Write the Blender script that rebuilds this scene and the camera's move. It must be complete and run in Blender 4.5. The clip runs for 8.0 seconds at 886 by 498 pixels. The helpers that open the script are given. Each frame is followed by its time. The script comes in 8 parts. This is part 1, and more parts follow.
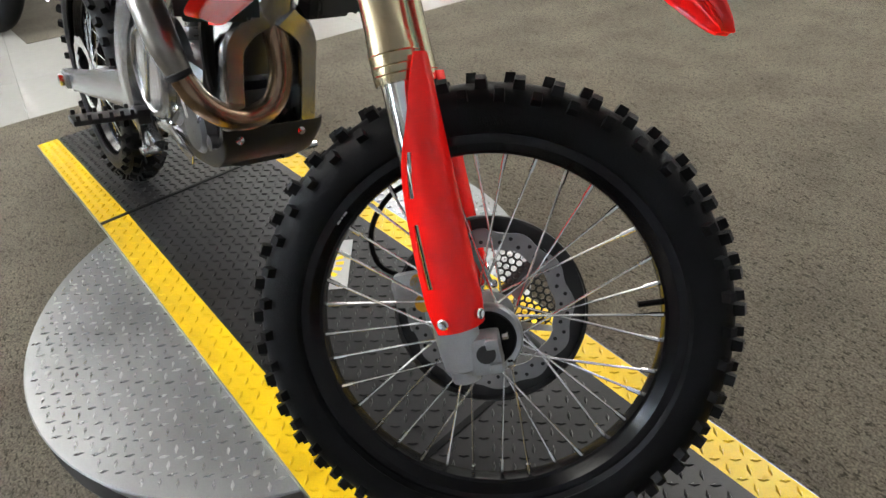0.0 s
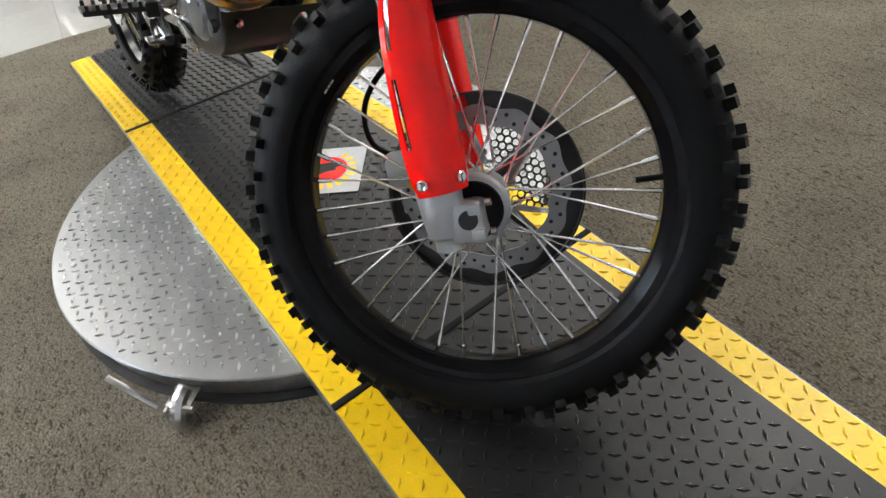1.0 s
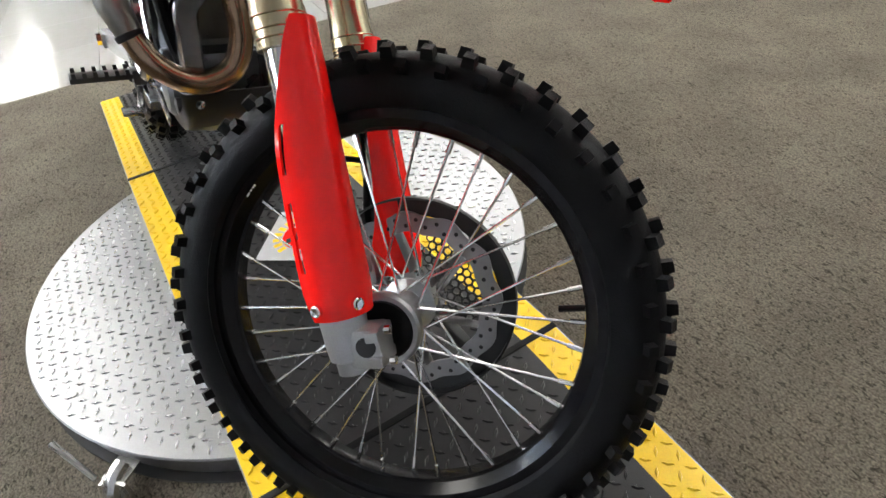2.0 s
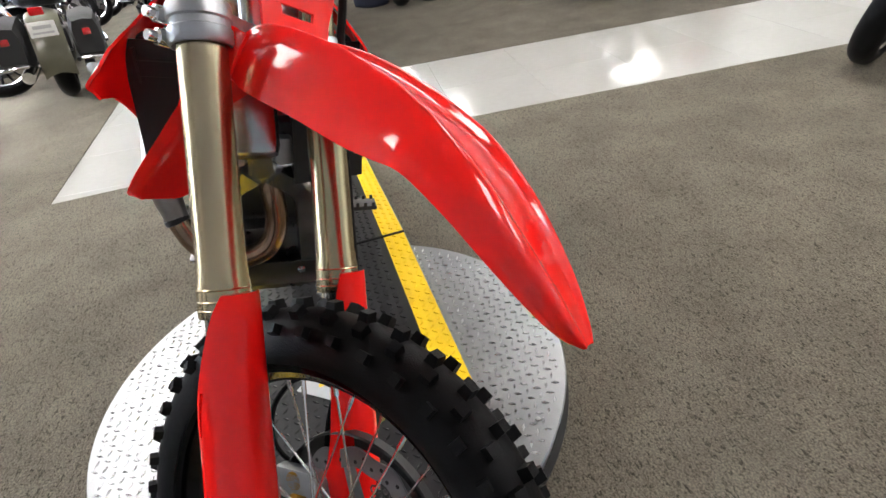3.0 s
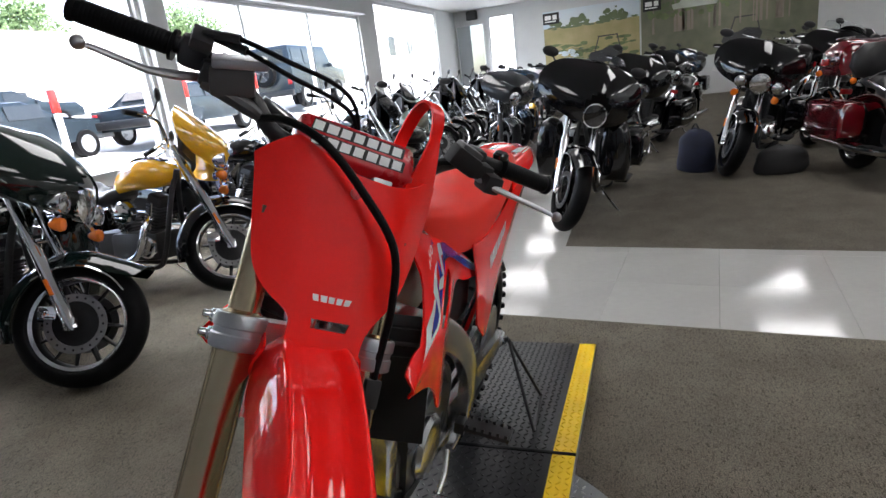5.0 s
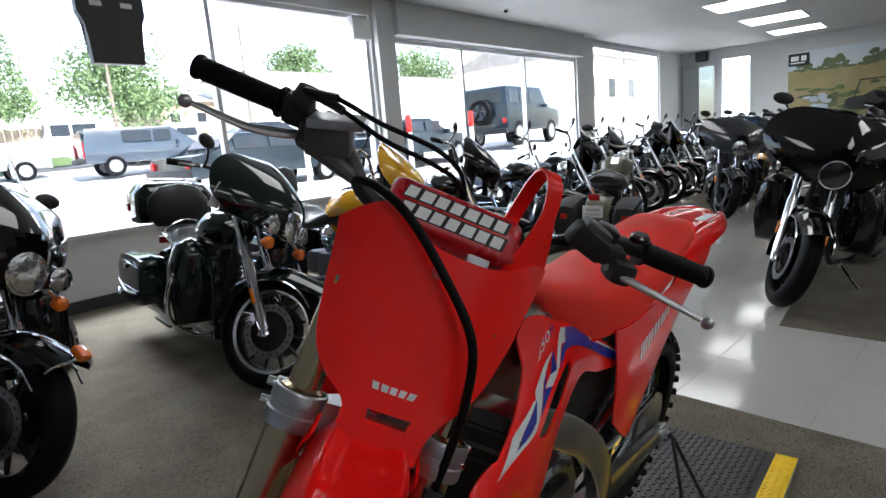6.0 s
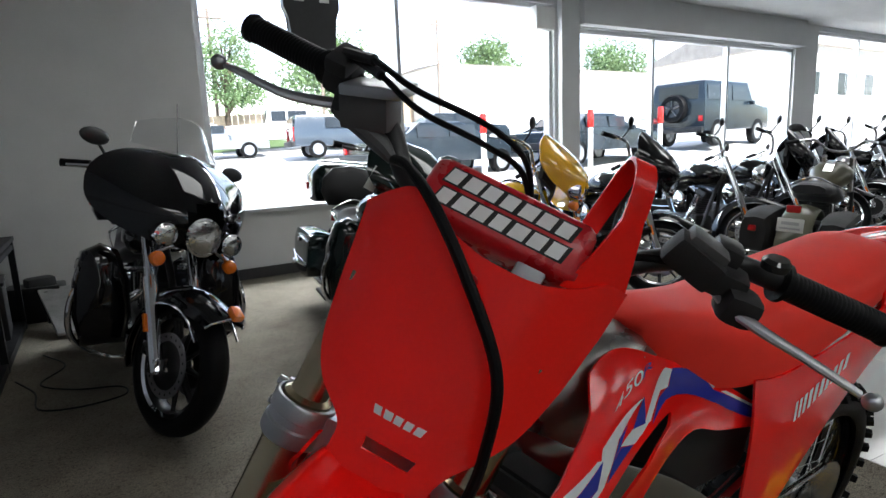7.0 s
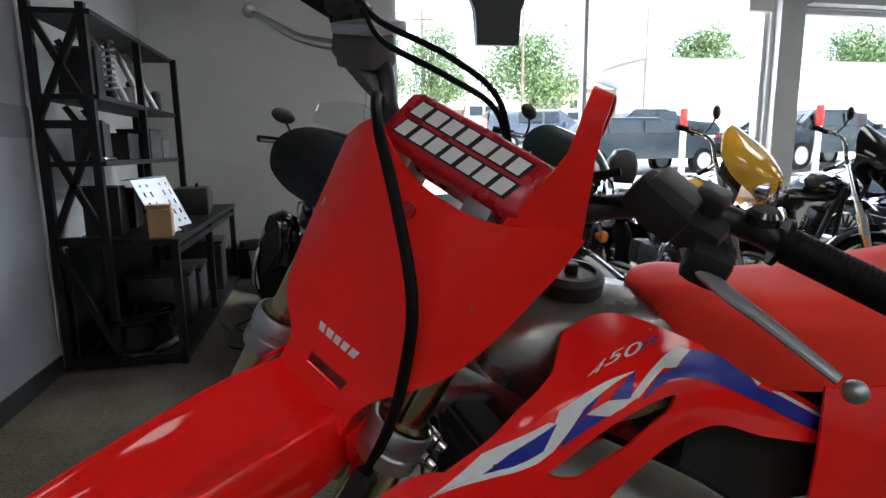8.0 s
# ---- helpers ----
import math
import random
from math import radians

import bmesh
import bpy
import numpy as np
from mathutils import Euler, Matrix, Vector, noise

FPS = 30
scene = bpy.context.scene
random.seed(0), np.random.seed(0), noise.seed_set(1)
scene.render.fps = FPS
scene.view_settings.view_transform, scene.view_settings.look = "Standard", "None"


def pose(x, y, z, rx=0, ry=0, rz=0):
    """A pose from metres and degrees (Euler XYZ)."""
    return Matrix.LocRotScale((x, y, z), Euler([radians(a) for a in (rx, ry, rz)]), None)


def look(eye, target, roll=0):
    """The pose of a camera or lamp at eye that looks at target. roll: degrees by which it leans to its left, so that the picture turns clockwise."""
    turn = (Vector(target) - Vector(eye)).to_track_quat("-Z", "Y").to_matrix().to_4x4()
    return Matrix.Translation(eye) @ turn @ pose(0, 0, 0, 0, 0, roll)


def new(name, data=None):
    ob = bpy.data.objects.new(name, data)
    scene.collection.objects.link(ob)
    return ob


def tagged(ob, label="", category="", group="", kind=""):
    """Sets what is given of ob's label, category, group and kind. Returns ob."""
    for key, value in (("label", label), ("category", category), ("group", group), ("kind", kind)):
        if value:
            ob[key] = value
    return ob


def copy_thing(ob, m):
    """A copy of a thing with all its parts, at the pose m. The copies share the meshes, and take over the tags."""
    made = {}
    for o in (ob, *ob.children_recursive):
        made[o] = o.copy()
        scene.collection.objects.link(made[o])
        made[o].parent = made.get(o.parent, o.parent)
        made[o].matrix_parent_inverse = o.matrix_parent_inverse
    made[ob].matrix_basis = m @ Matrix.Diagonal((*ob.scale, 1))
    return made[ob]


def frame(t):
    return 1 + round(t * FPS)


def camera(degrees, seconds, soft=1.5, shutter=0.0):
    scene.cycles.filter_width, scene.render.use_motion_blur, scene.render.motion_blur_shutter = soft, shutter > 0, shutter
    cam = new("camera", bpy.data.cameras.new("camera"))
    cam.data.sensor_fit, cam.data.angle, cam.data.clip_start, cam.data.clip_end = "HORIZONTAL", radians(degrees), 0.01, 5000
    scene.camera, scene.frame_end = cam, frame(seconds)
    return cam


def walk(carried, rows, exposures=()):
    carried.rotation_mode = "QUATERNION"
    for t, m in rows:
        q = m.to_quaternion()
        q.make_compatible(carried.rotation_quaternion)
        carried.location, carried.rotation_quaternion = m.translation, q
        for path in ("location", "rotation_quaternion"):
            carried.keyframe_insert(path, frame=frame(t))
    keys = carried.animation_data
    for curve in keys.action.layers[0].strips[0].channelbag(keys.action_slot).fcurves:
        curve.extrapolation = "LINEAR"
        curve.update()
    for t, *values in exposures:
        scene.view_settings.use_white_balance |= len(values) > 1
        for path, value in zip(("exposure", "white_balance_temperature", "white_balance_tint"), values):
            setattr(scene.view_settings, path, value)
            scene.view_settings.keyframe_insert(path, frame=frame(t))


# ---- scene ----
cam = camera(75.8, 8.0)
PATH = [
    (0, (0.833, -0.393, 1.042), (-0.405, 0.571, -0.198), -4.7),
    (0.5, (0.886, -0.402, 0.972), (-0.319, 0.453, -0.377), -6.4),
    (1, (0.917, -0.374, 0.947), (-0.322, 0.39, -0.425), -7.8),
    (1.2, (0.931, -0.349, 0.953), (-0.315, 0.41, -0.415), -7.6),
    (2.3, (0.923, -0.065, 1.048), (-0.53, 0.53, -0.192), -7.7),
    (2.5, (0.9, 0.011, 1.096), (-0.608, 0.505, -0.122), -8.4),
    (3, (0.872, 0.165, 1.172), (-0.786, 0.443, 0.089), -9.5),
    (3.5, (0.869, 0.239, 1.234), (-0.884, 0.319, 0.274), -9.2),
    (4, (0.829, 0.317, 1.274), (-0.987, 0.151, 0.452), -8.3),
    (4.2, (0.789, 0.379, 1.289), (-1.038, 0.103, 0.522), -7.8),
    (5.3, (0.685, 0.676, 1.387), (-1.042, -0.203, 0.892), -6.8),
    (5.5, (0.655, 0.71, 1.391), (-1.012, -0.298, 0.939), -6.4),
    (6, (0.511, 0.664, 1.388), (-0.966, -0.633, 1.019), -4.8),
    (6.5, (0.395, 0.595, 1.387), (-0.894, -0.893, 1.034), -3.1),
    (7, (0.293, 0.653, 1.358), (-0.726, -1.033, 1.007), -2.4),
    (7.5, (0.201, 0.739, 1.336), (-0.518, -1.093, 0.977), -1.3),
    (8, (0.07, 0.754, 1.284), (-0.341, -1.173, 0.941), -0.7),
]
walk(cam, [(t, look(eye, target, roll)) for t, eye, target, roll in PATH],
     exposures=[(0, 3.18, 6700, 9), (0.5, 3.30, 6700, 9), (1, 3.27, 6700, 9), (2.5, 3.33, 6650, 11), (3.5, 3.2, 6650, 13), (4.2, 2.86, 6550, 14), (5.3, 2.0, 6300, 12), (6, 1.68, 6250, 10), (8, 1.66, 6300, 8)])

# ---- world and light ----
sky_world = bpy.data.worlds.new("sky")
scene.world = sky_world
sky_world.use_nodes = True
_nt = sky_world.node_tree
_bg = _nt.nodes["Background"]
_sky = _nt.nodes.new("ShaderNodeTexSky")
_sky.sky_type = "NISHITA"
_sky.sun_disc = False
_sky.sun_elevation = radians(48)
_sky.sun_rotation = radians(200)
_sky.air_density, _sky.dust_density, _sky.ozone_density = 1.0, 1.2, 1.0
_nt.links.new(_sky.outputs[0], _bg.inputs[0])
_bg.inputs[1].default_value = 0.15

sun = new("sun", bpy.data.lights.new("sun", "SUN"))
sun.data.energy, sun.data.angle, sun.data.color = 5.0, radians(3), (1.0, 0.96, 0.9)
sun.matrix_world = look((-6, 14, 16), (-6, -2, 0))


def sky_panel(name, x0, x1, watts):
    """Daylight from the open sky above one window."""
    d = bpy.data.lights.new(name, "AREA")
    d.shape, d.size, d.size_y, d.energy, d.color = "RECTANGLE", x1 - x0, 2.0, watts, (0.93, 0.97, 1.0)
    ob = new(name, d)
    ob.matrix_world = look(((x0 + x1) / 2, -7.3, 4.75), ((x0 + x1) / 2, -2.2, 0.6))
    return ob


sky_panel("window_daylight", -5.6, -0.8, 275)
sky_panel("window_daylight", -12.1, -6.2, 310)
sky_panel("window_daylight", -17.3, -13.0, 175)

# ---- materials ----
M = {}


def mat(name, base, rough=0.5, metal=0.0, var=0.12, scale=8.0, bump=0.0, bscale=60.0, coat=0.0, spec=0.5,
        second=None, rvar=0.1, detail=4.0, random_tint=0.0):
    """A surface with a coarse and a fine variation of its colour and gloss, and a fine relief."""
    m = bpy.data.materials.new(name)
    m.use_nodes = True
    nt = m.node_tree
    b = nt.nodes["Principled BSDF"]
    b.inputs["Metallic"].default_value = metal
    b.inputs["Coat Weight"].default_value = coat
    b.inputs["Coat Roughness"].default_value = 0.06
    b.inputs["Specular IOR Level"].default_value = spec
    tc = nt.nodes.new("ShaderNodeTexCoord")
    n1 = nt.nodes.new("ShaderNodeTexNoise")
    n1.inputs["Scale"].default_value, n1.inputs["Detail"].default_value = scale, detail
    n2 = nt.nodes.new("ShaderNodeTexNoise")
    n2.inputs["Scale"].default_value, n2.inputs["Detail"].default_value = bscale, 3.0
    nt.links.new(tc.outputs["Object"], n1.inputs["Vector"])
    nt.links.new(tc.outputs["Object"], n2.inputs["Vector"])
    ramp = nt.nodes.new("ShaderNodeValToRGB")
    lo = [c * (1 - var) for c in base] if second is None else second
    hi = [min(1, c * (1 + var)) for c in base]
    ramp.color_ramp.elements[0].position, ramp.color_ramp.elements[0].color = 0.32, (*lo, 1)
    ramp.color_ramp.elements[1].position, ramp.color_ramp.elements[1].color = 0.68, (*hi, 1)
    add = nt.nodes.new("ShaderNodeMath")
    add.operation = "MULTIPLY_ADD"
    add.inputs[1].default_value = 0.35
    nt.links.new(n2.outputs["Fac"], add.inputs[0])
    mul = nt.nodes.new("ShaderNodeMath")
    mul.operation = "MULTIPLY"
    mul.inputs[1].default_value = 0.65
    nt.links.new(n1.outputs["Fac"], mul.inputs[0])
    nt.links.new(mul.outputs[0], add.inputs[2])
    nt.links.new(add.outputs[0], ramp.inputs["Fac"])
    colour = ramp.outputs["Color"]
    if random_tint:
        info = nt.nodes.new("ShaderNodeObjectInfo")
        mr = nt.nodes.new("ShaderNodeMapRange")
        mr.inputs["To Min"].default_value, mr.inputs["To Max"].default_value = 1 - random_tint, 1 + random_tint
        nt.links.new(info.outputs["Random"], mr.inputs["Value"])
        hsv = nt.nodes.new("ShaderNodeHueSaturation")
        nt.links.new(mr.outputs[0], hsv.inputs["Value"])
        nt.links.new(colour, hsv.inputs["Color"])
        colour = hsv.outputs["Color"]
    nt.links.new(colour, b.inputs["Base Color"])
    rr = nt.nodes.new("ShaderNodeMapRange")
    rr.inputs["To Min"].default_value, rr.inputs["To Max"].default_value = max(0.02, rough - rvar), min(1, rough + rvar)
    nt.links.new(n1.outputs["Fac"], rr.inputs["Value"])
    nt.links.new(rr.outputs[0], b.inputs["Roughness"])
    if bump:
        bm_ = nt.nodes.new("ShaderNodeBump")
        bm_.inputs["Strength"].default_value, bm_.inputs["Distance"].default_value = bump, 0.002
        nt.links.new(n2.outputs["Fac"], bm_.inputs["Height"])
        nt.links.new(bm_.outputs[0], b.inputs["Normal"])
    M[name] = m
    return m


def glow(name, colour, strength):
    m = bpy.data.materials.new(name)
    m.use_nodes = True
    b = m.node_tree.nodes["Principled BSDF"]
    b.inputs["Base Color"].default_value = (*colour, 1)
    b.inputs["Emission Color"].default_value = (*colour, 1)
    b.inputs["Emission Strength"].default_value = strength
    M[name] = m
    return m


def glass(name, colour, rough=0.02, weight=1.0):
    m = bpy.data.materials.new(name)
    m.use_nodes = True
    b = m.node_tree.nodes["Principled BSDF"]
    b.inputs["Base Color"].default_value = (*colour, 1)
    b.inputs["Roughness"].default_value = rough
    b.inputs["Transmission Weight"].default_value = weight
    b.inputs["IOR"].default_value = 1.45 if weight < 1 else 1.1
    M[name] = m
    return m


# the red bike
mat("red_plastic", (0.98, 0.010, 0.008), 0.07, var=0.015, scale=3, spec=0.5, rvar=0.02)
mat("red_plate", (0.96, 0.014, 0.010), 0.24, spec=0.45, var=0.05, scale=4, bump=0.05, bscale=220, rvar=0.08)
mat("red_seat", (0.92, 0.040, 0.025), 0.55, spec=0.2, var=0.08, scale=10, bump=0.25, bscale=700)
mat("red_pad", (0.50, 0.014, 0.022), 0.28, var=0.1, scale=20, bump=0.1, bscale=400)
mat("gold_tube", (0.52, 0.43, 0.28), 0.24, metal=1.0, var=0.06, scale=6, bump=0.02, bscale=300)
mat("grey_cast", (0.11, 0.11, 0.11), 0.5, metal=0.5, var=0.12, scale=18, bump=0.12, bscale=500)
mat("disc_steel", (0.26, 0.255, 0.26), 0.34, metal=0.9, var=0.12, scale=20)
mat("bright_chrome", (0.78, 0.79, 0.8), 0.10, metal=1.0, var=0.04, scale=10, rvar=0.04)
mat("cast_alloy", (0.44, 0.45, 0.46), 0.42, metal=1.0, var=0.12, scale=18, bump=0.12, bscale=500)
mat("clamp_alloy", (0.44, 0.45, 0.47), 0.36, metal=0.9, var=0.08, scale=20, bump=0.06, bscale=500)
mat("frame_alloy", (0.47, 0.48, 0.49), 0.22, metal=1.0, var=0.1, scale=12, bump=0.06, bscale=400)
mat("engine_alloy", (0.17, 0.174, 0.18), 0.30, metal=1.0, var=0.16, scale=25, bump=0.12, bscale=600)
mat("pipe_steel", (0.30, 0.285, 0.26), 0.33, metal=1.0, var=0.2, scale=9, rvar=0.08)
mat("header_steel", (0.36, 0.25, 0.17), 0.25, metal=1.0, var=0.25, scale=7, second=(0.24, 0.16, 0.11), rvar=0.08)
mat("steel_bare", (0.74, 0.74, 0.73), 0.22, metal=1.0, var=0.1, scale=20)
mat("titanium_tank", (0.34, 0.33, 0.32), 0.30, metal=1.0, var=0.08, scale=10, bump=0.03, bscale=300)
mat("black_rubber", (0.005, 0.0052, 0.006), 0.50, spec=0.12, var=0.3, scale=14, bump=0.25, bscale=420, rvar=0.12)
mat("knob_rubber", (0.005, 0.0052, 0.006), 0.50, spec=0.15, var=0.35, scale=40, bump=0.3, bscale=500)
mat("black_plastic", (0.013, 0.013, 0.014), 0.42, var=0.25, scale=20, bump=0.1, bscale=500)
mat("black_matte", (0.010, 0.010, 0.011), 0.7, var=0.3, scale=20, bump=0.15, bscale=500)
mat("black_gloss", (0.006, 0.006, 0.007), 0.10, var=0.2, scale=6, coat=0.8, rvar=0.04)
mat("rim_black", (0.004, 0.004, 0.005), 0.2, var=0.2, scale=12, spec=0.25)
mat("white_mark", (0.78, 0.78, 0.78), 0.45, var=0.05, scale=30)
mat("grey_mark", (0.42, 0.42, 0.43), 0.45, var=0.05, scale=30)
mat("blue_decal", (0.022, 0.030, 0.33), 0.22, var=0.08, scale=30, coat=0.3)
mat("white_decal", (0.82, 0.82, 0.83), 0.25, var=0.04, scale=30, coat=0.3)
mat("orange_bush", (0.55, 0.28, 0.03), 0.3, metal=0.8, var=0.1, scale=30)
# stand
mat("yellow_paint", (0.90, 0.60, 0.004), 0.36, var=0.05, scale=9, second=(0.78, 0.50, 0.004), bump=0.1, bscale=300)
mat("black_deck", (0.012, 0.012, 0.013), 0.38, spec=0.4, var=0.25, scale=6, bump=0.15, bscale=350, rvar=0.05)
# worn bump tops; the light they catch is put into this paler steel
mat("tread_worn", (0.62, 0.63, 0.64), 0.27, metal=1.0, var=0.1, scale=30, bump=0.05, bscale=300, rvar=0.08)
mat("tread_steel", (0.345, 0.353, 0.362), 0.36, metal=1.0, var=0.12, scale=5, bump=0.12, bscale=260, rvar=0.1)
mat("edge_steel", (0.44, 0.44, 0.44), 0.36, metal=1.0, var=0.2, scale=12)
# room
def loop_carpet(name, base, fleck):
    """Short loop pile: coarse soiling, dark worm-like flecks between the loops, and a strong fine relief."""
    m = mat(name, base, 0.95, var=0.24, scale=4.0, spec=0.1)
    nt = m.node_tree
    b = nt.nodes["Principled BSDF"]
    old = b.inputs["Base Color"].links[0].from_socket
    tc = nt.nodes.new("ShaderNodeTexCoord")
    warp = nt.nodes.new("ShaderNodeMapping")
    warp.inputs["Scale"].default_value = (1.0, 1.9, 1.0)
    nt.links.new(tc.outputs["Object"], warp.inputs["Vector"])
    n1 = nt.nodes.new("ShaderNodeTexNoise")
    n1.inputs["Scale"].default_value, n1.inputs["Detail"].default_value, n1.inputs["Distortion"].default_value = 62.0, 4.0, 1.4
    nt.links.new(warp.outputs[0], n1.inputs["Vector"])
    n2 = nt.nodes.new("ShaderNodeTexNoise")
    n2.inputs["Scale"].default_value, n2.inputs["Detail"].default_value = 190.0, 2.0
    nt.links.new(tc.outputs["Object"], n2.inputs["Vector"])
    r1 = nt.nodes.new("ShaderNodeValToRGB")
    r1.color_ramp.elements[0].position, r1.color_ramp.elements[0].color = 0.35, (*fleck, 1)
    r1.color_ramp.elements[1].position, r1.color_ramp.elements[1].color = 0.47, (1, 1, 1, 1)
    nt.links.new(n1.outputs["Fac"], r1.inputs["Fac"])
    r2 = nt.nodes.new("ShaderNodeMapRange")
    r2.inputs["From Min"].default_value, r2.inputs["From Max"].default_value = 0.3, 0.7
    r2.inputs["To Min"].default_value, r2.inputs["To Max"].default_value = 0.58, 1.42
    nt.links.new(n2.outputs["Fac"], r2.inputs["Value"])
    mx = nt.nodes.new("ShaderNodeMix")
    mx.data_type, mx.blend_type = "RGBA", "MULTIPLY"
    mx.inputs["Factor"].default_value = 1.0
    nt.links.new(old, mx.inputs["A"])
    nt.links.new(r1.outputs["Color"], mx.inputs["B"])
    vm = nt.nodes.new("ShaderNodeVectorMath")
    vm.operation = "SCALE"
    nt.links.new(mx.outputs["Result"], vm.inputs[0])
    nt.links.new(r2.outputs[0], vm.inputs["Scale"])
    nt.links.new(vm.outputs[0], b.inputs["Base Color"])
    ad = nt.nodes.new("ShaderNodeMath")
    ad.operation = "MULTIPLY_ADD"
    ad.inputs[1].default_value = 0.6
    nt.links.new(n2.outputs["Fac"], ad.inputs[0])
    nt.links.new(n1.outputs["Fac"], ad.inputs[2])
    bp = nt.nodes.new("ShaderNodeBump")
    bp.inputs["Strength"].default_value, bp.inputs["Distance"].default_value = 0.55, 0.005
    nt.links.new(ad.outputs[0], bp.inputs["Height"])
    nt.links.new(bp.outputs[0], b.inputs["Normal"])
    return m


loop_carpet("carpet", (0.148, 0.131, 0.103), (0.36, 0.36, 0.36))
# same carpet, darkened: the weaker light over there is put into its colour
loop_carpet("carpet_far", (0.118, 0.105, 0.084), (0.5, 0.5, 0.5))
mat("vinyl_tile", (0.40, 0.39, 0.37), 0.10, var=0.05, scale=1.6, bump=0.02, bscale=20, rvar=0.05, random_tint=0.03)
mat("wall_paint", (0.50, 0.51, 0.51), 0.6, var=0.04, scale=3, bump=0.15, bscale=120)
mat("wall_grey", (0.62, 0.62, 0.61), 0.65, var=0.05, scale=3, bump=0.15, bscale=120)
mat("wall_blue_grey", (0.31, 0.325, 0.36), 0.6, var=0.05, scale=3, bump=0.12, bscale=120)
mat("stripe_grey", (0.20, 0.205, 0.23), 0.6, var=0.06, scale=5)
mat("ceiling_paint", (0.52, 0.52, 0.51), 0.8, var=0.05, scale=4, bump=0.3, bscale=90)
mat("base_dark", (0.03, 0.03, 0.033), 0.5, var=0.2, scale=6)
mat("window_frame", (0.50, 0.51, 0.52), 0.4, metal=0.3, var=0.06, scale=10)
glass("window_glass", (1, 1, 1), 0.0)
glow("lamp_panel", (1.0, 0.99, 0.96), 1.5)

# ---- mesh helpers ----
V = Vector


def place(x, y, z, rx=0, ry=0, rz=0):
    return pose(x, y, z, rx, ry, rz)


def part(name, bm, material, parent=None, label="", smooth=True, sharp=32):
    """Links a bmesh as one mesh object, as a part of parent."""
    me = bpy.data.meshes.new(name)
    bmesh.ops.recalc_face_normals(bm, faces=bm.faces[:])
    bm.to_mesh(me)
    bm.free()
    for m in material if isinstance(material, (list, tuple)) else (material,):
        me.materials.append(M[m])
    if smooth:
        me.polygons.foreach_set("use_smooth", [True] * len(me.polygons))
        me.set_sharp_from_angle(angle=radians(sharp))
    ob = new(name, me)
    if parent is not None:
        ob.parent = parent
    if label:
        ob["label"] = label
    return ob


def thing(name, m, label, category, group="", kind=""):
    """An empty at the base of a thing, which holds its parts."""
    ob = new(name)
    ob.empty_display_size = 0.1
    ob.matrix_world = m
    return tagged(ob, label, category, group, kind)


def box(bm, c, s, rot=None, bevel=0.0, mi=0):
    """A box round c of size s, with bevelled edges."""
    m = Matrix.Translation(c) @ (rot if rot is not None else Matrix()) @ Matrix.Diagonal((*s, 1))
    r = bmesh.ops.create_cube(bm, size=1, matrix=m)
    faces = list({f for v in r["verts"] for f in v.link_faces})
    if bevel:
        edges = list({e for v in r["verts"] for e in v.link_edges})
        out = bmesh.ops.bevel(bm, geom=edges, offset=bevel, segments=2, affect="EDGES", profile=0.6)
        faces = out["faces"] + [f for f in faces if f.is_valid]
    for f in faces:
        f.material_index = mi
    return bm


def boxes(*specs):
    bm = bmesh.new()
    for sp in specs:
        box(bm, *sp)
    return bm


def spline(pts, n=6):
    """Points on a smooth curve through pts."""
    p = [V(q) for q in pts]
    if len(p) < 3 or n < 2:
        return p
    p = [2 * p[0] - p[1]] + p + [2 * p[-1] - p[-2]]
    out = []
    for i in range(1, len(p) - 2):
        for k in range(n):
            t = k / n
            a, b, c, d = p[i - 1], p[i], p[i + 1], p[i + 2]
            out.append(0.5 * ((2 * b) + (c - a) * t + (2 * a - 5 * b + 4 * c - d) * t * t + (3 * b - a - 3 * c + d) * t ** 3))
    out.append(p[-2])
    return out


def skin(bm, rings, closed=True, caps=True, mi=0):
    """Faces between rings of points."""
    vs = [[bm.verts.new(q) for q in ring] for ring in rings]
    n = len(vs[0])
    for a, b in zip(vs, vs[1:]):
        for i in range(n if closed else n - 1):
            j = (i + 1) % n
            try:
                bm.faces.new((a[i], a[j], b[j], b[i])).material_index = mi
            except ValueError:
                pass
    if caps and closed:
        bm.faces.new(vs[0][::-1]).material_index = mi
        bm.faces.new(vs[-1]).material_index = mi
    return vs


def tube(bm, pts, r, seg=10, n=6, caps=True, flat=1.0, mi=0):
    """A tube along a smooth curve; r is one radius or one for each point given."""
    p = spline(pts, n)
    if isinstance(r, (int, float)):
        rad = [r] * len(p)
    else:
        k = max(1, (len(p) - 1) // (len(pts) - 1)) if len(pts) > 1 else 1
        rad = [r[min(i // k, len(r) - 1)] + (r[min(i // k + 1, len(r) - 1)] - r[min(i // k, len(r) - 1)]) * ((i % k) / k) for i in range(len(p))]
    t0 = (p[1] - p[0]).normalized()
    side = t0.cross(V((0, 0, 1)))
    if side.length < 0.05:
        side = t0.cross(V((0, 1, 0)))
    side.normalize()
    rings = []
    for i, q in enumerate(p):
        t = (p[min(i + 1, len(p) - 1)] - p[max(i - 1, 0)]).normalized()
        side = (side - t * side.dot(t)).normalized()
        up = t.cross(side)
        rings.append([q + (side * math.cos(a) + up * math.sin(a) * flat) * rad[i] for a in [2 * math.pi * k / seg for k in range(seg)]])
    skin(bm, rings, True, caps, mi)
    return bm


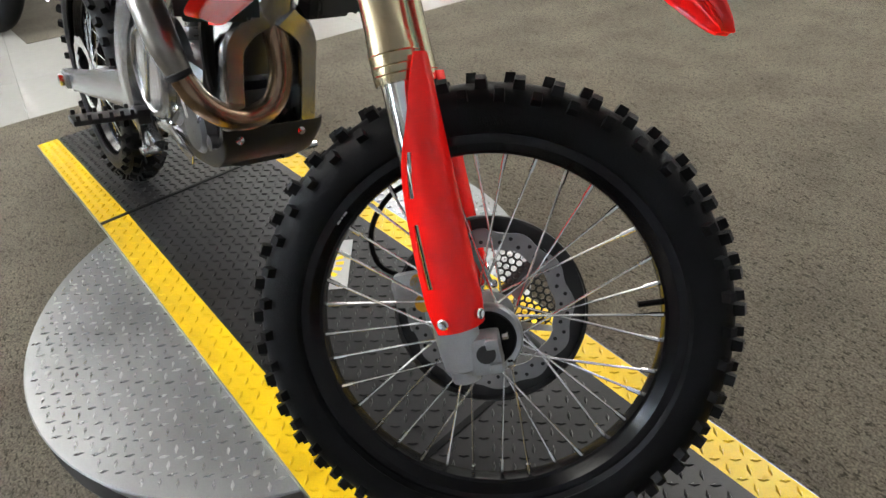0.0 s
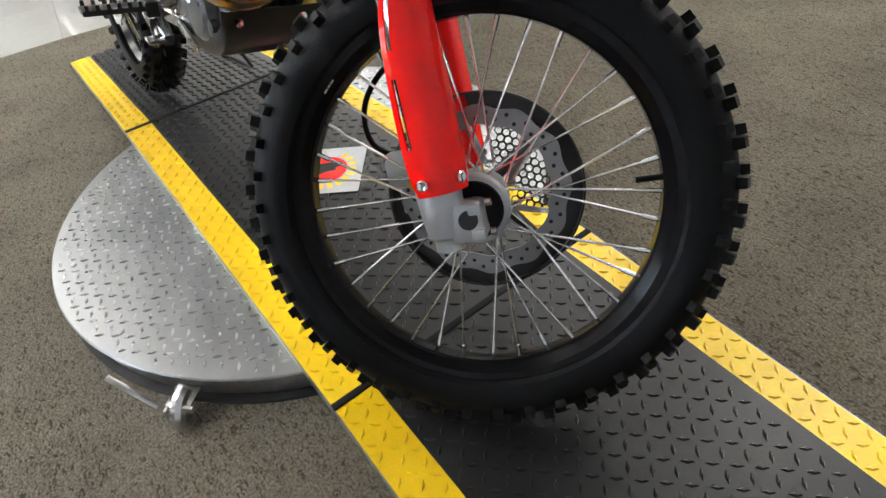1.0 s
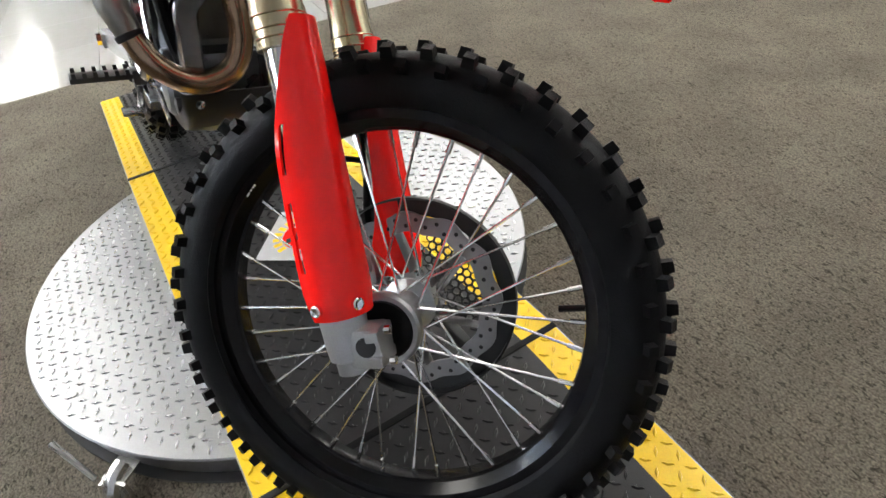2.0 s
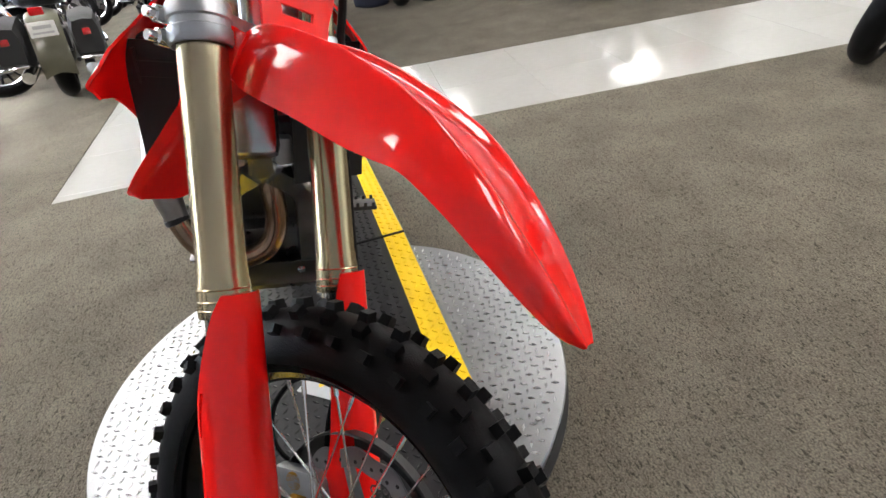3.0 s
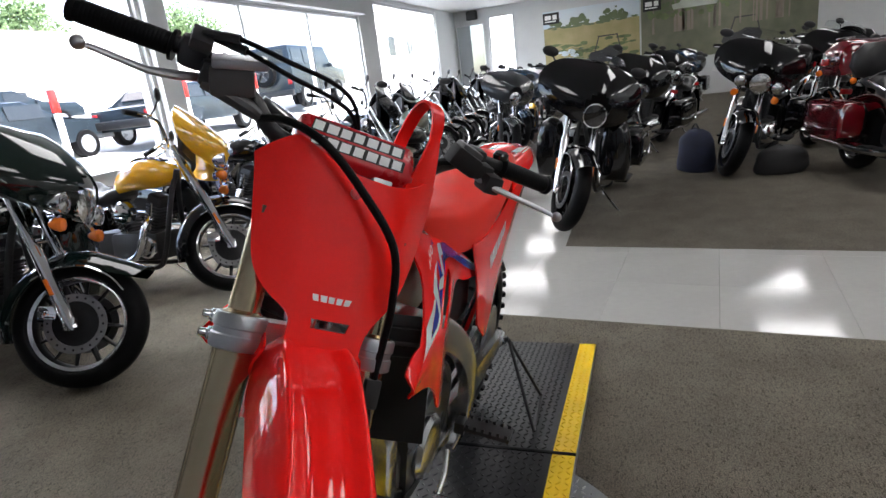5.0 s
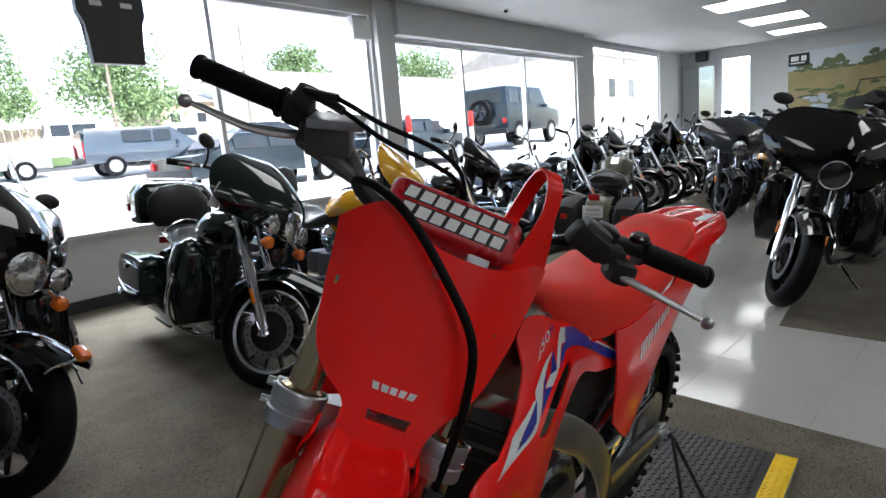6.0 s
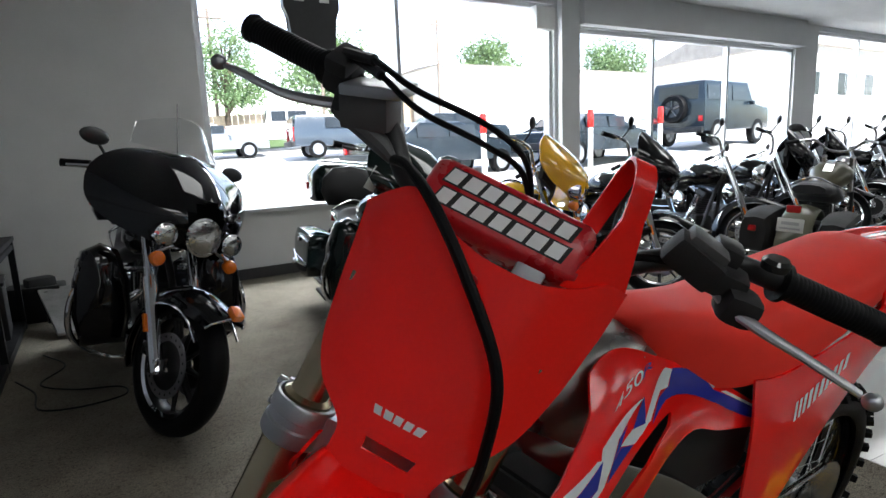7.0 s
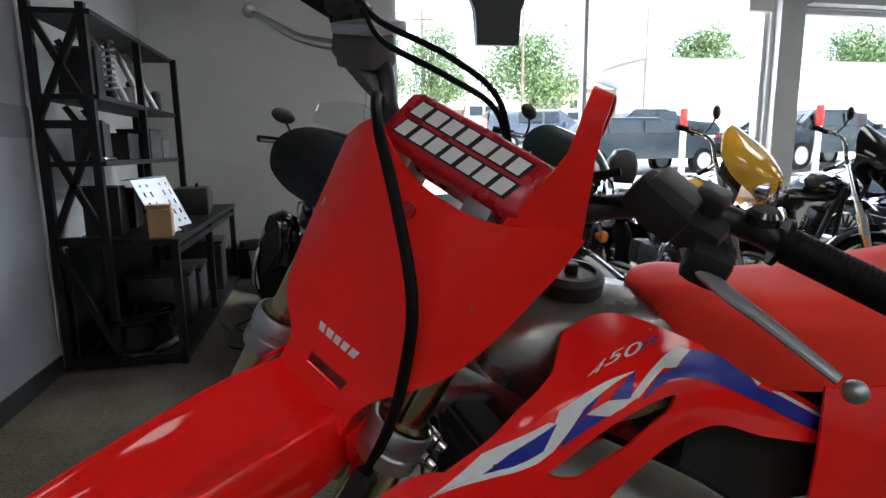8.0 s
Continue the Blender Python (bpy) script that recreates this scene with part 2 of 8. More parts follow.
def lathe(bm, prof, m=None, seg=32, arc=1.0, mi=0, close=False):
    """Turns a profile of (radius, height) round the local z axis of m."""
    m = m if m is not None else Matrix()
    k = seg if arc == 1.0 else seg + 1
    rings = [[m @ V((r * math.cos(2 * math.pi * arc * i / seg), r * math.sin(2 * math.pi * arc * i / seg), h)) for i in range(k)] for r, h in prof]
    if close:
        rings.append(rings[0])
    skin(bm, rings, arc == 1.0, False, mi)
    return bm


def turned(prof, m=None, seg=32):
    """The same as lathe, closed at both ends."""
    bm = bmesh.new()
    lathe(bm, [(0.0001, prof[0][1])] + list(prof) + [(0.0001, prof[-1][1])], m, seg)
    bmesh.ops.remove_doubles(bm, verts=bm.verts[:], dist=0.0003)
    return bm


def prism(bm, outline, a, b, m=None, bevel=0.0, mi=0):
    """An outline of (x, z) pulled from y = a to y = b."""
    m = m if m is not None else Matrix()
    lo = [bm.verts.new(m @ V((x, a, z))) for x, z in outline]
    hi = [bm.verts.new(m @ V((x, b, z))) for x, z in outline]
    n = len(outline)
    faces = [bm.faces.new(lo), bm.faces.new(hi[::-1])]
    faces += [bm.faces.new((lo[i], lo[(i + 1) % n], hi[(i + 1) % n], hi[i])) for i in range(n)]
    if bevel:
        edges = list({e for f in faces[:2] for e in f.edges})
        bmesh.ops.bevel(bm, geom=edges, offset=bevel, segments=2, affect="EDGES", profile=0.6)
    for f in bm.faces:
        if f.material_index == 0:
            f.material_index = mi
    return bm


def panel(bm, grid, thick, mi=0):
    """A thin body panel: a grid of points with a thickness, rounded at its rim."""
    rows = [[V(q) for q in row] for row in grid]
    nr, nc = len(rows), len(rows[0])
    nrm = []
    for i in range(nr):
        line = []
        for j in range(nc):
            du = rows[min(i + 1, nr - 1)][j] - rows[max(i - 1, 0)][j]
            dv = rows[i][min(j + 1, nc - 1)] - rows[i][max(j - 1, 0)]
            n = du.cross(dv)
            line.append(n.normalized() if n.length > 1e-9 else V((0, 0, 1)))
        nrm.append(line)
    top = [[bm.verts.new(rows[i][j] + nrm[i][j] * thick / 2) for j in range(nc)] for i in range(nr)]
    bot = [[bm.verts.new(rows[i][j] - nrm[i][j] * thick / 2) for j in range(nc)] for i in range(nr)]
    for i in range(nr - 1):
        for j in range(nc - 1):
            bm.faces.new((top[i][j], top[i][j + 1], top[i + 1][j + 1], top[i + 1][j])).material_index = mi
            bm.faces.new((bot[i][j], bot[i + 1][j], bot[i + 1][j + 1], bot[i][j + 1])).material_index = mi
    rim = [(0, j) for j in range(nc)] + [(i, nc - 1) for i in range(1, nr)] + [(nr - 1, j) for j in range(nc - 2, -1, -1)] + [(i, 0) for i in range(nr - 2, 0, -1)]
    for k in range(len(rim)):
        (a, b), (c, d) = rim[k], rim[(k + 1) % len(rim)]
        bm.faces.new((top[a][b], top[c][d], bot[c][d], bot[a][b])).material_index = mi
    return bm


def resample(rows, nu, nv):
    """A smooth grid through coarse rows of points."""
    fine = [spline(r, nv) for r in rows]
    cols = [spline([r[j] for r in fine], nu) for j in range(len(fine[0]))]
    return [[cols[j][i] for j in range(len(cols))] for i in range(len(cols[0]))]


def moved(bm, m):
    bmesh.ops.transform(bm, matrix=m, verts=bm.verts[:])
    return bm

# ---- the showroom ----
WALL_Y, BACK_X, CEIL, LEFT_X = -5.8, -19.3, 3.52, 1.63


def structure(name, bm, material, label, category, smooth=False, parent=None):
    ob = part(name, bm, material, parent, "", smooth)
    return tagged(ob, label, category, "", "structure")


def floor_piece(name, outline, z, material, label, category):
    """One stretch of flooring, 6 mm thick, with its edge."""
    bm = bmesh.new()
    lo = [bm.verts.new((x, y, z - 0.006)) for x, y in outline]
    hi = [bm.verts.new((x, y, z)) for x, y in outline]
    bm.faces.new(hi)
    bm.faces.new(lo[::-1])
    n = len(outline)
    for i in range(n):
        bm.faces.new((lo[i], lo[(i + 1) % n], hi[(i + 1) % n], hi[i]))
    return structure(name, bm, material, label, category)


structure("floor", boxes(((-8.7, 1.6, -0.08), (21.6, 15.2, 0.14))), "base_dark", "dark concrete slab under the showroom floor", "floor")
# the aisle of pale tile runs across behind the bike and on between the two carpets
floor_piece("carpet_near", [(1.9, -5.8), (1.9, 9.0), (-1.45, 9.0), (-2.32, -0.3), (-2.33, -1.38), (-19.3, -1.95), (-19.3, -5.8)], 0.0, "carpet",
            "short grey brown loop carpet with dark flecks", "carpet")
floor_piece("carpet_right", [(-3.66, -0.07), (-2.75, 9.0), (-19.3, 9.0), (-19.3, -0.55)], 0.0, "carpet_far", "loop carpet under the parked motorcycles, darkened for its weaker light", "carpet")
tile_floor = thing("tile_floor", place(0, 0, -0.003), "glossy pale vinyl tile aisle between the carpets", "floor", kind="structure")
_tb = bmesh.new()
box(_tb, (0, 0, -0.004), (0.604, 0.604, 0.008), None, 0.0012)
_tile = part("tile", _tb, "vinyl_tile", tile_floor, smooth=False)
_turn = math.atan2(0.09, 1.0)
_first = True
for i in range(-30, 5):
    for j in range(-10, 18):
        cx, cy = i * 0.605 - 2.0, j * 0.605
        x, y = -2.33 + (cx + 2.33) * math.cos(-_turn) - cy * math.sin(-_turn), (cx + 2.33) * math.sin(-_turn) + cy * math.cos(-_turn)
        near_edge = -2.32 + 0.094 * (y + 0.3)
        far_edge = -3.66 + 0.1 * (y + 0.07)
        cross = far_edge - 0.45 < x < near_edge + 0.45
        along = x < -2.3 and -2.45 < y < 0.5
        if (cross and y > -1.8) or along:
            if _first:
                ob, _first = _tile, False
            else:
                ob = new("tile", _tile.data)
                ob.parent = tile_floor
            ob.location, ob.rotation_euler = (x, y, 0), (0, 0, -_turn)

# window wall
W1, W2, W3 = (-5.62, -0.78, 0.74, 3.3), (-12.1, -6.12, 0.72, 3.02), (-17.4, -12.95, 0.72, 3.42)
bm = bmesh.new()


def wall_run(x0, x1, z0, z1, y=WALL_Y - 0.12, t=0.24):
    box(bm, ((x0 + x1) / 2, y, (z0 + z1) / 2), (x1 - x0, t, z1 - z0))


for (a, b, lo, hi), right in ((W1, 1.9), (W2, W1[0]), (W3, W2[0])):
    wall_run(a, b, -0.1, lo)
    wall_run(a, b, hi, CEIL + 0.1)
    wall_run(b, right, -0.1, CEIL + 0.1)
wall_run(BACK_X, W3[0], -0.1, CEIL + 0.1)
structure("wall_windows", bm, "wall_paint", "painted pale grey wall with three large shop windows", "wall")
# the wall end beside the first window and the column stand a little proud
structure("column", boxes(((-5.86, WALL_Y + 0.05, 1.76), (0.36, 0.1, 3.52), None, 0.006)), "wall_paint", "white painted pier between two shop windows", "column")
structure("soffit", boxes(((-9.1, WALL_Y + 0.09, 3.28), (6.1, 0.18, 0.48), None, 0.006)), "wall_paint", "boxed out white beam over the middle window", "beam")
structure("wall_corner", boxes(((0.51, WALL_Y + 0.004, 1.75), (2.56, 0.02, 3.54))), "wall_grey", "grey painted corner wall in shade", "wall")
structure("wall_back", boxes(((BACK_X - 0.1, 1.6, 1.75), (0.2, 15.2, 3.7))), "wall_paint", "pale painted end wall of the showroom", "wall")
structure("wall_left", boxes(((LEFT_X + 0.27, -2.0, 1.75), (0.2, 8.0, 3.7))), "wall_paint", "pale painted wall behind the shelves", "wall")
structure("wall_behind", boxes(((LEFT_X + 0.27, 5.5, 1.75), (0.2, 7.0, 3.7))), "wall_paint", "plain painted wall behind the viewer", "wall")
structure("wall_right", boxes(((-8.9, 9.1, 1.75), (21.0, 0.2, 3.7))), "wall_paint", "plain painted far side wall", "wall")
structure("partition", boxes(((LEFT_X + 0.07, 0.3, 1.75), (0.14, 6.4, 3.52), None, 0.004)), "wall_blue_grey", "pale blue grey partition wall with a grey band", "wall")
structure("trim_band", boxes(((LEFT_X - 0.004, 0.3, 1.46), (0.008, 6.36, 0.17))), "stripe_grey", "dark grey painted band along the partition", "trim")
structure("trim_edge", boxes(((LEFT_X - 0.004, -2.895, 1.72), (0.014, 0.025, 3.4))), "white_mark", "white plastic corner trim", "trim")
structure("baseboard", boxes(((LEFT_X - 0.008, 0.3, 0.055), (0.016, 6.36, 0.11), None, 0.003)), "base_dark", "dark rubber baseboard along the partition", "baseboard")
structure("baseboard_window", boxes(((-8.7, WALL_Y + 0.012, 0.06), (21.0, 0.02, 0.12), None, 0.003)), "base_dark", "dark rubber baseboard under the windows", "baseboard")
structure("ceiling", boxes(((-8.7, 1.6, CEIL + 0.06), (21.6, 15.2, 0.12))), "ceiling_paint", "pale painted plaster ceiling", "ceiling")


def shop_window(name, w, mulls, label):
    a, b, lo, hi = w
    win = thing(name, place((a + b) / 2, WALL_Y - 0.1, lo), label, "window", kind="structure")
    wd, ht = b - a, hi - lo
    for nm, c, s in (("sill", (0, 0.06, 0.02), (wd, 0.26, 0.04)), ("head", (0, 0, ht - 0.03), (wd, 0.1, 0.06)),
                     ("jamb", (-wd / 2 + 0.03, 0, ht / 2), (0.06, 0.1, ht)), ("jamb", (wd / 2 - 0.03, 0, ht / 2), (0.06, 0.1, ht))):
        part(nm, boxes((c, s, None, 0.004)), "window_frame", win, smooth=False)
    xs = [a + 0.06] + sorted(mulls) + [b - 0.06]
    for x in mulls:
        part("mullion", boxes(((x - (a + b) / 2, 0, ht / 2), (0.055, 0.1, ht - 0.1), None, 0.004)), "window_frame", win, smooth=False)
    for x0, x1 in zip(xs, xs[1:]):
        p = part("pane", boxes((((x0 + x1) / 2 - (a + b) / 2, -0.02, ht / 2), (x1 - x0, 0.006, ht - 0.1))), "window_glass", win, smooth=False)
        p.visible_shadow = False
    return win


shop_window("window_1", W1, [-3.12], "large shop window in a pale metal frame with a low sill")
shop_window("window_2", W2, [-7.85, -9.92], "three part shop window in a pale metal frame")
shop_window("window_3", W3, [-14.85], "tall two part shop window near the far corner")


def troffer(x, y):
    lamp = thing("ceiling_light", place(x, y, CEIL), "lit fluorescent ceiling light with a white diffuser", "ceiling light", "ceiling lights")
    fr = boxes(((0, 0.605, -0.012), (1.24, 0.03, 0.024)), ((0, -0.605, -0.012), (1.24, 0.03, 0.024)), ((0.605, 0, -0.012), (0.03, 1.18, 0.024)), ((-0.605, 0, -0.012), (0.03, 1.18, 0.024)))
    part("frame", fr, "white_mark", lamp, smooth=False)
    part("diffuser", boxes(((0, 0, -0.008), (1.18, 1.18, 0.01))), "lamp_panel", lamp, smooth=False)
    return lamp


_l = troffer(-1.4, 2.9)
for k in range(7):
    for y in (-2.3, 2.9, 8.0):
        if (k, y) not in ((0, 2.9), (0, 8.0)):
            copy_thing(_l, place(-1.4 - 2.69 * k, y, CEIL))
# unseen ceiling lights, added to brighten the near end of the room
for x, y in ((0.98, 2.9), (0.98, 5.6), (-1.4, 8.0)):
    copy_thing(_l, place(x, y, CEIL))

# ---- the turntable stand ----
DECK = 0.098


def tread(bm, inside, x0, x1, y0, y1, z, pitch=0.026, length=0.0235, width=0.0075, high=0.0034, zf=None, turn=0.0):
    """Raised lozenges in the two crossing directions of tread plate."""
    n0, n1 = int((x1 - x0) / pitch) + 1, int((y1 - y0) / pitch) + 1
    verts, faces = [], []
    for i in range(n0):
        for j in range(n1):
            x, y = x0 + i * pitch, y0 + j * pitch
            if not inside(x, y):
                continue
            a = turn + (math.pi / 4 if (i + j) % 2 else -math.pi / 4)
            c, s = math.cos(a), math.sin(a)
            zz = z if zf is None else zf(x)
            base = len(verts)
            for u, v, h in ((-length / 2, 0, 0), (0, -width / 2, 0), (length / 2, 0, 0), (0, width / 2, 0), (-length * 0.28, 0, high), (0, -width * 0.22, high), (length * 0.28, 0, high), (0, width * 0.22, high)):
                verts.append((x + u * c - v * s, y + u * s + v * c, zz + h))
            faces += [(base + 4, base + 5, base + 6, base + 7)] + [(base + k, base + (k + 1) % 4, base + 4 + (k + 1) % 4, base + 4 + k) for k in range(4)]
    me = bpy.data.meshes.new("tread")
    me.from_pydata(verts, [], faces)
    bm.from_mesh(me)
    return bm


TT = V((-0.348, 0.006, 0))
turntable = thing("turntable", place(TT.x, TT.y, 0), "round steel tread plate turntable on the carpet", "turntable", group="display stand")
part("top_plate", turned([(0.634, 0.070), (0.636, 0.073), (0.633, 0.0765)], None, 96), "tread_steel", turntable)
_t = tread(bmesh.new(), lambda x, y: math.hypot(x, y) < 0.618 and abs(y) > 0.26, -0.63, 0.63, -0.63, 0.63, 0.0764, pitch=0.025, turn=0.35)
tagged(part("tread_bump", _t, "tread_worn", turntable), kind="stuff")
part("skirt", turned([(0.612, 0.006), (0.622, 0.010), (0.622, 0.070)], None, 96), "edge_steel", turntable, "brushed steel skirt")
part("base_ring", turned([(0.60, 0.0), (0.640, 0.0), (0.640, 0.006), (0.60, 0.006)], None, 96), "black_matte", turntable)
for a in (200, 232, 262, 292, 325, 20, 52, 85, 118, 150):
    x, y = 0.585 * math.cos(radians(a)), 0.585 * math.sin(radians(a))
    part("screw", turned([(0.007, 0.076), (0.0065, 0.0795), (0.004, 0.0805)], place(x, y, 0), 10), "edge_steel", turntable)
for x, y in ((0.09, -0.33), (-0.30, -0.33), (0.09, 0.33), (-0.30, 0.33)):
    part("screw", turned([(0.007, 0.076), (0.0065, 0.0795), (0.004, 0.0805)], place(x, y, 0), 10), "edge_steel", turntable)
# foot lever that locks the table
_a = math.atan2(-0.45, 0.40)
_lev = place(0.637 * math.cos(_a), 0.637 * math.sin(_a), 0.0, 0, 0, math.degrees(_a))
b = boxes(((0.02, 0, 0.045), (0.05, 0.05, 0.006)), ((0.045, 0.02, 0.028), (0.006, 0.03, 0.05)), ((0.045, -0.024, 0.022), (0.02, 0.006, 0.04)))
tube(b, [(0.01, 0.0, 0.055), (0.035, 0.0, 0.05), (0.055, 0, 0.03), (0.06, 0, 0.012)], 0.017, 10, 4)
part("lock_bracket", moved(b, _lev), "steel_bare", turntable)
b = tube(bmesh.new(), [(0.045, -0.045, 0.035), (0.03, -0.11, 0.06), (0.02, -0.155, 0.075)], [0.006, 0.007, 0.008], 10, 3)
part("lock_lever", moved(b, _lev), "steel_bare", turntable)

PX0, PX1, PX2, PX3 = -1.95, -0.95, 0.33, 1.42   # rear ramp, deck, front ramp
PY0, PY1, EDGE = -0.31, 0.335, 0.078


def deck_z(x):
    if x < PX1:
        return 0.012 + (DECK - 0.012) * (x - PX0) / (PX1 - PX0)
    if x > PX2:
        return 0.012 + (DECK - 0.012) * (PX3 - x) / (PX3 - PX2)
    return DECK


def plank(x0, x1, y0, y1, dz=0.0, t=0.022):
    bm = bmesh.new()
    rings = [[(x, y0, deck_z(x) + dz - t), (x, y1, deck_z(x) + dz - t), (x, y1, deck_z(x) + dz), (x, y0, deck_z(x) + dz)] for x in (x0, x1)]
    skin(bm, rings)
    return bm


stand = thing("ramp_platform", place(-0.95, 0, 0, 0, 0, 1.4) @ place(0.95, 0, 0), "black tread plate platform with yellow edges and folding ramps", "platform", group="display stand")
for nm, a, c in (("rear_ramp", PX0, PX1 - 0.004), ("deck", PX1 + 0.004, PX2 - 0.004), ("front_ramp", PX2 + 0.004, PX3)):
    d = part(nm, plank(a, c, PY0 + EDGE, PY1 - EDGE), "black_deck", stand, smooth=False)
    inb = lambda x, y: a + 0.014 < x < c - 0.014
    tagged(part("tread_bump", tread(bmesh.new(), inb, a + 0.016, c - 0.01, PY0 + EDGE + 0.014, PY1 - EDGE - 0.01, 0, zf=deck_z), "black_deck", d), kind="stuff")
    for y0, y1 in ((PY0, PY0 + EDGE), (PY1 - EDGE, PY1)):
        e = part("yellow_edge", plank(a, c, y0, y1), "yellow_paint", stand, "yellow painted tread plate edge", smooth=False)
        tagged(part("tread_bump", tread(bmesh.new(), inb, a + 0.016, c - 0.01, y0 + 0.012, y1 - 0.008, 0, zf=deck_z), "yellow_paint", e), kind="stuff")
        yo = y0 - 0.0015 if y0 == PY0 else y1 + 0.0015
        part("side_strip", plank(a, c, yo - 0.0012, yo + 0.0012, -0.002, 0.028), "edge_steel", stand, smooth=False)
for x in (PX1, PX2):
    part("hinge_strip", boxes(((x, (PY0 + PY1) / 2, DECK + 0.0008), (0.014, PY1 - PY0 + 0.004, 0.004), None, 0.001)), "black_rubber", stand, "black rubber strip over the hinge")

# ---- the red motocross bike on the stand ----
LEAN_ANGLE, STEER = 11.7, 44.4
M_BIKE = pose(0.4166, -0.0904, 0.1028, -LEAN_ANGLE, 0, 0)
bike = thing("motocross_bike", M_BIKE, "red motocross bike with gold fork tubes leaning on its stand", "motorcycle")
C27, S27 = math.cos(radians(27.1)), math.sin(radians(27.1))
U, D = V((C27, 0, S27)), V((-S27, 0, C27))
_p = V((0, 0, 0.3465)) - U * 0.0564
S = Matrix.Translation(_p) @ Matrix.Rotation(radians(STEER), 4, D) @ Matrix.Translation(-_p)


def FP(y, h, du=0.0):
    """A point of the fork: y to the left, h up along the tubes, du ahead of them."""
    q = _p + U * (0.022 + du) + D * h
    return V((q.x, y, q.z))


def fork_frame(y, h):
    """The pose whose z runs up the tube and whose x points ahead."""
    q = FP(y, h)
    return Matrix((( U.x, 0, D.x, q.x), (0, 1, 0, y), (U.z, 0, D.z, q.z), (0, 0, 0, 1)))


def steered(name, bm, material, label="", parent=None, **kw):
    return part(name, moved(bm, S), material, parent if parent is not None else bike, label, **kw)


def grid_point(g, u, v):
    """A point of a fine grid at the shares u, v of its rows and columns, and the normal there."""
    nr, nc = len(g) - 1, len(g[0]) - 1
    x, y = min(max(u, 0), 0.9999) * nr, min(max(v, 0), 0.9999) * nc
    i, j = int(x), int(y)
    a, b = x - i, y - j
    p = (g[i][j] * (1 - a) + g[i + 1][j] * a) * (1 - b) + (g[i][j + 1] * (1 - a) + g[i + 1][j + 1] * a) * b
    n = (g[i + 1][j] - g[i][j]).cross(g[i][j + 1] - g[i][j])
    return p, n.normalized()


def decal(bm, g, corners, lift=0.0035, nu=8, nv=3, side=1):
    """A thin film with four corners (u, v) on a grid's surface."""
    (a, b, c, d) = [Vector(q) for q in corners]
    top = []
    for i in range(nu + 1):
        row = []
        for j in range(nv + 1):
            s, t = i / nu, j / nv
            q = (a * (1 - s) + b * s) * (1 - t) + (d * (1 - s) + c * s) * t
            p, n = grid_point(g, q.x, q.y)
            row.append(p + n * lift * side)
        top.append(row)
    vs = [[bm.verts.new(q) for q in r] for r in top]
    for i in range(nu):
        for j in range(nv):
            bm.faces.new((vs[i][j], vs[i + 1][j], vs[i + 1][j + 1], vs[i][j + 1]))
    return bm


def open_panel(bm, g, thick, skip):
    """A panel with an opening: cells for which skip(u, v) holds are left out and get a rim."""
    nr, nc = len(g), len(g[0])
    nrm = []
    for i in range(nr):
        line = []
        for j in range(nc):
            n = (g[min(i + 1, nr - 1)][j] - g[max(i - 1, 0)][j]).cross(g[i][min(j + 1, nc - 1)] - g[i][max(j - 1, 0)])
            line.append(n.normalized() if n.length > 1e-9 else V((0, 1, 0)))
        nrm.append(line)
    top = [[bm.verts.new(g[i][j] + nrm[i][j] * thick / 2) for j in range(nc)] for i in range(nr)]
    bot = [[bm.verts.new(g[i][j] - nrm[i][j] * thick / 2) for j in range(nc)] for i in range(nr)]
    solid = [[not skip((i + 0.5) / (nr - 1), (j + 0.5) / (nc - 1)) for j in range(nc - 1)] for i in range(nr - 1)]
    for i in range(nr - 1):
        for j in range(nc - 1):
            if not solid[i][j]:
                continue
            bm.faces.new((top[i][j], top[i][j + 1], top[i + 1][j + 1], top[i + 1][j]))
            bm.faces.new((bot[i][j], bot[i + 1][j], bot[i + 1][j + 1], bot[i][j + 1]))
            for di, dj, a, b in ((-1, 0, (i, j), (i, j + 1)), (1, 0, (i + 1, j + 1), (i + 1, j)), (0, -1, (i + 1, j), (i, j)), (0, 1, (i, j + 1), (i + 1, j + 1))):
                k, l = i + di, j + dj
                if not (0 <= k < nr - 1 and 0 <= l < nc - 1) or not solid[k][l]:
                    bm.faces.new((top[a[0]][a[1]], top[b[0]][b[1]], bot[b[0]][b[1]], bot[a[0]][a[1]]))
    return bm


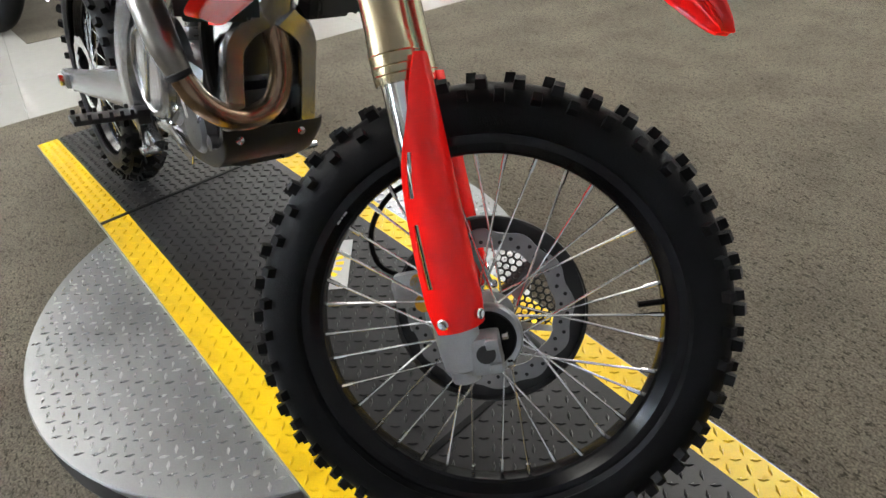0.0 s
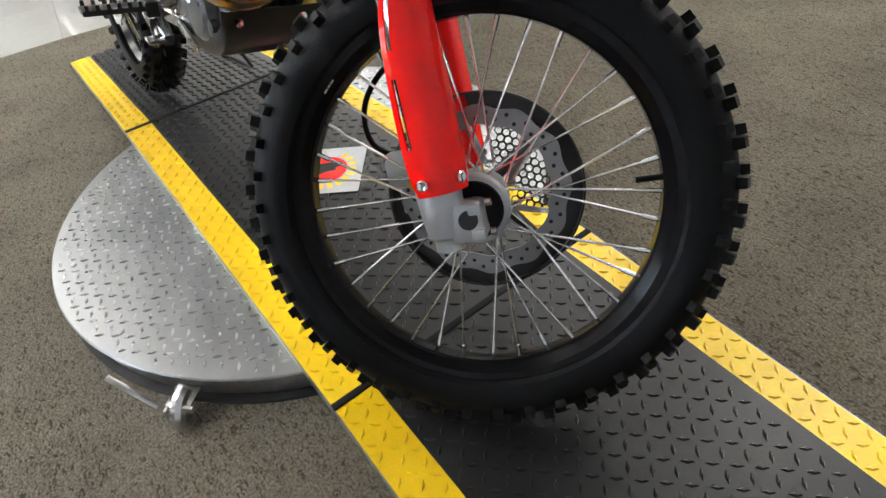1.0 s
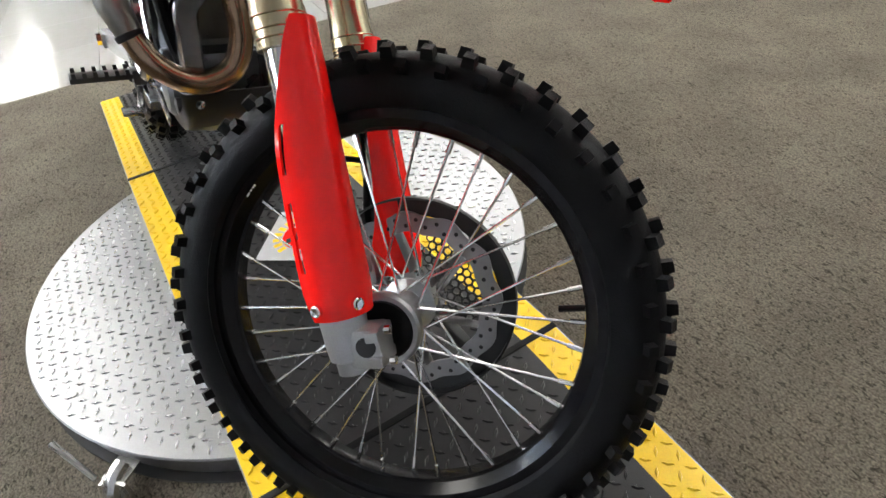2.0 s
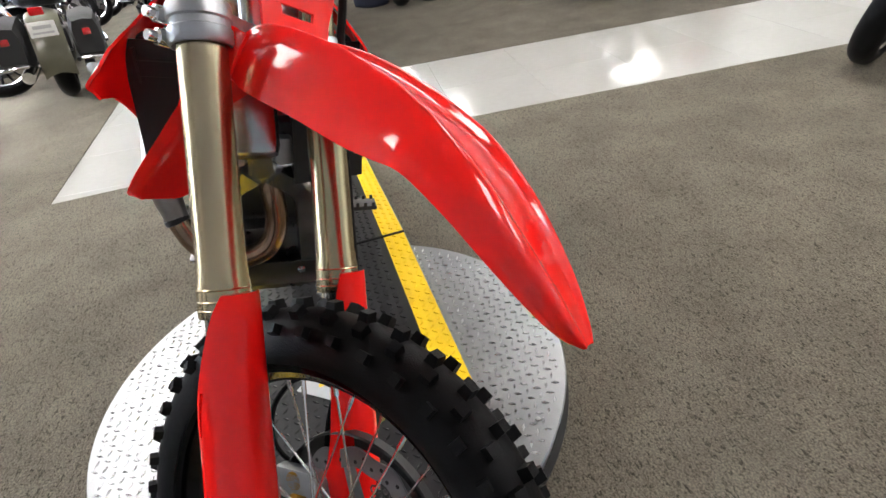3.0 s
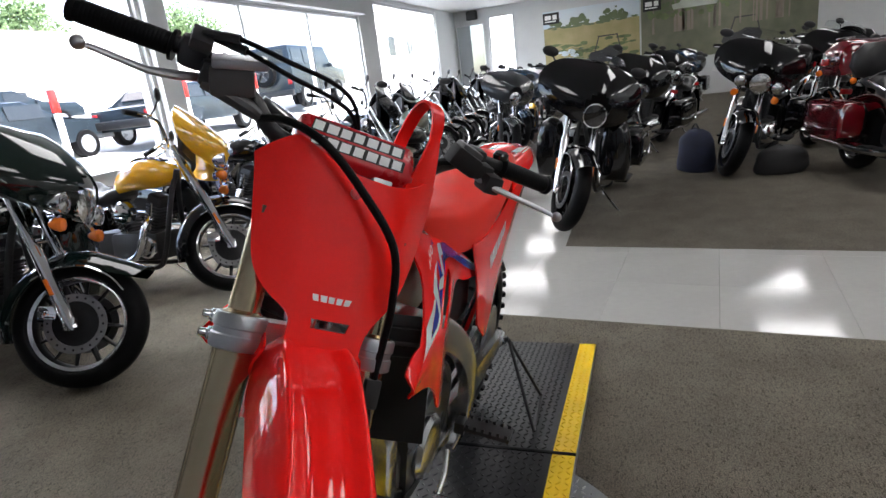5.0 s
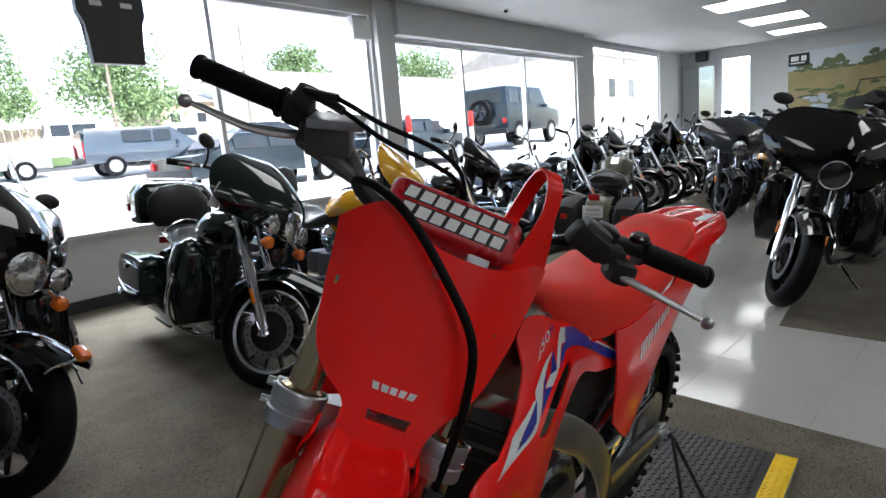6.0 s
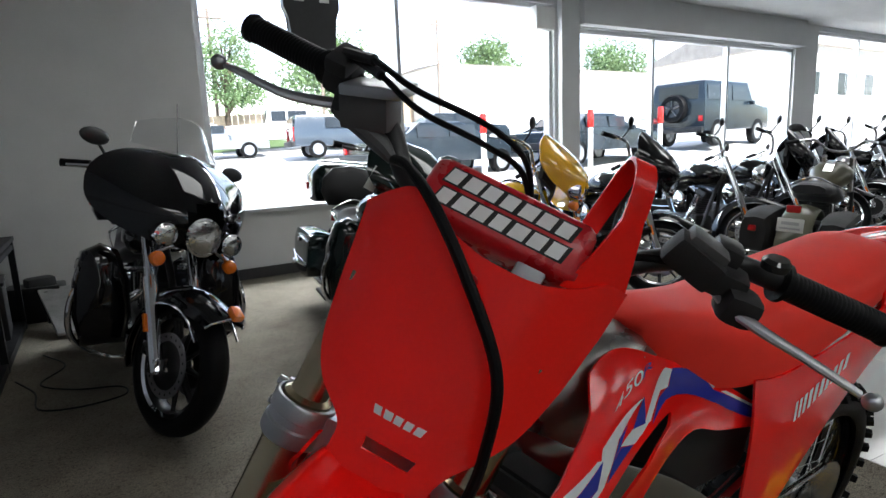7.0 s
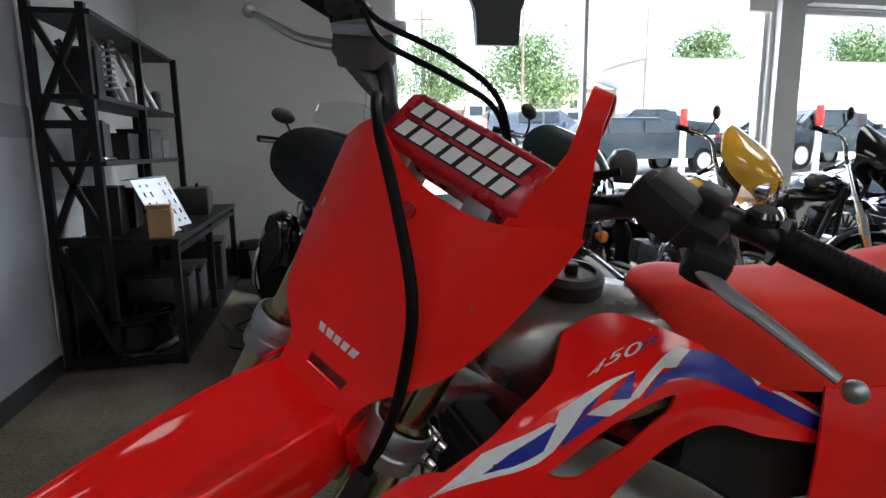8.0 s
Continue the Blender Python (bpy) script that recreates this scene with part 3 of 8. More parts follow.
def knobby_wheel(name, m, r_out, half, r_rim, hub_r, hub_w, label, rows, knob, spokes=36):
    """A spoked wheel with its knobby tyre; its axle is the y axis of m, and the rim's mesh holds the other parts."""
    ax = m @ Matrix.Rotation(radians(-90), 4, "X")
    rim_w = half * 0.62
    prof = [(r_rim + 0.028, -rim_w), (r_rim + 0.030, -rim_w + 0.004), (r_rim + 0.018, -rim_w + 0.007), (r_rim + 0.010, -rim_w * 0.55), (r_rim + 0.001, -rim_w * 0.4), (r_rim, 0),
            (r_rim + 0.001, rim_w * 0.4), (r_rim + 0.010, rim_w * 0.55), (r_rim + 0.018, rim_w - 0.007), (r_rim + 0.030, rim_w - 0.004), (r_rim + 0.028, rim_w),
            (r_rim + 0.016, rim_w - 0.001), (r_rim + 0.006, rim_w * 0.5), (r_rim + 0.005, -rim_w * 0.5), (r_rim + 0.016, -rim_w + 0.001)]
    b = bmesh.new()
    lathe(b, prof, ax, 96, close=True)
    wheel = part(name, b, "rim_black", bike, label)
    rc = r_out - knob[2] - half
    rt = half
    tp = [(r_rim + 0.026, -rim_w + 0.002), (r_rim + 0.034, -rim_w - 0.006)]
    for k in range(17):
        a = radians(-118 + 236 * k / 16)
        tp.append((rc + rt * math.cos(a) * (1.0 if math.cos(a) > 0 else 0.9), rt * math.sin(a)))
    tp += [(r_rim + 0.034, rim_w + 0.006), (r_rim + 0.026, rim_w - 0.002)]
    b = bmesh.new()
    lathe(b, tp, ax, 120, close=True)
    tyre = part("tyre", b, "black_rubber", wheel)
    # tread blocks, in rows across the tyre
    b = bmesh.new()
    rng = random.Random(len(name) * 7 + rows)
    for i in range(rows):
        for lane, (deg, l, w, h) in enumerate(((0, 0.9, 1.0, 1.0), (-30, 0.95, 0.9, 1.0), (30, 0.95, 0.9, 1.0), (-60, 0.85, 0.75, 0.95), (60, 0.85, 0.75, 0.95))):
            shift = 0.5 if lane in (1, 2) else (0.25 if lane == 0 else 0.0)
            a = 2 * math.pi * (i + shift) / rows
            t = radians(deg)
            rr, yy = rc + rt * math.cos(t), rt * math.sin(t)
            loc = Matrix.Rotation(a, 4, "Z") @ Matrix.Translation((rr, 0, yy)) @ Matrix.Rotation(-t, 4, "Y")
            lx, ly, lz = knob[2] * h * (1 + 0.06 * rng.random()), knob[0] * l, knob[1] * w
            q = [bmesh.ops.create_cube(b, size=1, matrix=ax @ loc @ Matrix.Translation((lx * 0.42, 0, 0)) @ Matrix.Diagonal((lx * 1.15, ly, lz, 1)))["verts"]]
            c = ax @ loc @ V((lx, 0, 0))
            for vtx in q[0]:
                lv = (ax @ loc).inverted() @ vtx.co
                if lv.x > 0:
                    lv.y *= 0.84
                    lv.z *= 0.86
                    vtx.co = ax @ loc @ lv
    tagged(part("tread_block", b, "knob_rubber", tyre, smooth=False), kind="stuff")
    hub = part("hub", turned([(0.012, -hub_w - 0.012), (0.022, -hub_w - 0.01), (hub_r, -hub_w), (hub_r, -hub_w + 0.006), (hub_r * 0.62, -hub_w + 0.014), (hub_r * 0.55, 0), (hub_r * 0.62, hub_w - 0.014), (hub_r, hub_w - 0.006), (hub_r, hub_w), (0.022, hub_w + 0.01)], ax, 40), "cast_alloy", wheel)
    # four spoke patterns, laced tangentially
    for i in range(spokes):
        side = 1 if i % 2 else -1
        lead = 1 if (i // 2) % 2 else -1
        a = 2 * math.pi * i / spokes
        ah = a - lead * radians(38)
        p0 = V((math.cos(ah) * (hub_r - 0.004), math.sin(ah) * (hub_r - 0.004), side * (hub_w - 0.002)))
        p1 = V((math.cos(a) * (r_rim + 0.002), math.sin(a) * (r_rim + 0.002), side * 0.006))
        d = (p1 - p0).normalized()
        b = bmesh.new()
        tube(b, [ax @ p0, ax @ p1], 0.0018, 6, 1)
        tube(b, [ax @ (p1 - d * 0.022), ax @ (p1 - d * 0.002)], 0.0034, 6, 1)
        part("spoke", b, "steel_bare", wheel)
    return wheel, ax


def brake_disc(b, ax, y, r0, r1, waves=12):
    """A wavy, drilled brake disc with its spider."""
    n = waves * 12
    ring = lambda r, h, amp: [ax @ V(((r + amp * math.sin(waves * 2 * math.pi * i / n)) * math.cos(2 * math.pi * i / n), (r + amp * math.sin(waves * 2 * math.pi * i / n)) * math.sin(2 * math.pi * i / n), h)) for i in range(n)]
    skin(b, [ring(r0, y, 0.002), ring(r1, y, 0.0035), ring(r1, y + 0.0035, 0.0035), ring(r0, y + 0.0035, 0.002), ring(r0, y, 0.002)], True, False)
    return b


# front wheel, which is turned with the fork
m_front = S @ Matrix.Translation((0, 0, 0.3465))
front_wheel, AXF = knobby_wheel("front_wheel", m_front, 0.3580, 0.047, 0.249, 0.040, 0.040, "black spoked front rim with a knobby tyre", 42, (0.0175, 0.019, 0.0120))
for k in range(6):
    a = 2 * math.pi * k / 6
    part("disc_carrier", tube(bmesh.new(), [AXF @ V((0.045 * math.cos(a + 0.25), 0.045 * math.sin(a + 0.25), 0.0618)), AXF @ V((0.103 * math.cos(a), 0.103 * math.sin(a), 0.0618))], [0.010, 0.008], 6, 1, flat=0.2), "disc_steel", front_wheel)
part("brake_disc", brake_disc(bmesh.new(), AXF, 0.060, 0.102, 0.130), "disc_steel", front_wheel, "drilled wavy steel brake disc")
_b = bmesh.new()
for k in range(48):
    a, r = 2 * math.pi * k / 48, 0.112 if k % 2 else 0.121
    lathe(_b, [(0.0001, 0.0641), (0.0032, 0.0641)], AXF @ Matrix.Translation((r * math.cos(a), r * math.sin(a), 0)), 8)
    lathe(_b, [(0.0001, 0.0594), (0.0032, 0.0594)], AXF @ Matrix.Translation((r * math.cos(a), r * math.sin(a), 0)), 8)
tagged(part("drill_hole", _b, "black_matte", front_wheel), kind="stuff")
for k in range(6):
    _b = bmesh.new()
    a = 2 * math.pi * k / 6 + 0.4
    lathe(_b, [(0.006, 0.056), (0.006, 0.068), (0.003, 0.070), (0.0001, 0.070)], AXF @ Matrix.Translation((0.045 * math.cos(a), 0.045 * math.sin(a), 0)), 8)
    part("disc_bolt", _b, "bright_chrome", front_wheel)
part("valve_stem", tube(bmesh.new(), [AXF @ V((0.249 * math.cos(0.42), -0.249 * math.sin(0.42), 0)), AXF @ V((0.216 * math.cos(0.42), -0.216 * math.sin(0.42), 0))], 0.0045, 8, 1), "black_rubber", front_wheel)
# maker's marks on the rim, as plain bars
_b = bmesh.new()
for k, (w, g) in enumerate(((5, 0), (2.2, 6.3), (5, 10))):
    a0 = radians(205 - g * 0.33)
    for i in range(3):
        a1 = a0 - radians(w * 0.33) * i / 3
        a2 = a0 - radians(w * 0.33) * (i + 1) / 3
        q = [AXF @ V((r * math.cos(a), r * math.sin(a), -0.0274)) for r, a in ((0.262, a1), (0.274, a1), (0.274, a2), (0.262, a2))]
        _b.faces.new([_b.verts.new(p) for p in q])
tagged(part("rim_mark", _b, "white_mark", front_wheel, "white bars of a maker's mark"), kind="stuff")
# the ring of the hub on the axle's free side
part("hub_ring", moved(turned([(0.026, -0.066), (0.046, -0.066), (0.049, -0.062), (0.049, -0.052), (0.046, -0.048)], None, 40), AXF), "cast_alloy", front_wheel)
part("hub_seal", moved(turned([(0.004, -0.0685), (0.038, -0.0685), (0.040, -0.066)], None, 32), AXF), "black_rubber", front_wheel)

for side in (-1, 1):
    y = 0.100 * side
    ft = [(0.0262, 0.352), (0.0305, 0.352), (0.0312, 0.358), (0.0312, 0.392), (0.0298, 0.398), (0.0298, 0.408), (0.0288, 0.412), (0.0285, 0.60), (0.0285, 0.716), (0.0222, 0.720), (0.0212, 0.868), (0.0200, 0.872)]
    steered("fork_tube", turned(ft, fork_frame(y, 0), 40), "gold_tube", "champagne gold anodised fork tube")
    for h in (0.362, 0.372, 0.386):
        b = bmesh.new()
        lathe(b, [(0.0312, h - 0.0012), (0.0322, h), (0.0312, h + 0.0012)], fork_frame(y, 0), 40)
        steered("tube_ring", b, "gold_tube")
    steered("fork_slider", turned([(0.0243, 0.02), (0.0243, 0.36)], fork_frame(y, 0), 32), "bright_chrome", "bright chrome fork slider")
    # foot with the axle's clamp
    b = turned([(0.014, -0.040), (0.019, -0.038), (0.0195, -0.022), (0.0255, -0.018), (0.0280, 0.004), (0.0300, 0.045), (0.0285, 0.052)], fork_frame(y, 0), 32)
    rot = fork_frame(0, 0).to_3x3().to_4x4()
    box(b, FP(y, -0.004, 0.030), (0.046, 0.046, 0.052), rot, 0.010)
    if side < 0:
        box(b, FP(y - 0.002, 0.012, 0.044), (0.018, 0.05, 0.014), rot, 0.004)
        box(b, FP(y - 0.002, -0.020, 0.044), (0.018, 0.05, 0.014), rot, 0.004)
    foot = steered("axle_lug", b, "cast_alloy", "grey cast alloy fork foot with axle clamp")
    hole = Matrix.Translation(FP(y + side * 0.0235, 0.0, 0.034)) @ Matrix.Rotation(radians(90), 4, "X")
    steered("axle_end", turned([(0.0125, -0.001), (0.0125, 0.0012), (0.011, 0.0014)], hole, 24), "black_matte", parent=foot)
    for dh in (0.017, -0.022):
        steered("clamp_bolt", turned([(0.0055, 0.0), (0.0055, 0.007), (0.003, 0.008)], fork_frame(y - side * 0.0, 0) @ Matrix.Translation((0.058, side * 0.012, dh)) @ Matrix.Rotation(radians(90), 4, "Y"), 8), "bright_chrome", parent=foot)
    # fork guard, wrapped round the front and outside
    rows = []
    for h, r, a0, a1 in ((0.040, 0.0365, -112, 118), (0.075, 0.0400, -116, 126), (0.13, 0.0395, -92, 128), (0.20, 0.0385, -80, 124), (0.255, 0.0380, -74, 112), (0.31, 0.0378, -62, 84), (0.355, 0.0375, -52, 62), (0.380, 0.0370, -40, 44)):
        f = fork_frame(y, h)
        rows.append([f @ V((r * math.cos(radians(a)) * 1.04, side * r * math.sin(radians(a)) * 1.05, 0)) for a in [a0 + (a1 - a0) * k / 10 for k in range(11)]])
    g = resample(rows, 4, 2)
    slot = lambda u, v: (0.20 < u < 0.40 and 0.90 < v < 0.95) or (0.47 < u < 0.62 and 0.90 < v < 0.95)
    b = open_panel(bmesh.new(), g, 0.0035, slot)
    guard = steered("fork_guard", b, "red_plastic", "glossy red plastic fork guard")
    for a in (35, 100):
        q = fork_frame(y, 0.056) @ Matrix.Rotation(radians(a * side), 4, "Z") @ Matrix.Translation((0.0425, 0, 0)) @ Matrix.Rotation(radians(90), 4, "Y")
        steered("guard_bolt", turned([(0.0075, 0.0), (0.0075, 0.005), (0.0055, 0.0065), (0.003, 0.0055)], q, 10), "bright_chrome", parent=guard)


def clamp(name, h, t, mat_name, label, rr=0.0385, bolts=True):
    """A triple clamp: two split rings on the tubes and the bridge between them."""
    b = bmesh.new()
    bolt_at = []
    f0 = fork_frame(0, h)
    for sd in (-1, 1):
        f = fork_frame(0.1 * sd, h)
        lathe(b, [(rr - 0.004, -t), (rr - 0.0015, -t + 0.001), (rr, -t + 0.004), (rr, -0.006), (rr - 0.0025, -0.004), (rr - 0.0025, 0.004), (rr, 0.006), (rr, t - 0.004), (rr - 0.0015, t - 0.001), (rr - 0.004, t)], f, 36)
        for k in (-1, 1) if bolts else ():
            q = f @ Matrix.Translation((-0.030, sd * 0.036, k * t * 0.52)) @ Matrix.Rotation(radians(sd * -90), 4, "X")
            bolt_at.append(q)
    prism_pts = [(-0.02, -0.075), (-0.055, -0.05), (-0.062, 0), (-0.055, 0.05), (-0.02, 0.075), (0.016, 0.075), (0.004, 0.03), (0.004, -0.03), (0.016, -0.075)]
    lo = [f0 @ V((x, yy, -t * 0.8)) for x, yy in prism_pts]
    hi = [f0 @ V((x, yy, t * 0.8)) for x, yy in prism_pts]
    skin(b, [lo, hi])
    body = steered(name, b, mat_name, label)
    for q in bolt_at:
        steered("clamp_bolt", turned([(0.0001, 0.012), (0.006, 0.012), (0.0065, 0.010), (0.0065, 0.002), (0.010, 0.0), (0.011, -0.014)], q, 12), "bright_chrome", parent=body)
    return body


clamp("lower_clamp", 0.690, 0.025, "clamp_alloy", "silver grey lower triple clamp with bolts", 0.0365)
clamp("upper_clamp", 0.845, 0.018, "clamp_alloy", "silver grey upper triple clamp", 0.0200, False)
steered("steering_stem", turned([(0.019, 0.64), (0.019, 0.87)], fork_frame(0, 0) @ Matrix.Translation((-0.022, 0, 0)), 20), "frame_alloy")
for sd in (-1, 1):
    steered("fork_cap", turned([(0.020, 0.868), (0.020, 0.876), (0.012, 0.884), (0.012, 0.89)], fork_frame(0.1 * sd, 0), 20), "black_plastic")

# front mudguard: a ridged, tapering blade
rows = []
for x, z, hw, drop, ridge, yc in ((-0.494, 0.664, 0.030, 0.002, 0.0, -0.006), (-0.491, 0.670, 0.044, 0.004, 0.0, -0.003), (-0.484, 0.684, 0.052, 0.006, 0.0, 0.0), (-0.46, 0.722, 0.064, 0.008, 0.0, 0.004), (-0.42, 0.785, 0.072, 0.008, 0.001, 0.006), (-0.385, 0.845, 0.074, 0.010, 0.002, 0.004), (-0.362, 0.895, 0.068, 0.022, 0.005, 0.002), (-0.33, 0.955, 0.064, 0.050, 0.010, 0.0), (-0.265, 0.972, 0.074, 0.078, 0.013, -0.002),
                              (-0.18, 0.973, 0.072, 0.080, 0.015, -0.008), (-0.10, 0.964, 0.070, 0.074, 0.016, -0.014), (-0.055, 0.954, 0.070, 0.062, 0.016, -0.017), (-0.01, 0.941, 0.076, 0.046, 0.015, -0.019),
                              (0.05, 0.913, 0.074, 0.036, 0.012, -0.021), (0.10, 0.881, 0.064, 0.028, 0.010, -0.021), (0.145, 0.848, 0.046, 0.020, 0.008, -0.020), (0.175, 0.822, 0.027, 0.010, 0.004, -0.019), (0.188, 0.809, 0.012, 0.003, 0.001, -0.018)):
    prof = ((-1.0, -1.0, 0.0), (-0.95, -0.62, 0.0), (-0.85, -0.24, 0.2), (-0.70, -0.03, 0.7), (-0.60, 0.0, 0.6), (-0.34, 0.0, -0.5), (0.0, 0.0, -0.4))
    pts = [(s, d, r) for s, d, r in prof] + [(-s, d, r) for s, d, r in prof[-2::-1]]
    rows.append([V((x - (0.012 if abs(s) > 0.9 else 0), s * hw + yc, z + d * drop + r * ridge * 0.50)) for s, d, r in pts])
fg = resample(rows, 4, 3)
steered("front_mudguard", panel(bmesh.new(), fg, 0.004), "red_plastic", "glossy red ridged front mudguard", sharp=50)
for sd in (-1, 1):
    b = bmesh.new()
    rr = [[(-0.30, 0.070 * sd, 0.955), (-0.30, 0.078 * sd, 0.925), (-0.315, 0.072 * sd, 0.885)], [(-0.345, 0.066 * sd, 0.955), (-0.35, 0.075 * sd, 0.915), (-0.365, 0.068 * sd, 0.86)], [(-0.385, 0.06 * sd, 0.93), (-0.395, 0.066 * sd, 0.885), (-0.41, 0.062 * sd, 0.82)]]
    panel(b, resample(rr, 4, 4), 0.004)
    steered("mudguard_side", b, "red_plastic")

# number plate: each row has its height, its two edges and its place along the bike
rows = []
for z, y0, y1 in ((0.955, -0.050, 0.064), (0.980, -0.048, 0.066), (1.000, -0.052, 0.076), (1.020, -0.088, 0.100), (1.042, -0.109, 0.122), (1.085, -0.121, 0.139), (1.125, -0.129, 0.148), (1.150, -0.134, 0.153)):
    ys = [y0 + (y1 - y0) * k / 12 for k in range(13)]
    rows.append([V((-0.335 - 0.556 * (z - 1.022) - 0.052 * (abs(y) / 0.14) ** 2.7 * min(1, max(0.15, (z - 0.98) / 0.05)), y, z)) for y in ys])
# the top edge: a tab on one side, a dip, and a rise to the strap
top = (1.166, 1.194, 1.212, 1.207, 1.199, 1.193, 1.189, 1.188, 1.187, 1.188, 1.192, 1.198, 1.188)
ys = [-0.138 + 0.295 * k / 12 for k in range(13)]
rows.append([V((-0.335 - 0.556 * (z - 1.022) - 0.052 * (abs(y) / 0.14) ** 2.7, y, z)) for y, z in zip(ys, top)])
pg = resample(rows, 5, 4)
slot = lambda u, v: 0.165 < u < 0.245 and 0.28 < v < 0.72
plate = steered("number_plate", open_panel(bmesh.new(), pg, 0.004, slot), "red_plate", "red front number plate with a strap loop", sharp=50)
loop = spline([(-0.455, 0.122, 1.185), (-0.472, 0.124, 1.225), (-0.492, 0.122, 1.272), (-0.510, 0.115, 1.306), (-0.535, 0.106, 1.313), (-0.560, 0.102, 1.290), (-0.566, 0.098, 1.245), (-0.552, 0.092, 1.20)], 6)
b = bmesh.new()
wd = [0.066 - 0.044 * min(1, i / 11) for i in range(len(loop))]
panel(b, [[q + V((-0.042 * ((k + 1) / 2) ** 1.5 * max(0, 1 - i / 16), k * wd[i] / 2, 0)) for k in (-1, -0.4, 0.4, 1)] for i, q in enumerate(loop)], 0.0045)
steered("strap_loop", b, "red_plate", "red rubber strap loop", parent=plate)
_hm = Matrix.Translation((-0.412, 0.006, 1.166)) @ Matrix.Rotation(radians(61), 4, "Y")
steered("plate_screw", turned([(0.0085, -0.004), (0.0085, 0.0030), (0.006, 0.0018)], _hm, 16), "red_pad", parent=plate)


def name_block(put, k):
    """One plain block of a maker's mark; put(a0, a1) adds it between two shares of its cell."""
    put(0.02, (0.78, 0.86, 0.80)[k % 3])


# maker's name on the plate: plain white blocks of its size
b = bmesh.new()
for k in range(5):
    v0 = 0.362 + k * 0.0585
    name_block(lambda a0, a1: decal(b, pg, [(0.388, v0 + a0 * 0.056), (0.440, v0 + a0 * 0.056), (0.440, v0 + a1 * 0.056), (0.388, v0 + a1 * 0.056)], 0.0026, 2, 1, -1), k)
tagged(steered("plate_mark", b, "white_mark", "white blocks of a maker's mark", parent=plate), kind="stuff")

# handlebar and what sits on it
bar_pts = [(-0.588, -0.385, 1.246), (-0.575, -0.31, 1.251), (-0.558, -0.225, 1.249), (-0.530, -0.16, 1.225), (-0.507, -0.115, 1.190), (-0.502, -0.05, 1.180), (-0.502, 0, 1.180)]
bar_pts += [(-0.502, 0.05, 1.180), (-0.507, 0.115, 1.190), (-0.530, 0.17, 1.225), (-0.558, 0.24, 1.247), (-0.575, 0.33, 1.247), (-0.588, 0.405, 1.243)]
steered("handlebar", tube(bmesh.new(), bar_pts, 0.0125, 14, 6), "black_plastic", "matt black tapered handlebar")
b = boxes(((-0.470, 0.055, 1.152), (0.05, 0.034, 0.06), Matrix.Rotation(radians(-27), 4, "Y"), 0.006), ((-0.470, -0.055, 1.152), (0.05, 0.034, 0.06), Matrix.Rotation(radians(-27), 4, "Y"), 0.006))
steered("bar_clamp", b, "clamp_alloy")
# crossbar pad: a soft block with rounded ends, its face tipped up
_pm = Matrix.Translation((-0.4935, 0.007, 1.199)) @ Matrix.Rotation(radians(-54), 4, "Y")
rings = []
for y, k in ((-0.096, 0.72), (-0.092, 0.9), (-0.084, 1.0), (-0.05, 1.02), (0.05, 1.02), (0.084, 1.0), (0.092, 0.9), (0.096, 0.72)):
    rings.append([_pm @ V((px * k, y, pz * k)) for px, pz in ((0.020, -0.034), (0.0245, -0.029), (0.0245, 0.029), (0.020, 0.034), (-0.021, 0.034), (-0.027, 0.028), (-0.027, -0.028), (-0.021, -0.034))])
b = bmesh.new()
skin(b, rings)
pad = steered("bar_pad", b, "red_pad", "glossy dark red handlebar pad", sharp=50)
b, c = bmesh.new(), bmesh.new()


def slanted(bmx, y0, y1, z0, z1, zc, x):
    """A patch on the pad's face that leans with the lettering's slope."""
    q = [_pm @ V((x, y + (z - zc) * 0.22, z)) for y, z in ((y0, z0), (y1, z0), (y1, z1), (y0, z1))]
    bmx.faces.new([bmx.verts.new(p) for p in q])


# the pad's lettering is a maker's name: plain white blocks with dark borders
for row_z in (0.0135, -0.0130):
    for k in range(7):
        y0 = -0.0755 + k * 0.0216
        slanted(c, y0 - 0.0016, y0 + 0.0208, row_z - 0.0112, row_z + 0.0112, row_z, 0.0254)
        name_block(lambda a0, a1: slanted(b, y0 + a0 * 0.0205, y0 + a1 * 0.0205, row_z - 0.0090, row_z + 0.0090, row_z, 0.0257), k)
tagged(steered("pad_mark_edge", c, "black_matte", parent=pad), kind="stuff")
tagged(steered("pad_mark", b, "white_mark", "white blocks of a maker's mark", parent=pad), kind="stuff")

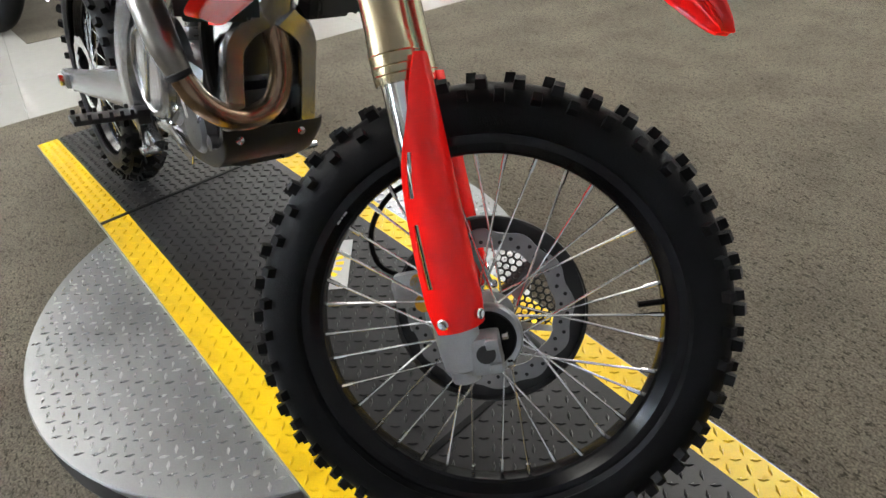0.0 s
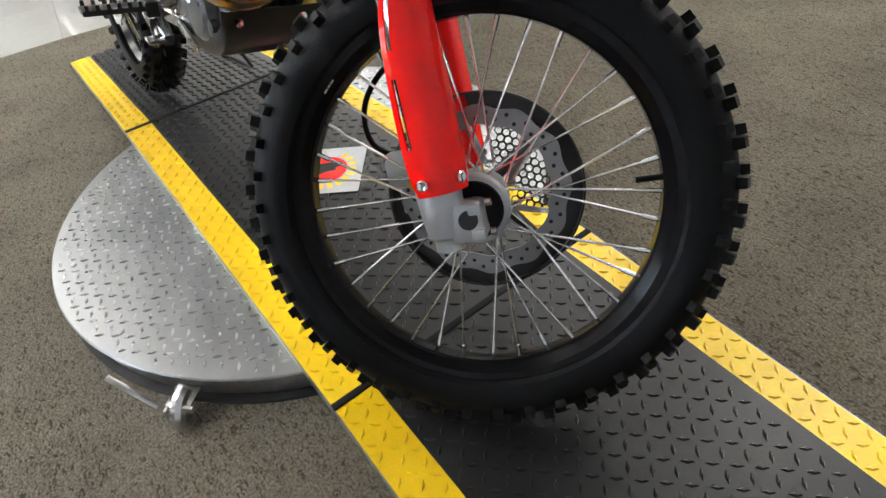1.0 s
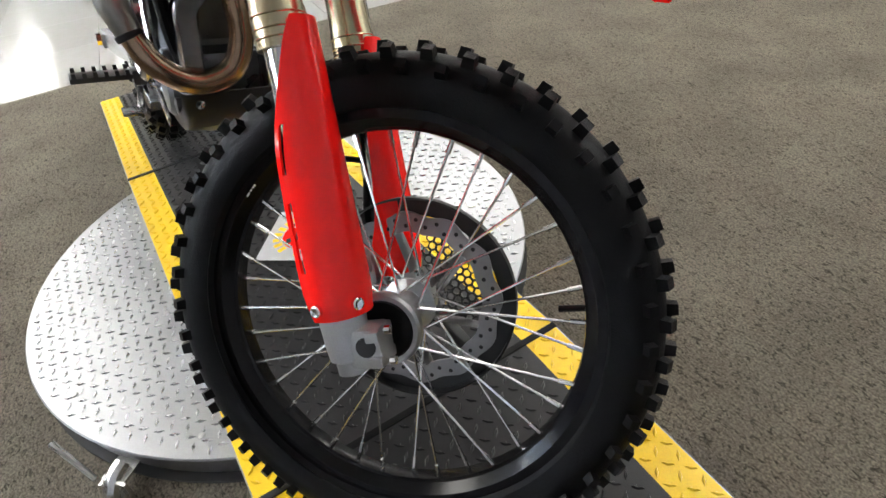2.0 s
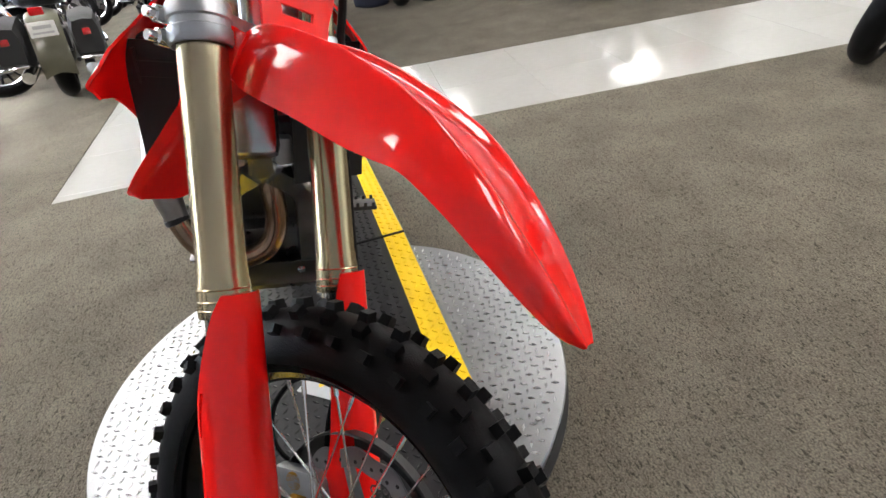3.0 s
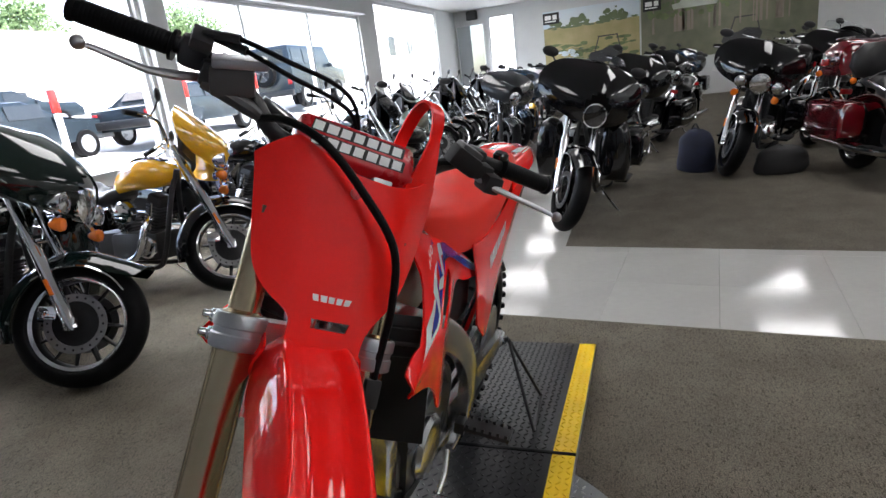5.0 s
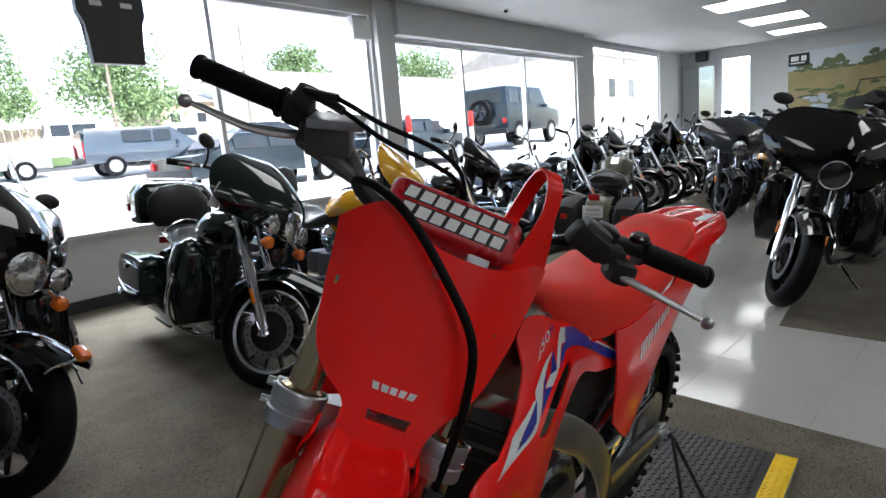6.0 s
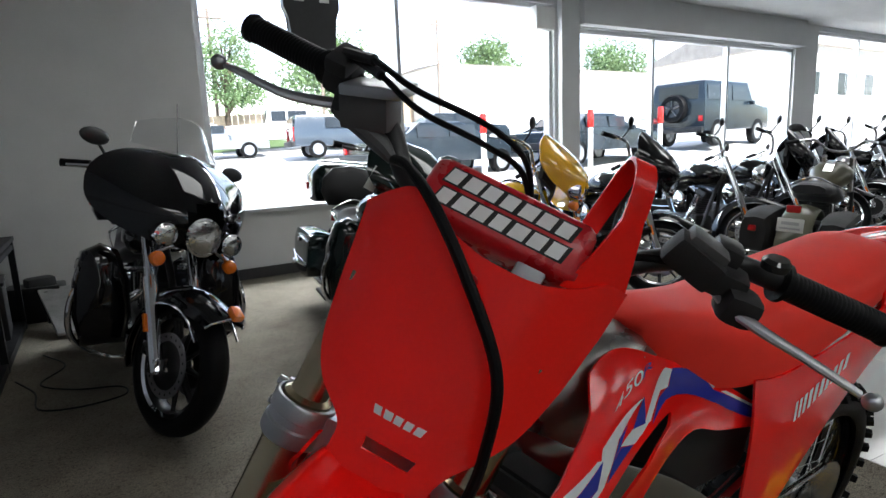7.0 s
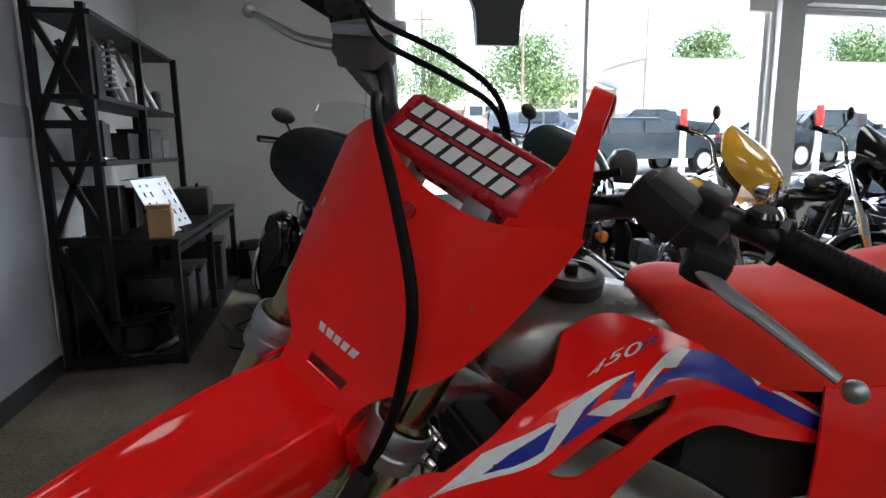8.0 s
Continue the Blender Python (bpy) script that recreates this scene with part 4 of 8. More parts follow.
for sd in (-1, 1):
    dy = 0.015 if sd < 0 else 0.012
    e, i0 = V((-0.590, 0.412 * sd + dy, 1.2435)), V((-0.5665, 0.285 * sd + dy, 1.2495))
    ax_ = (e - i0).normalized()
    prof, radii = [i0, i0 + ax_ * 0.005, i0 + ax_ * 0.007], [0.0225, 0.0225, 0.0158]
    for k in range(22):
        for d_, r_ in ((0.0, 0.0162), (0.0012, 0.0167), (0.0036, 0.0167), (0.0046, 0.0162)):
            prof.append(i0 + ax_ * (0.009 + 0.0052 * k + d_))
            radii.append(r_)
    prof += [e - ax_ * 0.002, e + ax_ * 0.001, e + ax_ * 0.006, e + ax_ * 0.008]
    radii += [0.0158, 0.0185, 0.0185, 0.0150]
    b = bmesh.new()
    skin(b, [[q + (V((0, 0, 1)) * math.cos(a) + ax_.cross(V((0, 0, 1))) * math.sin(a)) * r_ for a in [2 * math.pi * i / 18 for i in range(18)]] for q, r_ in zip(prof, radii)])
    steered("grip", b, "black_rubber", "ribbed black rubber grip")
    # lever with a ball end
    if sd < 0:
        lv = [(-0.545, -0.232, 1.222), (-0.528, -0.262, 1.218), (-0.512, -0.292, 1.216), (-0.503, -0.322, 1.219), (-0.498, -0.348, 1.222), (-0.4955, -0.364, 1.223)]
        q = V((-0.495, -0.373, 1.223))
    else:
        lv = [(-0.535, 0.232, 1.228), (-0.508, 0.252, 1.224), (-0.490, 0.285, 1.223), (-0.484, 0.325, 1.221), (-0.476, 0.362, 1.219), (-0.472, 0.384, 1.2175)]
        q = V((-0.470, 0.396, 1.217))
    b = tube(bmesh.new(), lv, [0.010, 0.0105, 0.0085, 0.0075, 0.0068, 0.006], 10, 5, flat=0.62)
    bmesh.ops.create_uvsphere(b, u_segments=14, v_segments=10, radius=0.0092, matrix=Matrix.Translation(q))
    steered("brake_lever" if sd < 0 else "clutch_lever", b, "clamp_alloy", "polished alloy lever with a ball end")
# right side: brake master cylinder and throttle
b = boxes(((-0.526, -0.190, 1.240), (0.044, 0.062, 0.044), Matrix.Rotation(radians(18), 4, "X"), 0.007), ((-0.552, -0.200, 1.248), (0.034, 0.022, 0.036), None, 0.005))
tube(b, [(-0.522, -0.225, 1.226), (-0.512, -0.16, 1.212), (-0.508, -0.14, 1.204)], [0.012, 0.012, 0.008], 10, 3)
mc = steered("master_cylinder", b, "grey_cast", "dark grey front brake master cylinder with reservoir")
steered("reservoir_lid", boxes(((-0.524, -0.186, 1.267), (0.052, 0.076, 0.013), Matrix.Rotation(radians(18), 4, "X"), 0.004)), "clamp_alloy", parent=mc)
b = boxes(((-0.556, -0.268, 1.252), (0.040, 0.040, 0.046), None, 0.012), ((-0.535, -0.262, 1.276), (0.044, 0.030, 0.020), Matrix.Rotation(radians(20), 4, "Y"), 0.006), ((-0.53, -0.243, 1.236), (0.04, 0.024, 0.036), None, 0.008))
moved(b, Matrix.Translation((0, 0.022, 0)))
steered("throttle_housing", b, "black_plastic", "black throttle housing")
# left side: clutch perch, cover and switch
b = boxes(((-0.530, 0.236, 1.238), (0.040, 0.050, 0.030), None, 0.008))
steered("perch_clamp", boxes(((-0.553, 0.232, 1.249), (0.040, 0.030, 0.044), None, 0.008)), "black_plastic")
steered("cable_boot", boxes(((-0.523, 0.200, 1.246), (0.036, 0.060, 0.036), Matrix.Rotation(radians(-15), 4, "X"), 0.008)), "black_matte")
steered("clutch_perch", b, "black_plastic", "black clutch perch with rubber cover")
b = boxes(((-0.514, 0.260, 1.226), (0.042, 0.040, 0.036), Matrix.Rotation(radians(10), 4, "Z"), 0.012))
steered("lever_cover", b, "black_matte", "black rubber lever cover")
b = boxes(((-0.530, 0.205, 1.258), (0.036, 0.046, 0.028), Matrix.Rotation(radians(-12), 4, "X"), 0.006))
steered("switch_box", b, "grey_cast", "dark grey boxy switch housing")
b = turned([(0.014, 0.0), (0.0145, 0.008), (0.011, 0.012)], Matrix.Translation((-0.545, 0.278, 1.268)) @ Matrix.Rotation(radians(15), 4, "X"), 18)
steered("stop_button", b, "black_gloss")
steered("switch_lead", tube(bmesh.new(), [(-0.54, 0.15, 1.25), (-0.52, 0.10, 1.21), (-0.49, 0.11, 1.16), (-0.47, 0.09, 1.08)], 0.004, 8, 5), "black_rubber")
# hoses and cables
hose = [(-0.508, -0.140, 1.204), (-0.470, -0.110, 1.222), (-0.425, -0.060, 1.220), (-0.392, 0.005, 1.180), (-0.358, 0.072, 1.120), (-0.336, 0.097, 1.040), (-0.322, 0.103, 0.98), (-0.303, 0.104, 0.93), (-0.285, 0.110, 0.87)]
steered("brake_hose", tube(bmesh.new(), hose, 0.0062, 10, 8), "black_rubber", "black rubber front brake hose")
steered("hose_guide", boxes(((-0.298, 0.104, 0.905), (0.030, 0.026, 0.045), Matrix.Rotation(radians(-27), 4, "Y"), 0.005)), "black_plastic")
hose2 = [(-0.286, 0.110, 0.88), (-0.253, 0.116, 0.81), (-0.217, 0.117, 0.738), (-0.183, 0.119, 0.672), (-0.162, 0.118, 0.62), (-0.14, 0.100, 0.52), (-0.115, 0.075, 0.46), (-0.09, 0.07, 0.40)]
steered("brake_line", tube(bmesh.new(), hose2, 0.0055, 10, 6), "black_rubber")
steered("line_sleeve", tube(bmesh.new(), [V(hose2[3]), V(hose2[4])], 0.0085, 10, 1), "bright_chrome")
steered("hose_loop", tube(bmesh.new(), [(-0.11, 0.085, 0.52), (-0.185, 0.07, 0.50), (-0.215, 0.065, 0.43), (-0.19, 0.065, 0.37), (-0.12, 0.07, 0.36)], 0.0045, 8, 6), "black_rubber")
for k in (0, 1):
    q = [(-0.535, -0.240 + 0.012 * k, 1.285), (-0.512, -0.195 + 0.012 * k, 1.298 - 0.012 * k), (-0.480, -0.13 + 0.01 * k, 1.298 - 0.018 * k), (-0.505, -0.05, 1.288 - 0.020 * k), (-0.540, 0.0, 1.255 - 0.012 * k), (-0.552, 0.035, 1.18)]
    steered("throttle_cable", tube(bmesh.new(), q, 0.0036, 8, 6), "black_rubber")
    steered("cable_adjuster", tube(bmesh.new(), [V(q[0]), V(q[1])], 0.0065, 8, 1), "black_plastic")
steered("clutch_cable", tube(bmesh.new(), [(-0.515, 0.190, 1.240), (-0.515, 0.145, 1.222), (-0.505, 0.095, 1.18), (-0.49, 0.06, 1.10), (-0.48, 0.05, 0.98)], 0.0042, 8, 6), "black_rubber")
# brake caliper behind the left fork foot
b = boxes((FP(0.074, 0.055, -0.062), (0.10, 0.050, 0.05), fork_frame(0, 0).to_3x3().to_4x4(), 0.012), (FP(0.050, 0.070, -0.060), (0.085, 0.024, 0.04), fork_frame(0, 0).to_3x3().to_4x4(), 0.008), (FP(0.072, 0.012, -0.075), (0.05, 0.02, 0.05), fork_frame(0, 0).to_3x3().to_4x4(), 0.006))
cal = steered("brake_caliper", b, "cast_alloy", "grey two piston front brake caliper")
for dh in (0.038, 0.072):
    steered("piston", turned([(0.0145, 0), (0.0145, 0.03)], Matrix.Translation(FP(0.038, dh, -0.062)) @ Matrix.Rotation(radians(-90), 4, "X"), 20), "orange_bush", parent=cal)
# round plastic guard round the disc
b = bmesh.new()
_dm = S @ Matrix.Translation((0, 0, 0.3465)) @ Matrix.Rotation(radians(-90), 4, "X")
lathe(b, [(0.126, 0.076), (0.150, 0.076), (0.153, 0.073), (0.153, 0.058), (0.150, 0.056), (0.150, 0.072), (0.126, 0.073)], _dm, 72, close=True)
part("disc_guard", b, "black_plastic", bike, "black plastic brake disc guard")
for k in range(4):
    b = bmesh.new()
    a = radians(25 + 90 * k)
    tube(b, [_dm @ V((0.03 * math.cos(a), 0.03 * math.sin(a), 0.086)), _dm @ V((0.13 * math.cos(a), 0.13 * math.sin(a), 0.075))], [0.016, 0.012], 8, 1, flat=0.3)
    part("guard_arm", b, "black_plastic", bike)
# hexagon mesh in the guard's upper opening
b = bmesh.new()
for i in range(-9, 10):
    for j in range(-9, 10):
        cx, cy = (i + 0.5 * (j % 2)) * 0.0122, j * 0.0106
        r, a = math.hypot(cx, cy), math.degrees(math.atan2(-cy, cx))
        if 0.045 < r < 0.100 and -5 < a < 95:
            lathe(b, [(0.0052, 0.0), (0.0070, 0.0), (0.0070, 0.002), (0.0052, 0.002)], _dm @ Matrix.Translation((cx, cy, 0.0725)) @ Matrix.Rotation(radians(30), 4, "Z"), 6, close=True)
tagged(part("guard_mesh", b, "black_plastic", bike), kind="stuff")

# frame, engine and bodywork; the frame's middle plane lies a little to the right of the wheel's
MID = -0.018


def beam(pts, w, h, n=5):
    """A hollow-looking cast beam with chamfered edges along a curve; w and h are half sizes for each point."""
    sp_ = spline(pts, n)
    b = bmesh.new()
    rings = []
    for i, q in enumerate(sp_):
        t = (sp_[min(i + 1, len(sp_) - 1)] - sp_[max(i - 1, 0)]).normalized()
        s_ = (V((0, 1, 0)) - t * t.y).normalized()
        u_ = t.cross(s_).normalized()
        k = min(i / n, len(w) - 1.001)
        a, f = int(k), k - int(k)
        w_, h_ = w[a] * (1 - f) + w[a + 1] * f, h[a] * (1 - f) + h[a + 1] * f
        rings.append([q + s_ * w_ * c + u_ * h_ * d for c, d in ((-1, -0.7), (-0.75, -1), (0.75, -1), (1, -0.7), (1, 0.7), (0.75, 1), (-0.75, 1), (-1, 0.7))])
    skin(b, rings)
    return b


for sd in (-1, 1):
    pts = [(-0.42, 0.030 * sd, 0.965), (-0.50, 0.062 * sd, 0.925), (-0.62, 0.088 * sd, 0.855), (-0.78, 0.104 * sd, 0.765), (-0.915, 0.116 * sd, 0.66), (-0.99, 0.122 * sd, 0.55), (-1.012, 0.122 * sd, 0.46), (-0.995, 0.118 * sd, 0.38), (-0.93, 0.110 * sd, 0.335)]
    b = beam([(x, y + MID, z) for x, y, z in pts], [0.015] * 5 + [0.019, 0.020, 0.018, 0.012], [0.036, 0.036, 0.036, 0.036, 0.034, 0.036, 0.036, 0.030, 0.016])
    part("frame_spar", b, "frame_alloy", bike, "bare aluminium frame spar")
    # one side of the cradle: from the arch under the down tube to the engine's foot
    pts = [(-0.557, 0.020 * sd, 0.690), (-0.566, 0.046 * sd, 0.668), (-0.573, 0.068 * sd, 0.632), (-0.576, 0.0705 * sd, 0.585), (-0.580, 0.0705 * sd, 0.52), (-0.588, 0.0705 * sd, 0.466), (-0.622, 0.072 * sd, 0.428), (-0.70, 0.080 * sd, 0.408), (-0.90, 0.10 * sd, 0.40)]
    b = beam([(x, y + MID, z) for x, y, z in pts], [0.026, 0.024, 0.0205, 0.0190, 0.0185, 0.0180, 0.016, 0.015, 0.015], [0.030, 0.030, 0.028, 0.025, 0.025, 0.024, 0.019, 0.015, 0.015])
    part("cradle_tube", b, "frame_alloy", bike, "cast aluminium cradle leg")
b = boxes(((-0.415, MID, 0.885), (0.075, 0.075, 0.23), Matrix.Rotation(radians(-27), 4, "Y"), 0.018))
part("head_tube", b, "frame_alloy", bike)
b = beam([(-0.456, MID, 0.86), (-0.496, MID, 0.78), (-0.536, MID, 0.715), (-0.560, MID, 0.672)], [0.024, 0.026, 0.027, 0.040], [0.024, 0.022, 0.022, 0.018])
part("down_tube", b, "frame_alloy", bike, "wide cast aluminium down tube")
for y in (-0.040, 0.040):
    part("engine_hanger", boxes(((-0.522, y + MID, 0.735), (0.03, 0.03, 0.05), None, 0.008)), "cast_alloy", bike)

# engine
b = boxes(((-0.79, MID, 0.485), (0.30, 0.20, 0.19), None, 0.03), ((-0.68, MID, 0.465), (0.16, 0.16, 0.16), None, 0.03), ((-0.90, MID, 0.52), (0.12, 0.17, 0.14), None, 0.03))
engine = part("crankcase", b, "engine_alloy", bike, "grey cast alloy engine crankcase")
tilt = Matrix.Rotation(radians(8), 4, "Y")
part("cylinder", boxes(((-0.670, MID, 0.63), (0.125, 0.125, 0.13), tilt, 0.016), ((-0.683, MID, 0.72), (0.150, 0.150, 0.10), tilt, 0.016)), "engine_alloy", engine)
part("head_cover", boxes(((-0.693, MID, 0.79), (0.14, 0.13, 0.06), tilt, 0.018)), "red_pad", engine, "dark red cylinder head cover")
right_ax = Matrix.Rotation(radians(90), 4, "X")
_cc = Matrix.Translation((-0.830, -0.112, 0.528)) @ right_ax
part("clutch_case", turned([(0.110, -0.02), (0.112, 0.010), (0.106, 0.018), (0.100, 0.020)], _cc, 44), "engine_alloy", engine)
part("clutch_cover", turned([(0.094, 0.018), (0.097, 0.022), (0.096, 0.036), (0.088, 0.044), (0.080, 0.045), (0.076, 0.040), (0.040, 0.041)], _cc, 48), "frame_alloy", engine, "round satin alloy clutch cover")
part("cover_web", boxes(((-0.835, -0.154, 0.53), (0.016, 0.006, 0.15), Matrix.Rotation(radians(24), 4, "Y"), 0.002)), "frame_alloy", engine)
for k in range(9):
    b = bmesh.new()
    a = 2 * math.pi * k / 9 + 0.2
    lathe(b, [(0.0085, 0.0), (0.0085, 0.024), (0.0055, 0.026), (0.0055, 0.032), (0.0001, 0.032)], _cc @ Matrix.Translation((0.103 * math.cos(a), 0.103 * math.sin(a), 0)), 10)
    part("cover_bolt", b, "bright_chrome", engine)
b = turned([(0.052, 0.0), (0.052, 0.02), (0.044, 0.028), (0.028, 0.030)], Matrix.Translation((-0.685, -0.100, 0.455)) @ right_ax, 32)
lathe(b, [(0.022, 0.03), (0.022, 0.04), (0.012, 0.046), (0.0001, 0.046)], Matrix.Translation((-0.65, -0.085, 0.52)) @ right_ax, 20)
lathe(b, [(0.016, 0.03), (0.016, 0.045), (0.0001, 0.048)], Matrix.Translation((-0.63, -0.075, 0.44)) @ right_ax, 16)
part("water_pump", b, "engine_alloy", engine)
b = tube(bmesh.new(), [(-0.70, -0.125, 0.47), (-0.725, -0.13, 0.55), (-0.74, -0.125, 0.63), (-0.70, -0.11, 0.70)], 0.008, 8, 5)
part("coolant_pipe", b, "bright_chrome", engine)
b = turned([(0.078, 0.0), (0.078, 0.022), (0.068, 0.032), (0.04, 0.036)], Matrix.Translation((-0.74, 0.068, 0.485)) @ Matrix.Rotation(radians(-90), 4, "X"), 36)
part("ignition_cover", b, "frame_alloy", engine, "round satin alloy ignition cover")
# the wide cast engine guard ring seen through the left shroud's lower opening
b = bmesh.new()
lathe(b, [(0.098, 0.0), (0.122, 0.004), (0.126, 0.014), (0.118, 0.022), (0.100, 0.018)], Matrix.Translation((-0.80, 0.062, 0.535)) @ Matrix.Rotation(radians(-90), 4, "X"), 44, close=True)
part("case_ring", b, "engine_alloy", engine, "dull cast alloy ring of the left engine case")
b = tube(bmesh.new(), [(-0.62, -0.09, 0.50), (-0.60, -0.11, 0.57), (-0.58, -0.12, 0.64), (-0.54, -0.13, 0.70)], 0.012, 10, 5)
part("coolant_hose", b, "black_rubber", bike)
# exhaust
hd = [(-0.630, -0.012, 0.715), (-0.585, -0.010, 0.690), (-0.560, -0.006, 0.640), (-0.556, -0.002, 0.580), (-0.552, -0.022, 0.528), (-0.550, -0.068, 0.507), (-0.550, -0.114, 0.516), (-0.554, -0.152, 0.546), (-0.562, -0.176, 0.588)]
part("exhaust_header", tube(bmesh.new(), hd, [0.0215] * 8 + [0.0200], 16, 7), "header_steel", bike, "heat stained steel exhaust header")
hd2 = [(-0.562, -0.176, 0.588), (-0.578, -0.190, 0.636), (-0.605, -0.198, 0.692), (-0.66, -0.198, 0.745), (-0.76, -0.190, 0.775), (-0.92, -0.175, 0.785), (-1.10, -0.175, 0.80), (-1.20, -0.180, 0.82)]
part("mid_pipe", tube(bmesh.new(), hd2, [0.0205, 0.026, 0.027, 0.026, 0.024, 0.022, 0.022, 0.024], 16, 6), "pipe_steel", bike, "dull welded steel exhaust mid pipe")
b = bmesh.new()
lathe(b, [(0.0200, -0.006), (0.0225, -0.004), (0.0225, 0.004), (0.0200, 0.006)], Matrix.Translation((-0.563, -0.178, 0.590)) @ Matrix.Rotation(radians(-16), 4, "Y") @ Matrix.Rotation(radians(20), 4, "X"), 20)
part("pipe_joint", b, "black_matte", bike)
sil = Matrix.Translation((-1.19, -0.180, 0.815)) @ Matrix.Rotation(radians(-78), 4, "Y")
b = turned([(0.026, 0.0), (0.050, 0.05), (0.058, 0.08), (0.060, 0.36), (0.050, 0.42), (0.024, 0.44)], sil, 28)
part("silencer", b, "steel_bare", bike, "brushed alloy silencer")
# skid plate: a folded black tray with turned-up sides
rows = []
for y, up in ((-0.100, 0.050), (-0.094, 0.014), (-0.080, 0.0), (0.0, 0.0), (0.080, 0.0), (0.094, 0.014), (0.100, 0.050)):
    rows.append([(-0.560, y + MID, 0.484 + up * 0.10), (-0.568, y + MID, 0.450 + up * 0.2), (-0.600, y + MID, 0.408 + up * 0.6), (-0.66, y + MID, 0.378 + up), (-0.76, y + MID, 0.366 + up), (-0.88, y + MID, 0.368 + up)])
part("skid_plate", panel(bmesh.new(), resample(rows, 3, 3), 0.004), "black_plastic", bike, "black engine skid plate")
for y in (-0.07, 0.055):
    b = bmesh.new()
    lathe(b, [(0.008, -0.004), (0.008, 0.006), (0.0001, 0.007)], Matrix.Translation((-0.565, y + MID, 0.462)) @ Matrix.Rotation(radians(80), 4, "Y"), 12)
    part("plate_bolt", b, "bright_chrome", bike)
part("frame_cover", boxes(((-0.760, -0.128, 0.392), (0.11, 0.006, 0.022), Matrix.Rotation(radians(14), 4, "Y"), 0.0025)), "steel_bare", bike)

# radiators with louvres
for sd in (-1, 1):
    _rm = Matrix.Translation((-0.530, 0.104 * sd - 0.016, 0.800)) @ Matrix.Rotation(radians(14 * sd), 4, "Z") @ Matrix.Rotation(radians(9), 4, "Y")
    b = bmesh.new()
    box(b, (0, 0, 0), (0.026, 0.098, 0.20), None, 0.004)
    box(b, (0, 0, 0.112), (0.034, 0.100, 0.03), None, 0.008)
    box(b, (0, 0, -0.112), (0.034, 0.100, 0.03), None, 0.008)
    rad = part("radiator", moved(b, _rm), "black_matte", bike, "black radiator behind a louvred grille")
    for k in range(9):
        b = boxes(((0.028, 0, -0.100 + 0.025 * k), (0.012, 0.092, 0.0025), Matrix.Rotation(radians(28), 4, "Y")))
        part("louvre", moved(b, _rm), "black_plastic", rad, smooth=False)
    b = boxes(((0.026, 0.048, 0), (0.018, 0.004, 0.23)), ((0.026, -0.048, 0), (0.018, 0.004, 0.23)))
    part("grille_frame", moved(b, _rm), "black_plastic", rad, smooth=False)

# black ducts that close the space between the radiators and the shrouds
for sd in (-1, 1):
    g = [[(-0.475 - 0.030 * k / 4, (0.060 + 0.118 * k / 4 - 0.02 * (1 - z / 0.95)) * sd - 0.018, z) for k in range(5)] for z in (0.690, 0.76, 0.84, 0.92)]
    part("radiator_duct", panel(bmesh.new(), resample(g, 2, 2), 0.004), "black_matte", bike, "matt black duct inside the shroud")

# shrouds: one curved panel each side, with a vent and coloured films
SHROUD = [((-0.392, 0.178, 0.905), (-0.386, 0.197, 0.882), (-0.389, 0.192, 0.872), (-0.392, 0.187, 0.862)),
          ((-0.455, 0.15, 0.958), (-0.452, 0.185, 0.905), (-0.456, 0.19, 0.872), (-0.46, 0.188, 0.842)),
          ((-0.508, 0.127, 0.983), (-0.504, 0.172, 0.917), (-0.51, 0.182, 0.862), (-0.516, 0.18, 0.795)),
          ((-0.56, 0.105, 1.003), (-0.555, 0.158, 0.93), (-0.56, 0.174, 0.858), (-0.57, 0.172, 0.735)),
          ((-0.66, 0.064, 1.026), (-0.66, 0.118, 0.955), (-0.665, 0.14, 0.905), (-0.67, 0.142, 0.85)),
          ((-0.77, 0.062, 0.985), (-0.772, 0.09, 0.95), (-0.778, 0.105, 0.92), (-0.785, 0.11, 0.89)),
          ((-0.89, 0.07, 0.925), (-0.89, 0.084, 0.9), (-0.89, 0.094, 0.875), (-0.89, 0.1, 0.852)),
          ((-1.03, 0.086, 0.84), (-1.03, 0.09, 0.832), (-1.03, 0.094, 0.822), (-1.03, 0.096, 0.812))]
WHITE_C = [((0.103, 0.328), (0.249, 0.249), (0.340, 0.312), (0.245, 0.344)), ((0.249, 0.249), (0.450, 0.281), (0.464, 0.303), (0.340, 0.312)), ((0.103, 0.333), (0.245, 0.344), (0.333, 0.405), (0.157, 0.349)),
           ((0.245, 0.344), (0.401, 0.381), (0.420, 0.421), (0.333, 0.405)), ((0.401, 0.381), (0.434, 0.380), (0.453, 0.411), (0.420, 0.421)), ((0.434, 0.380), (0.470, 0.265), (0.514, 0.269), (0.453, 0.411)),
           ((0.453, 0.411), (0.514, 0.269), (0.520, 0.302), (0.483, 0.370)), ((0.470, 0.265), (0.577, 0.261), (0.606, 0.259), (0.516, 0.314))]
WHITE_F = [((0.513, 0.348), (0.551, 0.347), (0.587, 0.389), (0.547, 0.426)), ((0.547, 0.426), (0.587, 0.389), (0.605, 0.395), (0.573, 0.423)), ((0.583, 0.390), (0.643, 0.243), (0.662, 0.253), (0.602, 0.406)),
           ((0.643, 0.243), (0.696, 0.096), (0.718, 0.099), (0.694, 0.202)), ((0.643, 0.243), (0.694, 0.202), (0.680, 0.266), (0.661, 0.268))]
